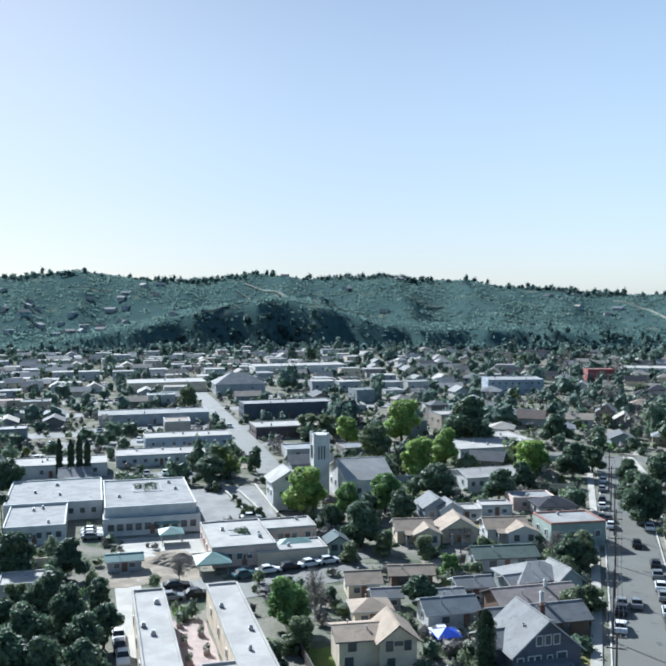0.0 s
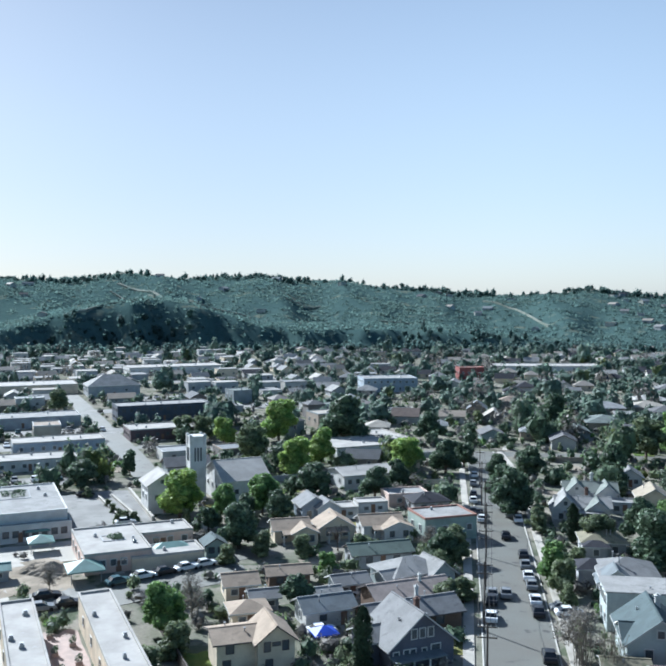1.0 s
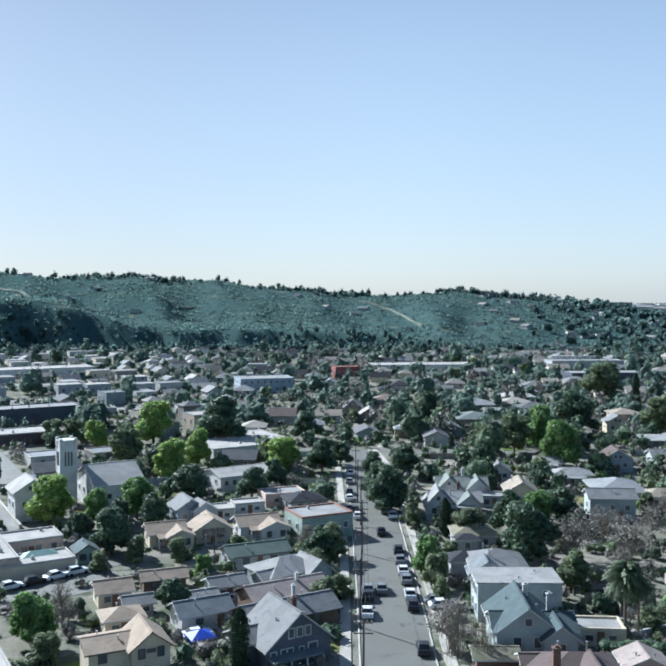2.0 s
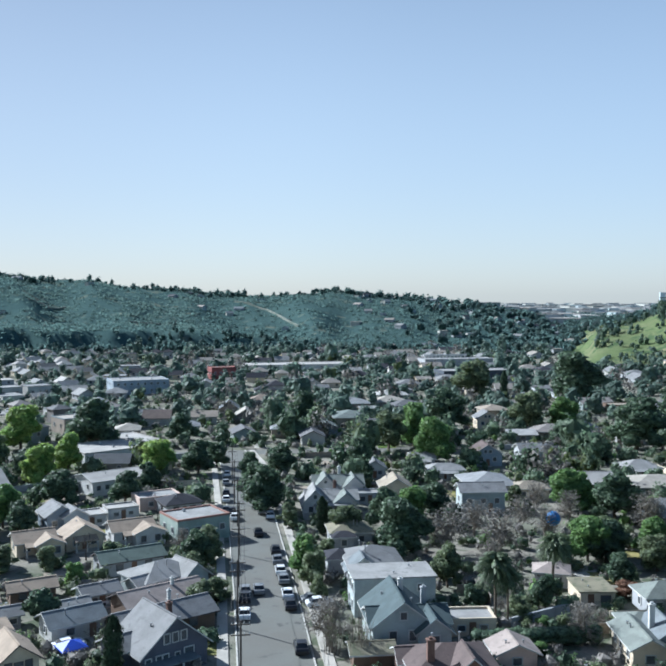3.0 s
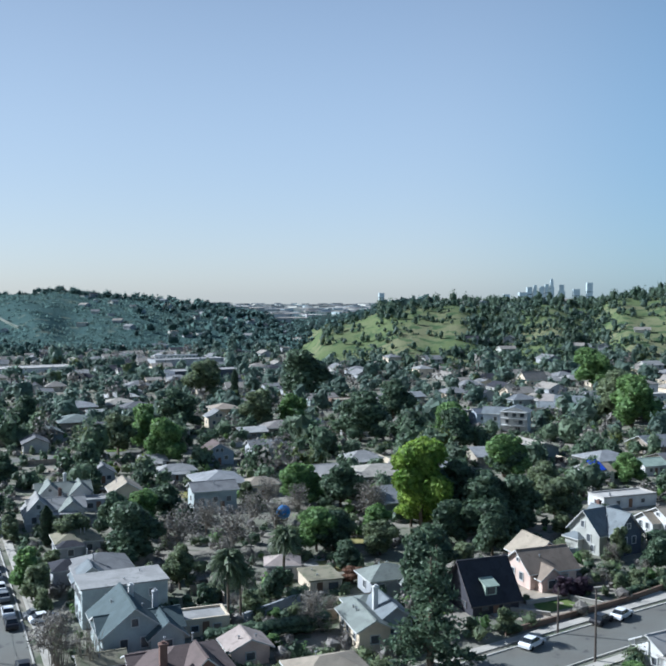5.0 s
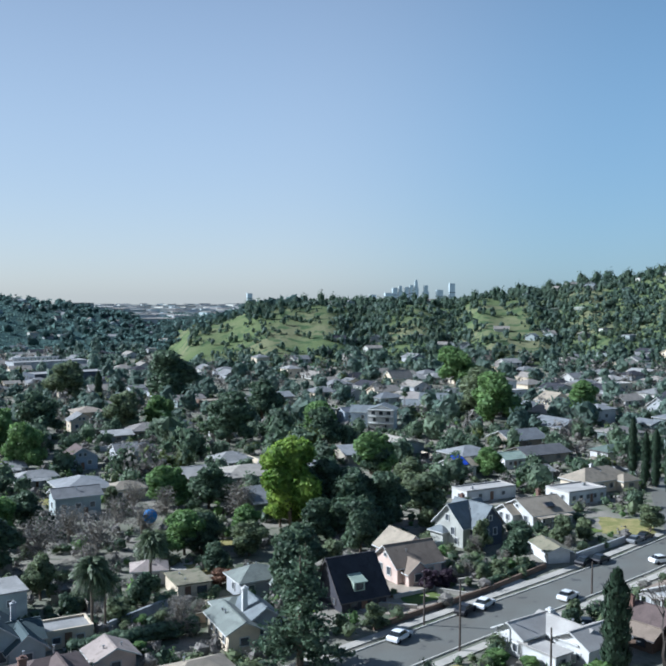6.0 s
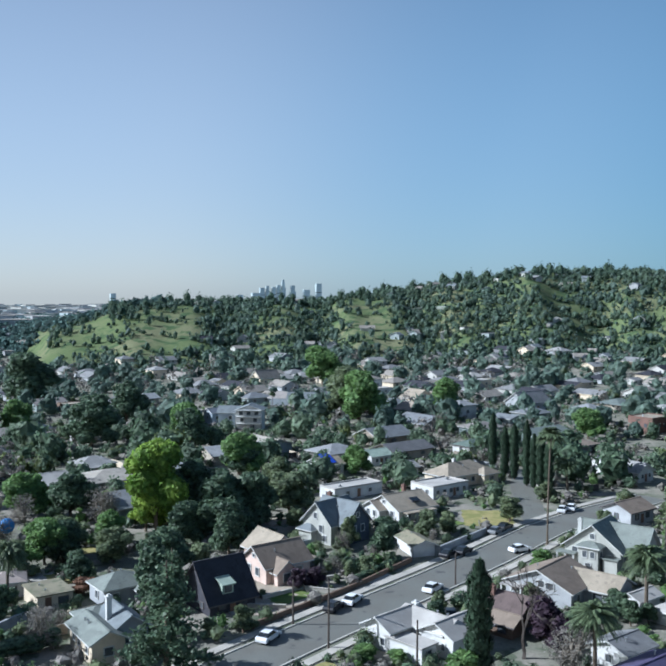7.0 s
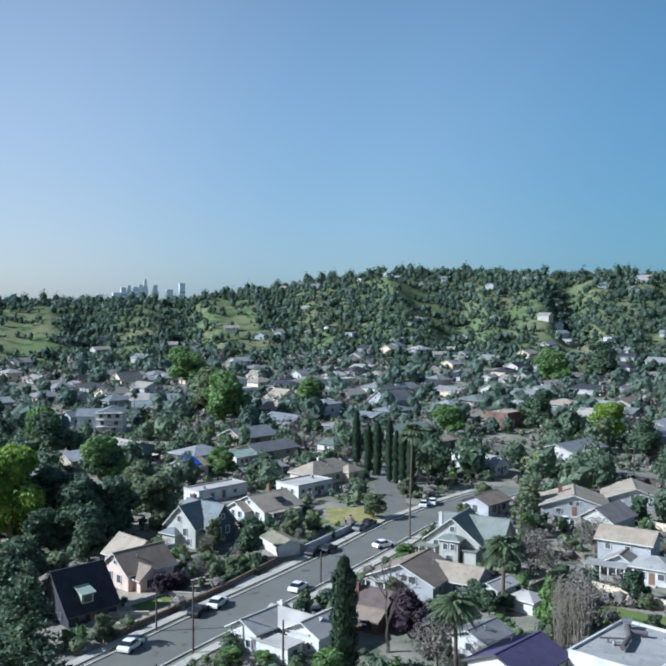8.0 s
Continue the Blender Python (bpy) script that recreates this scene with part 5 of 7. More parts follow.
house(31.0, 163.1, -8, 11.3, 5.8, 2.7, 'gable', 'grey_wall', 'green_roof', rise=2, label='long house with a dark green roof')
house(29.2, 199.0, -5, 6.5, 6, 2.3, 'flat', 'white_wall', 'white_roof', rise=0, label='small white-roofed garage behind the bungalows')
house(36.7, 202.8, -5, 7, 5, 2.3, 'flat', 'white_wall', 'white_roof', rise=0, label='small white-roofed garage behind the bungalows')
house(49.8, 201.6, -5, 8.3, 7.2, 2.9, 'hip', 'grey_wall', 'dark_roof', rise=2.8, label='house with a dark hipped roof')
house(46.3, 209.7, -5, 10, 7, 2.7, 'flat', 'pink_wall', 'pale_roof', rise=0, label='flat-roofed house with pinkish walls')
house(22.2, 196.5, -10, 6.0, 6.5, 4.1, 'gable_y', 'blue_wall', 'grey_roof', rise=3.4, label='tall blue-grey house with several white-trimmed gables', wing=(2.4, -3, 5, 5))
house(0.6, 172.8, -12, 3.8, 4.3, 2.6, 'gable_y', 'green_wall', 'teal_roof', rise=2.4, label='small dark teal gabled house under the trees')
# houses past the main street
house(101.2, 193.6, 20, 7.1, 8.0, 3.8, 'gable_y', 'cream', 'tan_roof', rise=2.2, label='cream house with a tan roof')
house(94.4, 193.9, 20, 8, 5, 2.3, 'flat', 'grey_wall', 'pale_roof', rise=0, label='flat dark carport beside the cream house')
house(109.0, 221.2, 20, 5.9, 7.2, 3.0, 'gable_y', 'white_wall', 'grey_roof', rise=2.4, label='small white gabled cottage')
house(128.4, 228.8, 20, 6.7, 6.4, 2.7, 'gable', 'white_wall', 'pale_roof', rise=1.8, label='white bungalow with a pale roof')
house(125.8, 211.8, 20, 10.1, 6.4, 2.7, 'hip', 'white_wall', 'pale_roof', rise=2.4, label='bungalow with a pale green-grey roof')
house(147.1, 224.2, 20, 8.4, 8.0, 3.8, 'gable_y', 'blue_wall', 'red_brown_roof', rise=2.6, label='house with a brown roof and shaded blue walls')
house(164.2, 223.6, 20, 10.1, 8.0, 3.5, 'gable', 'grey_wall', 'grey_roof', rise=2.2, label='grey house with a low gabled roof')
house(114.9, 176.9, 20, 10.0, 6.6, 4.9, 'gable', 'teal_wall', 'grey_roof', rise=2.2, label='two-storey pale teal house with a grey gabled roof', windows=3)
house(132.4, 182.4, 20, 8.4, 6.4, 2.9, 'hip', 'cream', 'tan_roof', rise=2, label='cream house with a tan hipped roof')
house(153.0, 185.4, 20, 11.8, 7.2, 2.7, 'gable', 'white_wall', 'white_roof', rise=1.8, label='long white-roofed bungalow among trees')
house(176.0, 192.2, 20, 10.1, 8.0, 3.0, 'hip', 'white_wall', 'pale_roof', rise=2.6, label='white bungalow with a pale grey hipped roof')
house(209.6, 260.2, 20, 13.4, 8.8, 3.0, 'hip', 'white_wall', 'pale_roof', rise=2.4, label='house with a pale hipped roof among trees')
house(186.2, 283.7, 20, 7.6, 7.2, 4.6, 'gable_y', 'cream', 'grey_roof', rise=3, label='tall gabled house with pale walls')
house(265.7, 296.9, 20, 18, 9, 3.8, 'flat', 'brown_wall', 'tan_roof', rise=0, label='long house with a tan flat roof above yellow hedges')
house(226.0, 319.4, 20, 10.1, 6.4, 3.8, 'gable', 'white_wall', 'brown_grey_roof', rise=2.6, label='house with a grey gabled roof')
house(71.7, 113.1, 20, 7, 5, 2.3, 'flat', 'cream', 'pale_roof', rise=0, label='pale flat-roofed outbuilding on the slope')
house(73.1, 86.2, 20, 9.2, 7.2, 2.7, 'hip', 'cream', 'tan_roof', rise=2.6, label='round-edged tan roof of a small house')
# tree shade is put into the near-black roof and wall colours here
house(111.6, 93.4, 20, 8.2, 8.8, 2.3, 'gable', 'dark_wall', 'dark_roof', rise=5.2, label='dark steep-roofed house with a pale dormer')
# houses along the curving street
house(155.2, 80.6, 38, 4.4, 7.6, 2.3, 'gable_y', 'white_wall', 'moss_roof', rise=0.8, label='small white garage with a mossy beige roof', windows=0)
house(190.7, 116.7, 20, 15, 6, 2.6, 'flat', 'white_wall', 'white_roof', rise=0, label='low white building with a flat white roof')
house(203.6, 98.8, 20, 12, 8, 2.9, 'flat', 'white_wall', 'white_roof', rise=0, label='low white building with a flat white roof', windows=5)
house(209.0, 136.4, 20, 7.6, 7.2, 3.3, 'gable', 'white_wall', 'tan_roof', rise=2.4, label='house with a blue tarpaulin over its gable')
house(230.0, 132.6, 20, 7.6, 6.4, 3.0, 'gable', 'white_wall', 'pale_green_roof', rise=2.2, label='house with a pale green gabled roof')
house(219.5, 117.9, 20, 7.6, 4.8, 2.6, 'gable', 'grey_wall', 'pale_roof', rise=1.2, label='small pale flat-roofed house')
house(263.3, 115.2, 20, 12.6, 7.2, 3.0, 'hip', 'white_wall', 'green_roof', rise=2.8, label='house with a dark green roof behind the cypresses')
house(114.3, 26.1, 20, 9.7, 8.4, 3.5, 'gable', 'white_wall', 'violet_roof', rise=2.8, label='large house with a dark shade-coloured violet-blue roof and white gable end')
house(122.2, 32.8, 20, 5.9, 5.6, 3.0, 'gable', 'white_wall', 'grey_roof', rise=1, label='grey-roofed lean-to beside the shade-coloured roof')
house(122.1, 12.5, 20, 15, 11, 4.1, 'flat', 'white_wall', 'pale_roof', rise=0, label='white flat-roofed building with a duct on its roof', windows=3)
house(165.5, 13.1, 100, 6.7, 6.4, 3.0, 'hip', 'white_wall', 'pale_roof', rise=1.6, label='white cottage with a pale roof')
house(211.9, 34.3, 80, 14.5, 12, 2.4, 'gable_y', 'grey_wall', 'tan_roof', rise=2.4, label='house with a wide tan-grey roof', chimney=(-3, 1))
house(224.6, 22.4, 80, 14, 12, 2.4, 'gable_y', 'grey_wall', 'tan_roof', rise=2.4, label='house with a wide tan-grey roof')
house(202.1, 52.4, 20, 8.4, 7.2, 3.0, 'gable', 'grey_wall', 'brown_roof', rise=2.6, label='house with a dark brown roof')
house(339.0, 79.5, 20, 12, 10, 5.6, 'flat', 'brick_wall', 'tan_roof', rise=0, label='brick building with a flat tan roof', windows=4)
house(256.7, 72.1, 20, 10.1, 7.2, 3.0, 'gable', 'white_wall', 'pale_roof', rise=2, label='house with a pale roof by the cypresses')
house(247.5, 62.0, 20, 6.7, 6.4, 3.0, 'gable_y', 'white_wall', 'pale_roof', rise=2, label='white gabled house by the lane')
house(146.0, 36.2, 20, 5.4, 3.4, 2.2, 'gable', 'white_wall', 'white_roof', rise=0.8, label='small white shed in a garden', windows=0)
house(142.0, 30.4, 20, 4.0, 4.0, 2.2, 'hip', 'white_wall', 'white_roof', rise=1.5, label='white tent-roofed garden house', windows=0)
house(271.2, 226.7, 20, 8.4, 6.4, 4.6, 'gable', 'blue_wall', 'blue_roof', rise=2, label='blue-grey house beside the balconies')
house(370.1, 190.2, 20, 12.6, 9.6, 3.3, 'gable_y', 'cream', 'tan_roof', rise=3.4, label='cream house with a big tan roof')
house(411.2, 240.5, 20, 10.9, 10.4, 6.1, 'hip', 'white_wall', 'brown_grey_roof', rise=3.4, label='white two-storey house with a pyramid roof')
house(394.9, 226.8, 20, 16, 8, 3.0, 'flat', 'white_wall', 'white_roof', rise=0, label='low white terrace house on the slope')
house(377.9, 140.0, 20, 16.8, 11.2, 3.8, 'gable', 'grey_wall', 'grey_roof', rise=4, label='house with a wide grey gabled roof')
house(401.1, 300.3, 20, 13.4, 9.6, 4.6, 'gable', 'cream', 'brown_grey_roof', rise=4, label='gabled house with cream walls')
house(449.8, 213.8, 20, 15.1, 8.0, 3.8, 'hip', 'grey_wall', 'grey_roof', rise=3.6, label='long grey-green roofed house')
house(455.9, 198.6, 20, 16, 9, 3.8, 'flat', 'cream', 'white_roof', rise=0, label='long pale-roofed house below the hill')
# houses with several roofs, close to the camera's stand
villa(114.0, 58.5, 104, "white stucco house with three pale grey gabled wings", "white_wall", "white_roof",
      [(0.3, 1.6, 8.5, 5.2, 3.2, "gable", 1.2), (-3.35, -1.4, 4.9, 8.2, 3.2, "gable_y", 1.3), (4.0, 2.6, 5.6, 8.0, 3.2, "gable_y", 1.4), (1.6, -4.0, 6.4, 3.0, 2.2, "flat", 0)],
      [(1, "f", -0.4, 1.6, 0.9, 1.1), (1, "f", 0.45, 1.3, 0.8, 1.0), (1, "r", -0.6, 1.5, 1.0, 1.1), (1, "r", -0.1, 1.5, 1.0, 1.1), (0, "f", 0.1, 1.4, 1.2, 1.3), (2, "f", -0.4, 1.5, 0.6, 0.9), (2, "f", 0.4, 1.5, 0.6, 0.9), (2, "r", 0.0, 1.5, 0.9, 1.1), (3, "r", 0.0, 1.2, 0.9, 1.0)], [(-3.0, 2.2, 5.0, 0.8, "white_trim")])
villa(166.8, 48.3, 95, "two-storey pale stucco house with a grey-green cross-gabled roof", "green_white_wall", "sage_roof",
      [(0, 0, 10.4, 8.6, 4.0, "gable_y", 4.0), (2.2, 2.0, 12.5, 7.4, 4.0, "gable", 3.4), (0.2, -5.4, 3.6, 2.6, 4.6, "hip", 0.7), (3.9, -5.0, 2.6, 2.0, 2.6, "flat", 0)],
      [(0, "f", 0.0, 5.9, 0.9, 0.9), (0, "f", -0.62, 2.9, 1.0, 1.2), (2, "f", -0.35, 3.2, 0.8, 1.1), (2, "f", 0.45, 3.2, 0.8, 1.1), (2, "f", 0.0, 1.1, 1.0, 1.0), (2, "r", 0, 3.2, 0.8, 1.1), (0, "r", -0.5, 2.6, 1.0, 1.2), (0, "r", 0.4, 2.6, 1.0, 1.2), (1, "f", 0.85, 2.6, 0.9, 1.2)], [(-3.6, -1.0, 8.0, 0.7, "white_trim")], [(-4.4, -5.2, 3.6, 2.0, 2.5, "sage_roof", 3)])
villa(144.6, 50.4, 98, "house with a wide brown roof and a grey front gable", "grey_wall", "brown_roof",
      [(0.4, 0, 11.5, 9.8, 2.9, "gable_y", 2.5), (7.2, 3.2, 8.0, 6.8, 2.7, "gable", 1.7, None, "tan_roof")],
      [(0, "f", 0.1, 3.2, 1.1, 1.0), (0, "f", 0.36, 3.1, 1.3, 1.0), (0, "f", -0.5, 1.5, 1.1, 1.2), (0, "r", -0.5, 1.4, 1.0, 1.1), (1, "f", 0.3, 1.4, 1.6, 1.2)], (), [(-3.5, -5.8, 4.0, 2.0, 2.3, "white_roof", 3)])
# darker roof browns chosen to stand for tree shade
villa(129.6, 52.0, 100, "low house with a red brick chimney, tree shade put into its brown roofs", "brown_wall", "red_brown_roof",
      [(0, 0, 8.0, 6.4, 2.5, "gable", 1.9), (2.4, -4.6, 5.0, 3.6, 2.2, "gable", 0.9, None, "brown_roof")], [(0, "f", -0.5, 1.4, 1.2, 1.1), (1, "f", 0.3, 1.2, 1.2, 1.0)], [(-1.8, -1.0, 5.4, 0.8, "brick")], (), "dark_trim")
villa(128.8, 94.6, 110, "pink stucco house with brown cross-gabled roofs", "pink_wall", "brown_roof",
      [(0, 0, 7.6, 9.2, 3.2, "gable_y", 2.7), (-5.6, 2.6, 7.6, 6.6, 3.6, "gable", 2.6, None, "tan_roof"), (3.6, -1.6, 4.2, 3.8, 2.6, "gable", 1.5)],
      [(0, "f", -0.4, 1.7, 1.1, 1.5), (0, "f", 0.3, 1.7, 1.1, 1.3), (0, "f", 0.0, 4.3, 0.7, 0.6), (1, "f", -0.4, 1.8, 1.0, 1.3), (1, "f", 0.3, 1.8, 0.9, 1.1), (2, "r", 0.0, 1.3, 1.4, 1.3), (0, "r", 0.5, 1.5, 1.2, 1.2)])
villa(154.3, 99.2, 100, "dark-roofed gabled house with an ivy-grown pale front", "green_white_wall", "slate_roof",
      [(0, 0, 7.6, 8.8, 4.4, "gable_y", 3.7), (1.4, 1.2, 9.0, 7.0, 4.4, "gable", 3.7, "navy_wall"), (-2.0, -4.6, 3.4, 2.4, 2.7, "hip", 0.9)],
      [(0, "f", 0.3, 3.0, 1.0, 1.4), (0, "f", -0.1, 5.4, 0.9, 1.1), (0, "f", 0.55, 1.2, 0.9, 1.2), (1, "r", -0.3, 2.8, 1.0, 1.3), (1, "r", 0.4, 2.8, 1.0, 1.3), (1, "r", 0.0, 5.6, 0.8, 0.9)], [(-2.4, 2.0, 8.9, 0.8, "brick")])
villa(178.8, 96.2, 112, "craftsman bungalow with a broad tan roof and a white front gable", "white_wall", "tan_roof",
      [(0, 0, 10.6, 10.4, 2.9, "gable_y", 2.4), (-2.0, -5.8, 5.6, 2.6, 2.5, "gable_y", 1.5)],
      [(0, "f", 0.55, 1.6, 1.2, 1.2), (0, "f", 0.0, 3.9, 0.9, 0.7), (1, "f", -0.4, 1.4, 1.0, 1.2), (1, "f", 0.4, 1.4, 1.0, 1.2), (0, "r", -0.5, 1.5, 1.2, 1.2), (0, "r", 0.2, 1.5, 1.2, 1.2)], [(-3.0, 3.0, 6.2, 0.8, "brick")], [(6.4, -0.5, 2.4, 8.5, 2.4, "tan_roof", 4)])
villa(172.6, 18.4, 100, "two-storey white house with a tan gabled roof", "grey_wall", "tan_roof",
      [(0, 0, 9.4, 6.4, 5.4, "gable", 1.6), (0.5, -5.4, 5.4, 4.2, 2.5, "gable_y", 1.5, None, "brown_grey_roof")],
      [(0, "f", 0.15, 4.0, 1.0, 0.8), (0, "f", -0.6, 4.0, 0.9, 1.0), (1, "f", 0.3, 1.4, 0.9, 1.1), (0, "r", 0.0, 3.9, 0.9, 1.0)], (), [(-1.2, -9.2, 7.4, 3.4, 2.4, "pale_roof", 6)])
villa(65.4, 126.3, 16.5, "flat-roofed two-storey building with pale teal walls and a white roof", "teal_wall", "white_roof",
      [(0, 0, 12.8, 7.4, 5.9, "flat", 0, None, "pale_roof"), (4.4, 5.6, 5.0, 4.0, 3.2, "flat", 0)],
      [(0, "l", -0.6, 4.4, 0.9, 1.3), (0, "l", 0.0, 4.4, 0.9, 1.3), (0, "l", 0.6, 4.4, 0.9, 1.3), (0, "l", -0.5, 1.6, 0.9, 1.3), (0, "l", 0.4, 1.6, 0.9, 1.3), (0, "f", 0.62, 4.4, 0.8, 1.0), (0, "f", -0.4, 4.4, 0.9, 1.0), (0, "f", 0.1, 2.0, 0.9, 1.0), (0, "r", 0, 4.2, 0.9, 1.2)])
villa(60.6, 113.4, 17, "house with a dark teal cross-gabled roof and white rakes", "teal_wall", "teal_roof",
      [(-0.6, 1.2, 8.6, 11.0, 3.9, "gable_y", 3.3), (0.6, 0.2, 11.0, 6.4, 3.7, "gable", 2.8), (3.6, -3.0, 4.6, 5.0, 3.4, "gable_y", 1.8)],
      [(0, "f", -0.35, 2.4, 1.0, 1.4), (0, "f", 0.3, 2.4, 1.0, 1.4), (0, "f", 0.0, 5.2, 0.9, 1.0), (1, "l", 0.0, 2.2, 1.0, 1.3), (2, "f", 0.0, 2.0, 1.2, 1.3), (0, "l", 0.7, 2.2, 0.9, 1.2)], [(0.3, 3.2, 8.2, 0.7, "white_trim"), (3.4, 1.6, 7.4, 0.7, "grey_wall")])
villa(58.6, 97.2, 17, "house with a red-brown hipped and gabled roof and a brick chimney", "brick_wall", "red_brown_roof",
      [(0, 0, 10.6, 9.0, 3.9, "hip", 3.6), (1.6, -3.4, 6.0, 5.0, 3.7, "gable_y", 2.6), (-3.8, 2.6, 4.4, 4.4, 3.6, "gable", 1.8)],
      [(1, "f", -0.3, 2.2, 1.0, 1.3), (1, "f", 0.35, 2.2, 1.0, 1.3), (0, "l", -0.3, 2.2, 1.0, 1.3), (0, "l", 0.4, 2.2, 1.0, 1.3)], [(-2.9, -2.6, 7.6, 0.9, "brick")])
villa(70.4, 143.6, 16.5, "house with a dark slate pyramid roof and a lower front roof", "grey_wall", "grey_roof",
      [(0, 0, 9.4, 8.6, 3.2, "hip", 3.2), (-2.4, -4.6, 5.6, 4.0, 2.9, "gable_y", 1.9, None, "slate_roof"), (-5.6, 2.6, 4.4, 5.0, 2.8, "hip", 1.6, None, "dark_roof")],
      [(1, "f", 0.0, 1.5, 1.2, 1.2), (0, "f", 0.6, 1.6, 1.1, 1.2), (0, "l", 0, 1.6, 1.0, 1.2)])
villa(6.0, 120.2, -10, "cream two-storey house with a tan shingle roof and a front gable", "cream", "brown_roof",
      [(-1.4, 0.6, 8.8, 6.2, 4.4, "gable", 0.9, None, "straw_roof"), (1.9, -0.8, 5.0, 6.4, 4.6, "gable_y", 1.9, None, "straw_roof")],
      [(1, "f", -0.5, 3.7, 0.7, 1.1), (1, "f", 0.5, 3.7, 0.7, 1.1), (1, "f", 0.0, 4.0, 0.9, 0.3), (0, "f", -0.6, 3.4, 0.9, 1.0), (1, "f", -0.4, 1.4, 0.8, 1.1), (0, "f", -0.7, 1.3, 0.9, 1.1), (1, "r", -0.4, 3.4, 0.8, 1.1), (1, "r", 0.3, 1.4, 0.8, 1.1)], (), (), "dark_trim")
villa(26.3, 119.4, -15, "dark plum craftsman house with a steep front gable and white windows", "plum_wall", "grey_roof",
      [(0.6, 0, 9.6, 8.6, 3.6, "gable_y", 4.0), (-2.6, 1.4, 7.0, 5.0, 3.6, "gable", 3.6)],
      [(0, "f", -0.26, 4.9, 0.75, 1.2), (0, "f", 0.0, 4.9, 0.75, 1.2), (0, "f", 0.26, 4.9, 0.75, 1.2), (0, "f", 0.42, 2.7, 1.3, 0.8), (0, "f", -0.82, 2.2, 0.8, 1.2), (0, "f", -0.5, 2.3, 0.8, 1.2), (0, "f", -0.3, 2.3, 0.8, 1.2), (0, "f", 0.06, 2.3, 0.6, 1.0), (0, "r", 0, 2.2, 0.9, 1.2)], [(3.6, 3.0, 7.0, 0.7, "brick")], [(-0.6, -5.4, 7.6, 2.6, 2.2, "slate_roof", 4)])
villa(29.6, 131.0, -14, "long house with a low grey-brown roof", "brown_wall", "grey_roof",
      [(0, 0, 14.6, 6.4, 2.7, "gable", 2.2), (-5.6, -2.6, 3.6, 3.6, 2.5, "gable_y", 1.2)], [(0, "f", -0.1, 1.5, 1.0, 1.1), (0, "f", 0.5, 1.5, 1.2, 1.1), (1, "f", 0.0, 1.2, 1.0, 1.0)], [(1.5, 0.4, 5.9, 0.5, "white_trim")], (), "dark_trim")
villa(31.2, 139.6, -14, "long dark-walled house with a faded pinkish-brown roof", "brown_wall", "rose_roof",
      [(0, 0, 13.0, 7.0, 2.7, "gable", 1.5)], [(0, "f", -0.5, 1.5, 1.1, 1.1), (0, "f", 0.4, 1.5, 1.1, 1.1)], [(2.0, -0.6, 5.2, 0.45, "white_trim")], (), "dark_trim")
villa(17.3, 135.0, -12, "garage house with a slate grey roof and white walls", "white_wall", "slate_roof",
      [(0, 0, 7.8, 5.6, 2.7, "gable", 2.1)], [(0, "f", 0.55, 1.1, 1.0, 2.05), (0, "f", -0.3, 1.5, 1.2, 1.0), (0, "l", 0.0, 1.6, 0.8, 1.0)])
villa(34.0, 150.4, -20, "bungalow with a pale grey hipped roof and a teal gable", "teal_wall", "pale_roof",
      [(0, 0, 10.6, 8.2, 3.0, "hip", 3.2), (3.4, -2.6, 5.0, 5.6, 2.8, "gable_y", 2.0), (-4.6, -2.0, 4.2, 4.6, 2.7, "gable", 1.5)], [(1, "f", -0.3, 1.5, 0.9, 1.2), (1, "f", 0.4, 1.5, 0.9, 1.2), (2, "f", 0.0, 1.4, 1.1, 1.1), (0, "l", 0.3, 1.5, 0.9, 1.1)])
villa(89.0, 95.2, 24, "pale house with grey-green gabled roofs and a tall white chimney", "cream", "sage_roof",
      [(-1.2, -0.6, 4.6, 9.4, 3.2, "gable_y", 1.2), (2.8, 0.8, 5.0, 7.4, 3.4, "gable_y", 1.7, "grey_wall", "slate_roof"), (1.4, 5.4, 6.4, 5.0, 3.2, "hip", 1.7)],
      [(0, "f", 0.0, 1.6, 1.2, 1.1), (1, "f", -0.3, 1.8, 0.9, 1.2), (1, "f", 0.4, 1.8, 0.9, 1.2), (0, "l", -0.6, 1.7, 0.9, 0.9), (0, "l", 0.1, 1.7, 0.9, 0.9), (0, "l", 0.6, 1.7, 0.9, 0.9)], [(0.9, 0.6, 7.2, 0.75, "white_trim")])
villa(104.6, 108.4, 20, "small pale house with a grey-green hipped roof", "grey_wall", "sage_roof",
      [(0, 0, 7.4, 6.0, 3.0, "hip", 1.7), (3.2, -2.2, 3.6, 4.0, 2.7, "gable_y", 1.1)], [(0, "f", -0.5, 1.6, 1.0, 1.2), (0, "l", 0.0, 1.6, 0.9, 1.1), (1, "f", 0.0, 1.4, 0.9, 1.1)])
villa(55.6, 104.8, 17, "low garage with a mossy tan roof behind pale leafless shrubs", "brown_wall", "moss_roof",
      [(-3.4, 2.4, 5.4, 4.2, 2.3, "gable", 0.7)], [(0, "f", 0.0, 1.1, 1.0, 2.0)])
villa(219.0, 100.6, 20, "long house with a tan hipped roof and a white chimney", "cream", "tan_roof",
      [(0, 0, 16.5, 8.6, 3.0, "hip", 2.7), (5.4, -4.6, 5.4, 4.0, 2.8, "hip", 1.5)], [(0, "f", -0.7, 1.6, 1.2, 1.2), (0, "f", -0.3, 1.6, 1.2, 1.2), (0, "f", 0.1, 1.6, 1.2, 1.2), (1, "f", 0.0, 1.5, 1.6, 1.2), (0, "l", 0.0, 1.6, 1.2, 1.2)], [(-1.5, 0.4, 6.4, 0.8, "white_trim")])
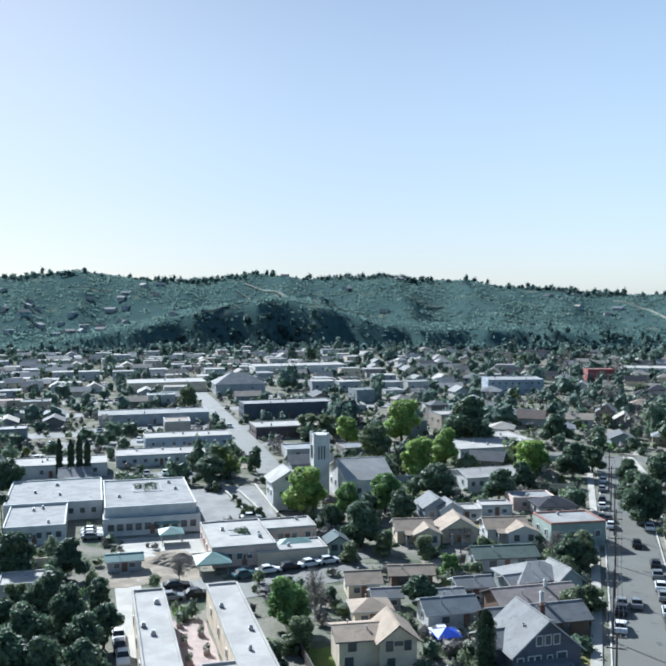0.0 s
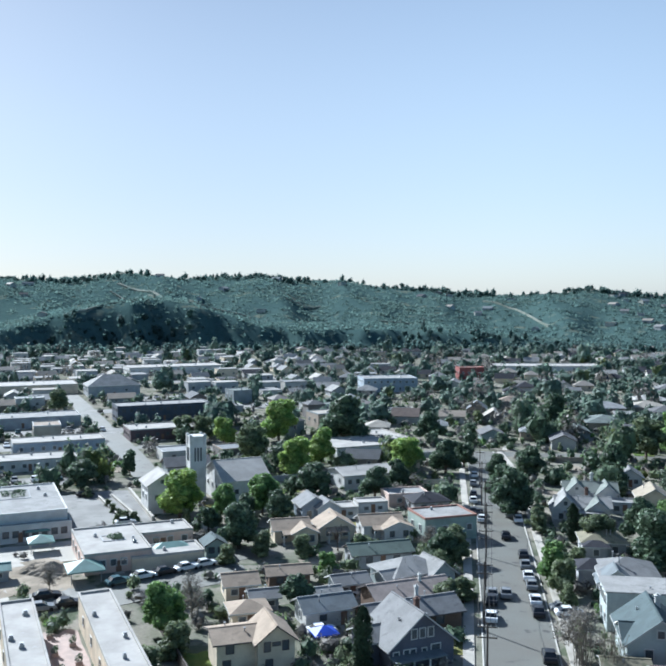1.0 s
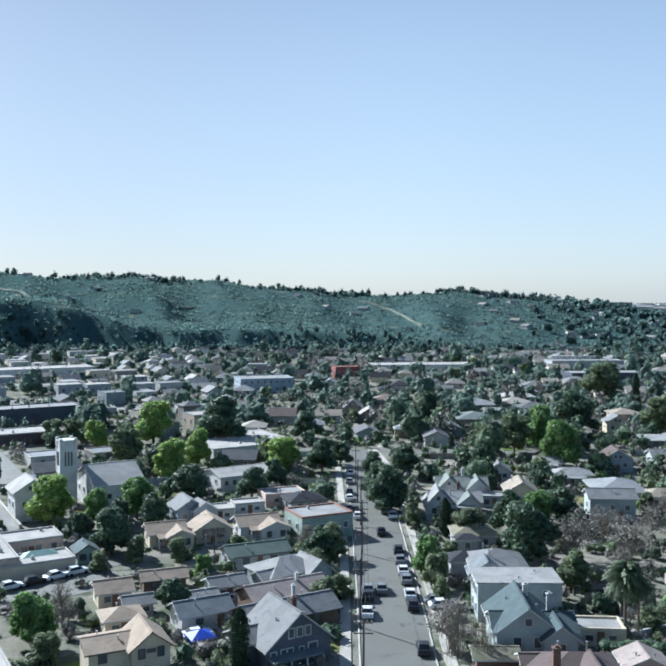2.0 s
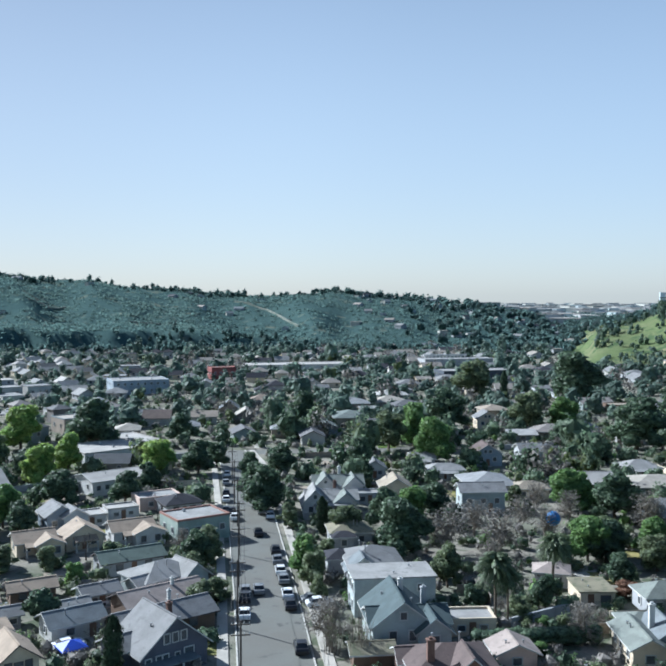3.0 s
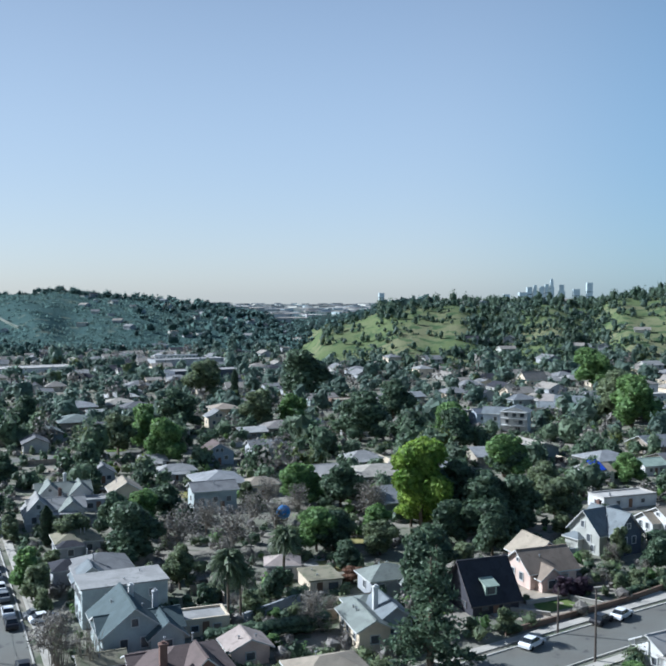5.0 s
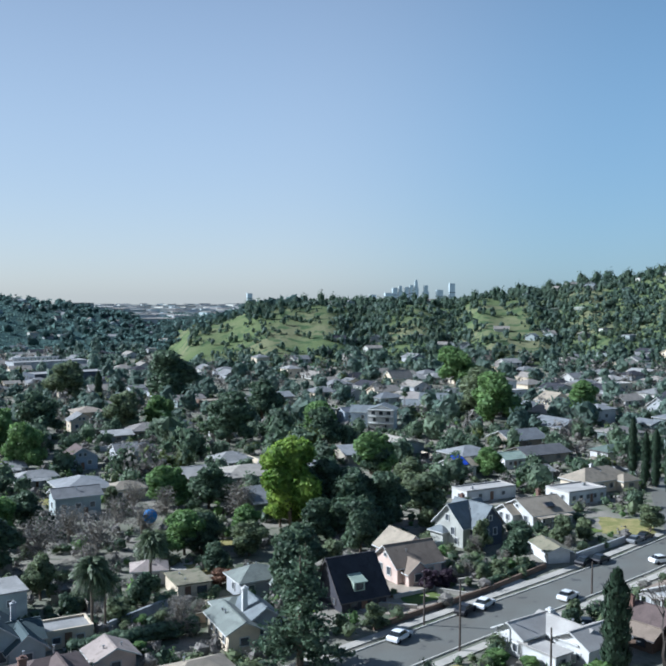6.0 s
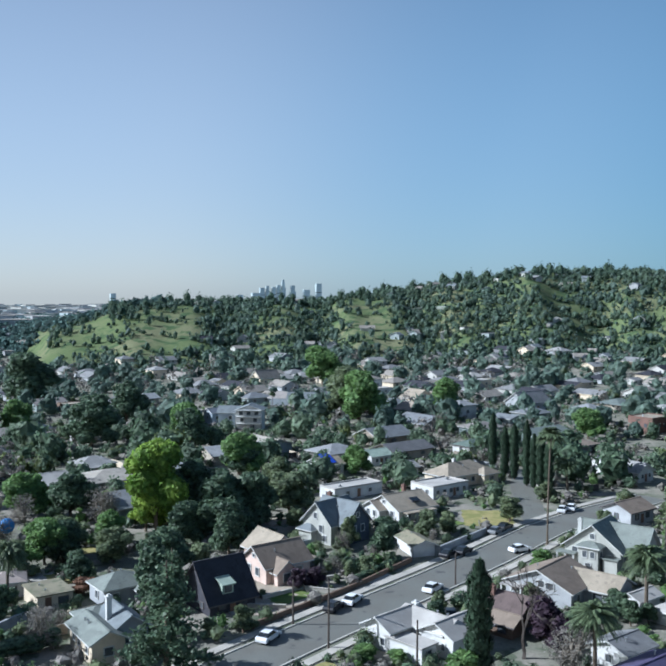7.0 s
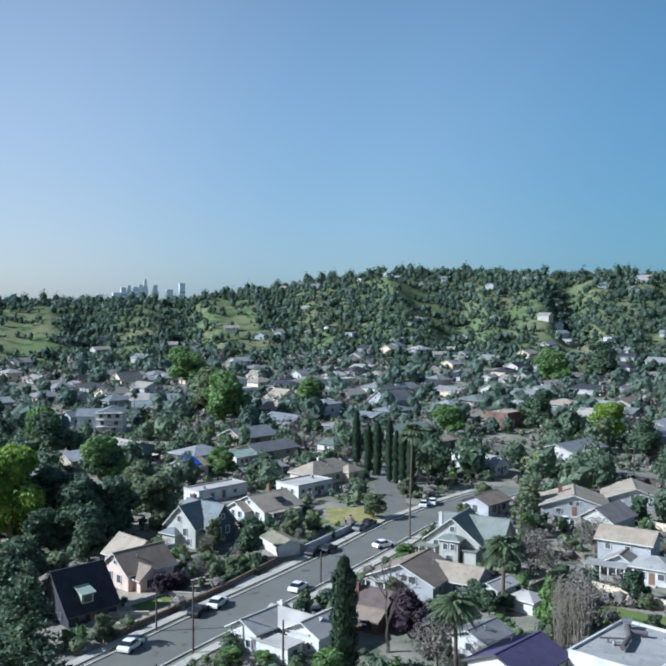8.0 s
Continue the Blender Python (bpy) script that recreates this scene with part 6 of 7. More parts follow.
villa(266.0, 206.4, 62, "white three-storey house with banded balconies on posts", "white_wall", "slate_roof",
      [(0, 0, 9.6, 8.0, 7.6, "gable_y", 1.6), (-8.2, 3.0, 7.6, 7.6, 6.2, "gable", 2.0, "blue_wall")],
      [(0, "f", -0.6, 6.3, 1.4, 1.3), (0, "f", 0.0, 6.3, 1.4, 1.3), (0, "f", 0.6, 6.3, 1.4, 1.3), (0, "f", -0.5, 3.8, 1.4, 1.3), (0, "f", 0.5, 3.8, 1.4, 1.3), (0, "f", 0.3, 1.3, 1.4, 1.3), (1, "f", 0.2, 4.2, 1.2, 1.4), (1, "f", -0.5, 1.6, 1.2, 1.4)],
      (), [(0, -5.0, 9.6, 2.0, 2.5, "white_trim", 4), (0, -5.0, 9.6, 2.0, 5.0, "white_trim", 4), (0, -5.0, 9.6, 2.0, 7.4, "white_trim", 4)])
villa(322.0, 221.0, 62, "white house with a grey gabled roof above a terrace", "white_wall", "slate_roof",
      [(0, 2.0, 13.0, 8.4, 5.2, "gable", 2.4), (-9.0, 0, 8.6, 7.0, 3.0, "gable", 1.8), (5.6, -4.4, 7.0, 4.6, 2.8, "hip", 1.2)],
      [(0, "f", -0.3, 3.8, 2.2, 1.2), (0, "f", 0.4, 3.8, 2.2, 1.2), (1, "f", 0, 1.5, 2.0, 1.2)], (), [(-7.5, -5.4, 12.0, 3.0, 2.6, "grey_roof", 5)])
villa(82.0, 189.6, 18, "white bungalow with pale cross-gabled roofs and a broad porch", "white_wall", "pale_roof",
      [(0.5, 1.0, 11.4, 7.0, 3.2, "gable", 2.6), (-3.6, -1.6, 5.4, 7.4, 3.2, "gable_y", 2.9), (3.4, -1.8, 5.0, 6.0, 3.0, "gable_y", 2.0, None, "sage_roof")],
      [(1, "f", -0.35, 1.6, 1.0, 1.3), (1, "f", 0.35, 1.6, 1.0, 1.3), (1, "f", 0.0, 4.4, 0.8, 0.9), (2, "f", 0.0, 1.6, 1.3, 1.2), (1, "l", -0.4, 1.6, 1.0, 1.2), (1, "l", 0.4, 1.6, 1.0, 1.2)], [(1.5, 2.0, 6.6, 0.7, "brick")], [(0.3, -5.6, 8.6, 2.6, 2.6, "pale_roof", 5)])
villa(90.5, 204.0, 18, "grey-roofed house with two white front gables", "white_wall", "sage_roof",
      [(0, 0.6, 12.0, 7.0, 3.3, "gable", 2.6), (-3.4, -2.0, 5.0, 6.0, 3.3, "gable_y", 2.5), (3.6, -2.0, 4.6, 6.0, 3.2, "gable_y", 2.2)],
      [(1, "f", 0.0, 1.7, 1.3, 1.3), (1, "f", 0.0, 4.3, 0.7, 0.7), (2, "f", 0.0, 1.7, 1.3, 1.3), (0, "l", 0.0, 1.7, 1.0, 1.2)], [(0.6, 1.6, 6.9, 0.7, "white_trim")])
villa(75.4, 164.2, 16, "low house with a mossy yellow-green hipped roof", "grey_wall", "moss_roof",
      [(0, 0, 8.0, 7.6, 2.8, "hip", 2.5), (-1.8, -4.4, 4.2, 3.4, 2.6, "hip", 1.2, None, "dark_roof")], [(0, "f", 0.5, 1.5, 1.1, 1.1), (1, "f", 0.0, 1.4, 1.0, 1.1), (0, "l", 0.0, 1.5, 1.0, 1.1)])
villa(96.6, 126.2, 36, "small white garden house with a faded tan hipped roof", "white_wall", "rose_roof",
      [(0, 0, 5.6, 5.0, 2.6, "hip", 1.2)], [(0, "f", -0.4, 1.4, 0.8, 1.0), (0, "f", 0.45, 1.4, 0.8, 1.0), (0, "l", 0.0, 1.4, 0.8, 1.0)])
villa(97.4, 116.8, 22.6, "low garden shed with a flat moss-covered roof", "cream", "moss_roof",
      [(0, 0, 5.6, 7.2, 2.3, "flat", 0)], [(0, "f", -0.4, 1.05, 1.0, 2.0), (0, "f", 0.45, 1.3, 1.4, 0.9)], (), (), "dark_trim")
villa(70.4, 100.2, 18, "small house with a worn brown gabled roof below the hedge", "pink_wall", "rose_roof",
      [(0, 0, 5.4, 4.6, 2.5, "gable_y", 1.2)], [(0, "f", 0.0, 1.3, 1.2, 1.0)])
# trees
tree('rust', 103.0, 114.8, 3.0, 2.3)
tree('bright', 82.2, 109.0, 1.9, 1.5)
tree('bush', 79.6, 109.6, 1.6, 1.2)
tree('bush', 85.0, 108.6, 1.8, 1.3)
tree('grey', 88.6, 108.2, 3.6, 1.9)
tree('grey', 90.6, 106.0, 3.2, 1.7)
tree('olive', 73.6, 102.6, 2.4, 1.6)
tree('bright', 75.6, 101.0, 2.0, 1.5)
tree('dark', 139.2, 38.2, 4.4, 2.3)
tree('dark', 137.2, 35.4, 4.0, 2.1)
tree('dark', 139.6, 33.4, 3.2, 1.7)
tree('dark', 144.6, 29.0, 3.4, 1.8)
tree('bush', 138.6, 82.2, 3.0, 1.9)
tree('bush', 142.6, 82.6, 2.2, 1.5)
tree('grey', 135.4, 86.4, 3.2, 1.8)
tree('bush', 131.0, 83.4, 1.4, 1.0)
tree('bush', 128.4, 85.0, 1.2, 0.9)
tree('bush', 118.0, 89.4, 1.3, 1.0)
tree('bush', 126.6, 81.6, 1.0, 0.8)
tree('bush', 146.6, 81.0, 2.0, 1.3)
tree('olive', 150.0, 92.4, 6.4, 2.2)
tree('grey', 147.4, 92.4, 4.2, 1.8)
tree('dark', 160.4, 90.0, 4.4, 3.0)
tree('conifer', 97.4, 90.2, 13.0, 4.6)
tree('yellow', -6.8, 201.0, 11.4, 5.6)
tree('yellow', 32.2, 258.1, 11.5, 5.1)
tree('yellow', 52.9, 240.2, 11.0, 5.7)
tree('yellow', 23.5, 244.9, 10.8, 5.4)
tree('bright', 3.3, 196.9, 8.8, 3.7)
tree('bright', 11.8, 202.6, 9.6, 4.7)
tree('bright', -6.8, 132.0, 8.1, 3.5)
tree('bright', 20.5, 154.6, 5.0, 2.3)
tree('yellow', 23.4, 304.3, 14.4, 7.3)
tree('yellow', 4.4, 295.0, 10.0, 4.5)
tree('olive', 12.0, 261.5, 12.3, 6.0)
tree('olive', -2.7, 309.5, 8.6, 4.1)
tree('olive', -9.1, 311.5, 8.6, 4.1)
tree('olive', -64.0, 391.9, 10.1, 4.7)
tree('dark', 5.6, 175.9, 9.0, 4.5)
tree('dark', 40.1, 215.9, 8.0, 4.6)
tree('dark', 43.3, 292.4, 17.2, 9.3)
tree('dark', -22.0, 251.3, 7.5, 2.5)
tree('dark', 24.8, 219.2, 8.6, 4.9)
tree('dark', 68.3, 196.6, 11.3, 6.0)
tree('dark', 43.3, 160.8, 6.8, 3.7)
tree('dark', -33.0, 235.7, 8.2, 4.7)
tree('dark', -40.4, 116.4, 9.5, 4.0)
tree('dark', -38.3, 126.2, 9.0, 3.2)
tree('dark', -55.8, 154.8, 9.0, 4.6)
tree('dark', -47.2, 155.8, 7.6, 4.1)
tree('dark', -33.5, 117.5, 7.7, 3.1)
tree('dark', -35.2, 105.5, 9.6, 4.1)
tree('dark', -37.3, 140.7, 5.2, 2.5)
tree('dark', -29.9, 106.6, 8.4, 3.9)
tree('dark', -38.7, 105.5, 10.0, 4.6)
tree('dark', -81.4, 223.5, 9.1, 4.7)
tree('dark', -43.5, 134.6, 8.5, 4.0)
tree('dark', -32.6, 124.9, 6.6, 3.0)
tree('dark', 13.5, 138.5, 6.1, 3.0)
tree('bush', 20.0, 118.4, 3.2, 1.7)
tree('bush', 40.2, 153.2, 4.7, 2.7)
tree('bush', -4.9, 123.7, 5.1, 2.9)
tree('bush', -8.0, 116.4, 4.7, 2.7)
tree('bush', 37.1, 136.2, 5.1, 2.9)
tree('bush', 40.7, 139.6, 4.4, 2.5)
tree('bush', 44.9, 159.7, 3.9, 2.2)
tree('bush', 68.2, 179.4, 5.2, 3.0)
tree('bush', 45.6, 162.6, 6.6, 3.8)
tree('dark', 67.8, 193.0, 11.2, 5.9)
tree('dark', 79.9, 150.3, 11.5, 6.3)
tree('dark', 101.0, 175.6, 8.0, 4.5)
tree('dark', 86.8, 169.1, 9.2, 4.8)
tree('olive', 75.3, 165.4, 7.2, 3.6)
tree('olive', 78.8, 131.2, 7.7, 3.1)
tree('olive', 196.7, 271.2, 15.0, 8.0)
tree('olive', 231.9, 362.8, 19.6, 11.2)
tree('olive', 130.6, 254.3, 13.1, 6.9)
tree('grey', 49.9, 115.5, 7.8, 4.3)
tree('grey', 89.0, 148.1, 9.8, 5.4)
tree('grey', 97.7, 143.5, 9.8, 5.4)
tree('grey', 101.0, 157.8, 8.0, 4.6)
tree('grey', 137.4, 146.6, 8.9, 4.4)
tree('grey', 83.2, 101.6, 6.9, 3.3)
tree('bright', 142.6, 259.4, 14.7, 6.5)
tree('bright', 208.8, 266.6, 12.8, 6.6)
tree('bright', 132.8, 228.4, 14.5, 6.3)
tree('dark', 102.9, 218.0, 12.0, 4.0)
tree('dark', 126.8, 317.7, 13.5, 7.4)
tree('dark', 266.5, 332.4, 24.3, 13.9)
tree('dark', 205.1, 225.1, 17.5, 10.0)
tree('dark', 248.8, 252.2, 16.8, 9.6)
tree('dark', 171.0, 284.9, 15.9, 9.0)
tree('lime', 137.8, 131.7, 19.5, 7.6)
tree('lime', 137.6, 134.6, 8.8, 4.3)
tree('bright', 110.7, 133.7, 8.8, 5.0)
tree('bright', 124.4, 131.6, 7.5, 4.0)
tree('bright', 131.9, 165.7, 10.2, 5.8)
tree('dark', 142.8, 120.1, 13.3, 7.2)
tree('dark', 153.1, 123.0, 9.4, 5.0)
tree('dark', 136.9, 156.2, 10.5, 6.0)
tree('dark', 218.2, 193.8, 13.4, 7.3)
tree('dark', 195.3, 155.5, 11.9, 6.8)
tree('dark', 113.3, 131.8, 7.8, 4.3)
tree('dark', 106.2, 120.1, 5.8, 3.2)
tree('conifer', 87.2, 81.7, 15.0, 6.8)
# added to throw shade on the dark steep-roofed house
tree('dark', 105.4, 101.6, 11.0, 4.4)
tree('dark', 153.0, 118.0, 12.0, 5.6)
tree('dark', 147.0, 128.0, 14.5, 6.8)
tree('dark', 134.0, 121.0, 9.0, 4.6)
tree('bush', 103.3, 133.5, 6.6, 3.8)
tree('bush', 121.4, 105.5, 5.8, 3.3)
tree('bush', 92.7, 91.7, 3.9, 2.2)
tree('bush', 104.6, 82.9, 4.0, 2.3)
tree('bright', 104.6, 62.4, 2.4, 2.2)
tree('bright', 106.6, 58.4, 1.8, 1.6)
tree('bush', 210.1, 74.0, 4.7, 2.7)
tree('bush', 165.6, 83.3, 5.8, 3.3)
tree('bush', 170.5, 80.8, 4.7, 2.7)
tree('bush', 139.2, 51.7, 3.3, 1.9)
tree('bush', 135.0, 83.1, 2.8, 1.7)
tree('bush', 147.2, 93.1, 2.8, 1.6)
tree('bush', 139.4, 88.4, 2.2, 1.5)
tree('bright', 231.0, 207.0, 13.6, 7.8)
tree('bright', 194.9, 154.6, 12.0, 6.8)
tree('bright', 213.4, 129.1, 8.2, 4.7)
tree('bright', 350.4, 166.9, 14.7, 8.4)
tree('bright', 419.2, 274.1, 21.9, 12.5)
tree('bright', 513.4, 93.1, 19.8, 11.3)
tree('lime', 313.8, 39.2, 14.0, 7.2)
tree('bright', 309.7, 93.3, 11.0, 6.3)
tree('olive', 149.7, 27.2, 5.0, 2.4)
tree('bright', 304.5, 181.8, 20.3, 11.6)
tree('bright', 134.6, 25.4, 7.6, 2.6)
tree('olive', 315.3, 194.2, 21.2, 12.1)
tree('olive', 185.8, 73.5, 5.8, 3.3)
tree('olive', 166.0, 118.0, 9.8, 5.6)
tree('olive', 184.0, 134.4, 8.8, 5.0)
tree('dark', 159.0, 37.3, 7.0, 4.0)
tree('dark', 335.0, 66.0, 15.2, 8.2)
tree('dark', 254.7, 82.8, 11.2, 6.4)
tree('dark', 293.3, 26.0, 12.0, 6.0)
tree('dark', 550.0, 70.0, 23.1, 13.2)
tree('dark', 142.8, 129.3, 12.6, 6.4)
tree('dark', 149.5, 123.1, 12.6, 6.4)
tree('plum', 125.6, 44.8, 6.0, 3.4)
tree('plum', 121.2, 40.1, 5.1, 2.9)
tree('bare', 282.0, 139.4, 13.8, 7.9)
tree('bare', 167.7, 36.1, 8.4, 4.8)
tree('bare', 247.3, 119.5, 10.5, 6.0)
tree('grey', 134.4, 21.2, 9.5, 5.4)
tree('grey', 160.0, 33.0, 8.0, 4.6)
tree('grey', 114.8, 36.9, 7.4, 4.2)
tree('grey', 178.9, 25.4, 7.5, 4.0)
tree('bush', 140.4, 11.6, 2.6, 1.6)
tree('bush', 205.8, 53.8, 6.1, 3.5)
tree('bush', 208.0, 43.4, 7.4, 4.2)
tree('bush', 149.6, 13.4, 2.6, 1.7)
tree('bush', 199.3, 42.6, 6.0, 3.4)
tree('cypress', 239.9, 99.7, 16, 1.1)
tree('cypress', 230.9, 92.5, 14, 1.1)
tree('cypress', 230.8, 89.7, 15, 1.1)
tree('cypress', 224.2, 83.8, 17, 1.1)
tree('cypress', 222.4, 81.2, 14, 1.1)
tree('cypress', 218.1, 77.9, 15, 1.1)
tree('cypress', 216.5, 75.3, 13, 1.1)
tree('cypress', 104.3, 45.7, 16.5, 1.6)
tree('cypress', -74.7, 242.7, 11, 0.9)
tree('cypress', -71.0, 241.0, 11, 0.9)
tree('cypress', -68.7, 241.1, 12, 0.9)
tree('cypress', -66.6, 241.1, 11, 0.9)
tree('cypress', 224.9, 328.2, 17, 1.6)
tree('cypress', 72.4, 170.9, 8, 1.2)
tree('cypress', 19.8, 114.8, 9, 1.2)
tree('palm', 74.7, 110.7, 11, 3.5)
tree('palm', 76.5, 110.1, 9, 2.6)
tree('palm', 90.3, 117.7, 10.3, 3.2)
tree('palm', 142.6, 34.5, 10.2, 4.1)
tree('palm', 114.2, 34.1, 10, 3.9)
tree('bare', 117.0, 44.6, 14.5, 4.6)
tree('bright', 58.8, 147.0, 7.2, 3.0)
tree('olive', 58.0, 140.6, 6.4, 2.7)
tree('plum', 60.4, 150.6, 4.2, 2.0)
tree('olive', 56.0, 133.8, 4.6, 1.9)
tree('wand', 124.8, 22.6, 11.5, 2.4)
tree('wand', 127.8, 20.2, 10.5, 2.2)
tree('wand', 130.2, 23.0, 10.0, 2.2)
tree('wand', 49.6, 113.4, 7.0, 2.2)
tree('wand', 51.6, 108.4, 7.5, 2.2)
tree('plum', 124.9, 87.0, 3.6, 2.2)
tree('plum', 127.6, 85.6, 3.2, 1.9)
tree('palm', 220.7, 71.9, 8.5, 4.4)
tree('fan_palm', 173.0, 60.6, 23.5, 2.9)
tree('fan_palm', -64.1, 172.0, 12, 1.8)
tree('fan_palm', 285.7, 210.6, 12, 1.6)
roof_duct(4.3)
# cars
car(45.1, 138.9, 16.5, 'black')
car(46.2, 141.9, 16.5, 'grey')
car(42.7, 131.5, 16.5, 'white')
car(48.5, 141.6, 16.5, 'grey')
car(60.1, 175.9, 16.5, 'black')
car(59.4, 190.1, 16.5, 'white')
car(60.6, 195.8, 16.5, 'black')
car(59.0, 162.4, 16.5, 'black')
car(57.1, 156.2, 16.5, 'grey')
car(55.4, 149.9, 16.5, 'white')
car(54.2, 145.1, 16.5, 'grey')
car(52.1, 137.6, 16.5, 'white')
car(50.7, 132.6, 16.5, 'black')
car(45.9, 115.8, 16.5, 'black')
car(67.2, 188.7, 16.5, 'white')
car(67.6, 198.5, 16.5, 'black')
car(66.9, 193.4, 16.5, 'grey')
car(55.3, 131.3, 100, 'white')
car(55.3, 133.5, 100, 'grey')
car(59.6, 197.2, 16.5, 'black')
car(62.7, 207.5, 16.5, 'white')
car(64.7, 214.1, 16.5, 'black')
car(68.3, 226.2, 16.5, 'grey')
car(71.8, 236.8, 16.5, 'white')
car(54.1, 179.6, 16.5, 'black')
car(-15.8, 156.9, 61, 'teal')
car(-11.7, 159.4, 61, 'white')
car(-8.1, 161.4, 61, 'black')
car(-4.3, 163.3, 61, 'white')
car(-1.0, 165.1, 61, 'white')
car(16.2, 129.6, 80, 'white')
car(22.0, 145.4, 80, 'white')
car(-22.7, 146.6, 75, 'black')
car(-26.8, 151.0, 75, 'black')
car(-26.6, 145.1, 75, 'grey')
car(-50.8, 186.9, 80, 'white')
car(-50.1, 184.2, 80, 'white')
car(-49.4, 181.9, 80, 'grey')
car(-31.2, 128.0, 165, 'white')
car(-30.1, 124.1, 165, 'black')
car(-28.8, 120.4, 165, 'white')
car(-30.8, 227.5, 75, 'black')
car(-18.3, 198.1, 75, 'white')
car(-16.0, 242.8, 75, 'white')
car(135.7, 67.3, 92, 'white')
car(103.7, 77.6, 84, 'white')
car(119.2, 76.4, 84, 'black')
car(123.5, 75.6, 84, 'white')
car(155.3, 73.7, 93, 'black')
car(158.6, 72.1, 93, 'black')
car(165.6, 63.4, 120, 'white')
car(201.6, 66.9, 80, 'white')
car(204.5, 65.7, 80, 'white')
car(125.9, 59.6, 62, 'black')
car(179.9, 72.2, 95, 'black')
car(175.8, 72.5, 95, 'grey')
car(199.5, 34.4, 70, 'white')
pole(110.6, 78.2, 92, 6.8, 0)
pole(105.8, 68.8, 92, 10, 0)
pole(140.8, 65.6, 92, 5.4, 0)
pole(106.4, 55.3, 92, 6.5, 0)
tarpaulin(208.5, 135.2)
skylight(177.9, 92.6)
colonnade(342.2, 561.3)
earth_mound(-29.2, 166.0, 30)
dormer(110.1, 91.1)
# bare tracks on the far ridge and the hill
trail([(-117.0, 1100.0), (-92.0, 1058.0), (-52.0, 884.0)], 2.2, 'pale_track')
trail([(-114.0, 1159.0), (-90.0, 1122.0), (-66.0, 1081.0), (-40.0, 1000.0), (-13.0, 909.0), (39.0, 914.0)], 3.4, 'pale_track')
trail([(89.0, 1042.0), (131.0, 1064.0)], 2.4, 'pale_track')
trail([(88.0, 1094.0), (112.0, 1048.0)], 1.5, 'pale_track')
trail([(174.0, 914.0), (203.0, 899.0)], 1.5, 'pale_track')
trail([(-130.0, 832.0), (-114.0, 846.0), (-93.0, 877.0), (-67.0, 867.0)], 1.6, 'pale_track')
trail([(346.0, 1108.0), (364.0, 1035.0), (349.0, 891.0)], 1.6, 'pale_track')
trail([(636.0, 220.0), (669.0, 224.0), (670.0, 219.0)], 2.5, 'concrete')
trail([(705.0, 380.0), (719.0, 362.0), (699.0, 331.0)], 1.5, 'pale_track')
tree('dark', 5.9, 178.6, 8.5, 4.0)
tree('dark', -0.3, 189.0, 5.4, 2.7)
tree('dark', 14.6, 194.5, 7.4, 3.9)
tree('dark', 48.4, 227.2, 7.3, 3.8)
tree('bush', 9.9, 170.0, 5.1, 2.9)
tree('bush', 17.5, 168.6, 4.4, 2.5)
tree('bush', 28.4, 165.9, 4.9, 2.8)
tree('bush', 2.9, 165.7, 3.9, 2.2)
tree('grey', -2.8, 137.9, 7.5, 2.7)
tree('grey', -27.0, 155.1, 5.2, 1.8)
tree('dark', 65.4, 243.8, 9.7, 5.3)
tree('dark', 73.0, 250.5, 7.5, 4.0)
tree('dark', 75.2, 299.0, 10.0, 5.7)
tree('dark', 85.1, 231.8, 9.3, 4.9)
tree('dark', 76.6, 231.9, 7.1, 3.5)
tree('grey', 110.3, 146.2, 8.6, 4.1)
tree('grey', 112.5, 158.0, 7.3, 3.7)
tree('grey', 125.5, 157.8, 7.5, 4.0)
tree('grey', 90.1, 135.0, 6.4, 2.7)
tree('olive', 116.2, 134.4, 7.9, 4.4)
tree('olive', 118.3, 124.0, 6.6, 3.8)
TAKEN.append((120.4, 159.7, 8))
TAKEN.append((98.9, 324.2, 9))
TAKEN.append((110.0, 164.9, 8))
TAKEN.append((154.1, 129.2, 7))
TAKEN.append((-26.4, 153.8, 4))
TAKEN.append((-23.6, 147.6, 3.5))
TAKEN.append((-23.4, 142.5, 3))
TAKEN.append((-14.0, 160.4, 4))
TAKEN.append((-10.3, 161.6, 4))
TAKEN.append((-6.5, 162.9, 4))
TAKEN.append((-2.6, 165.6, 4))
TAKEN.append((-16.5, 154.3, 3))
patch('parking_bay', -25.4, 150.9, -15, 8, 9, 'asphalt', 'small asphalt parking bay behind the court', 'car park', 0.05)
wall_run(-20.5, 231.9, -12.6, 200.5, 0.9, 'concrete', 'low pale concrete wall beside the church', 0.5)
wall_run(-27.2, 224.8, -20.4, 204.8, 0.6, 'concrete', 'low pale kerb wall of a planting bed', 0.4)
wall_run(-24.1, 225.8, -17.6, 206.9, 0.6, 'concrete', 'low pale kerb wall of a planting bed', 0.4)
tree('bush', -24.0, 215.6, 1.9, 1.1)
tree('bush', -22.2, 209.8, 2.1, 1.2)
tree('bush', -20.4, 205.6, 1.9, 1.1)
tree('bush', -18.5, 200.4, 2.6, 1.5)
tree('bush', -16.6, 200.4, 2.3, 1.3)
tree('bush', -20.3, 199.6, 2.1, 1.2)
tree('bush', -30.0, 226.0, 2.6, 1.5)
roof_well(-18.5, 173.7, 3.5, -15, 4, 4)
roof_well(-43.4, 206.5, 5.3, -15, 6.4, 9)
TAKEN.append((341.9, 80.1, 8))
TAKEN.append((311.0, 73.0, 7))
TAKEN.append((286.3, 64.6, 6))
TAKEN.append((120.8, 112.5, 9))
TAKEN.append((193.5, 161.3, 8))
TAKEN.append((187.1, 149.2, 6))
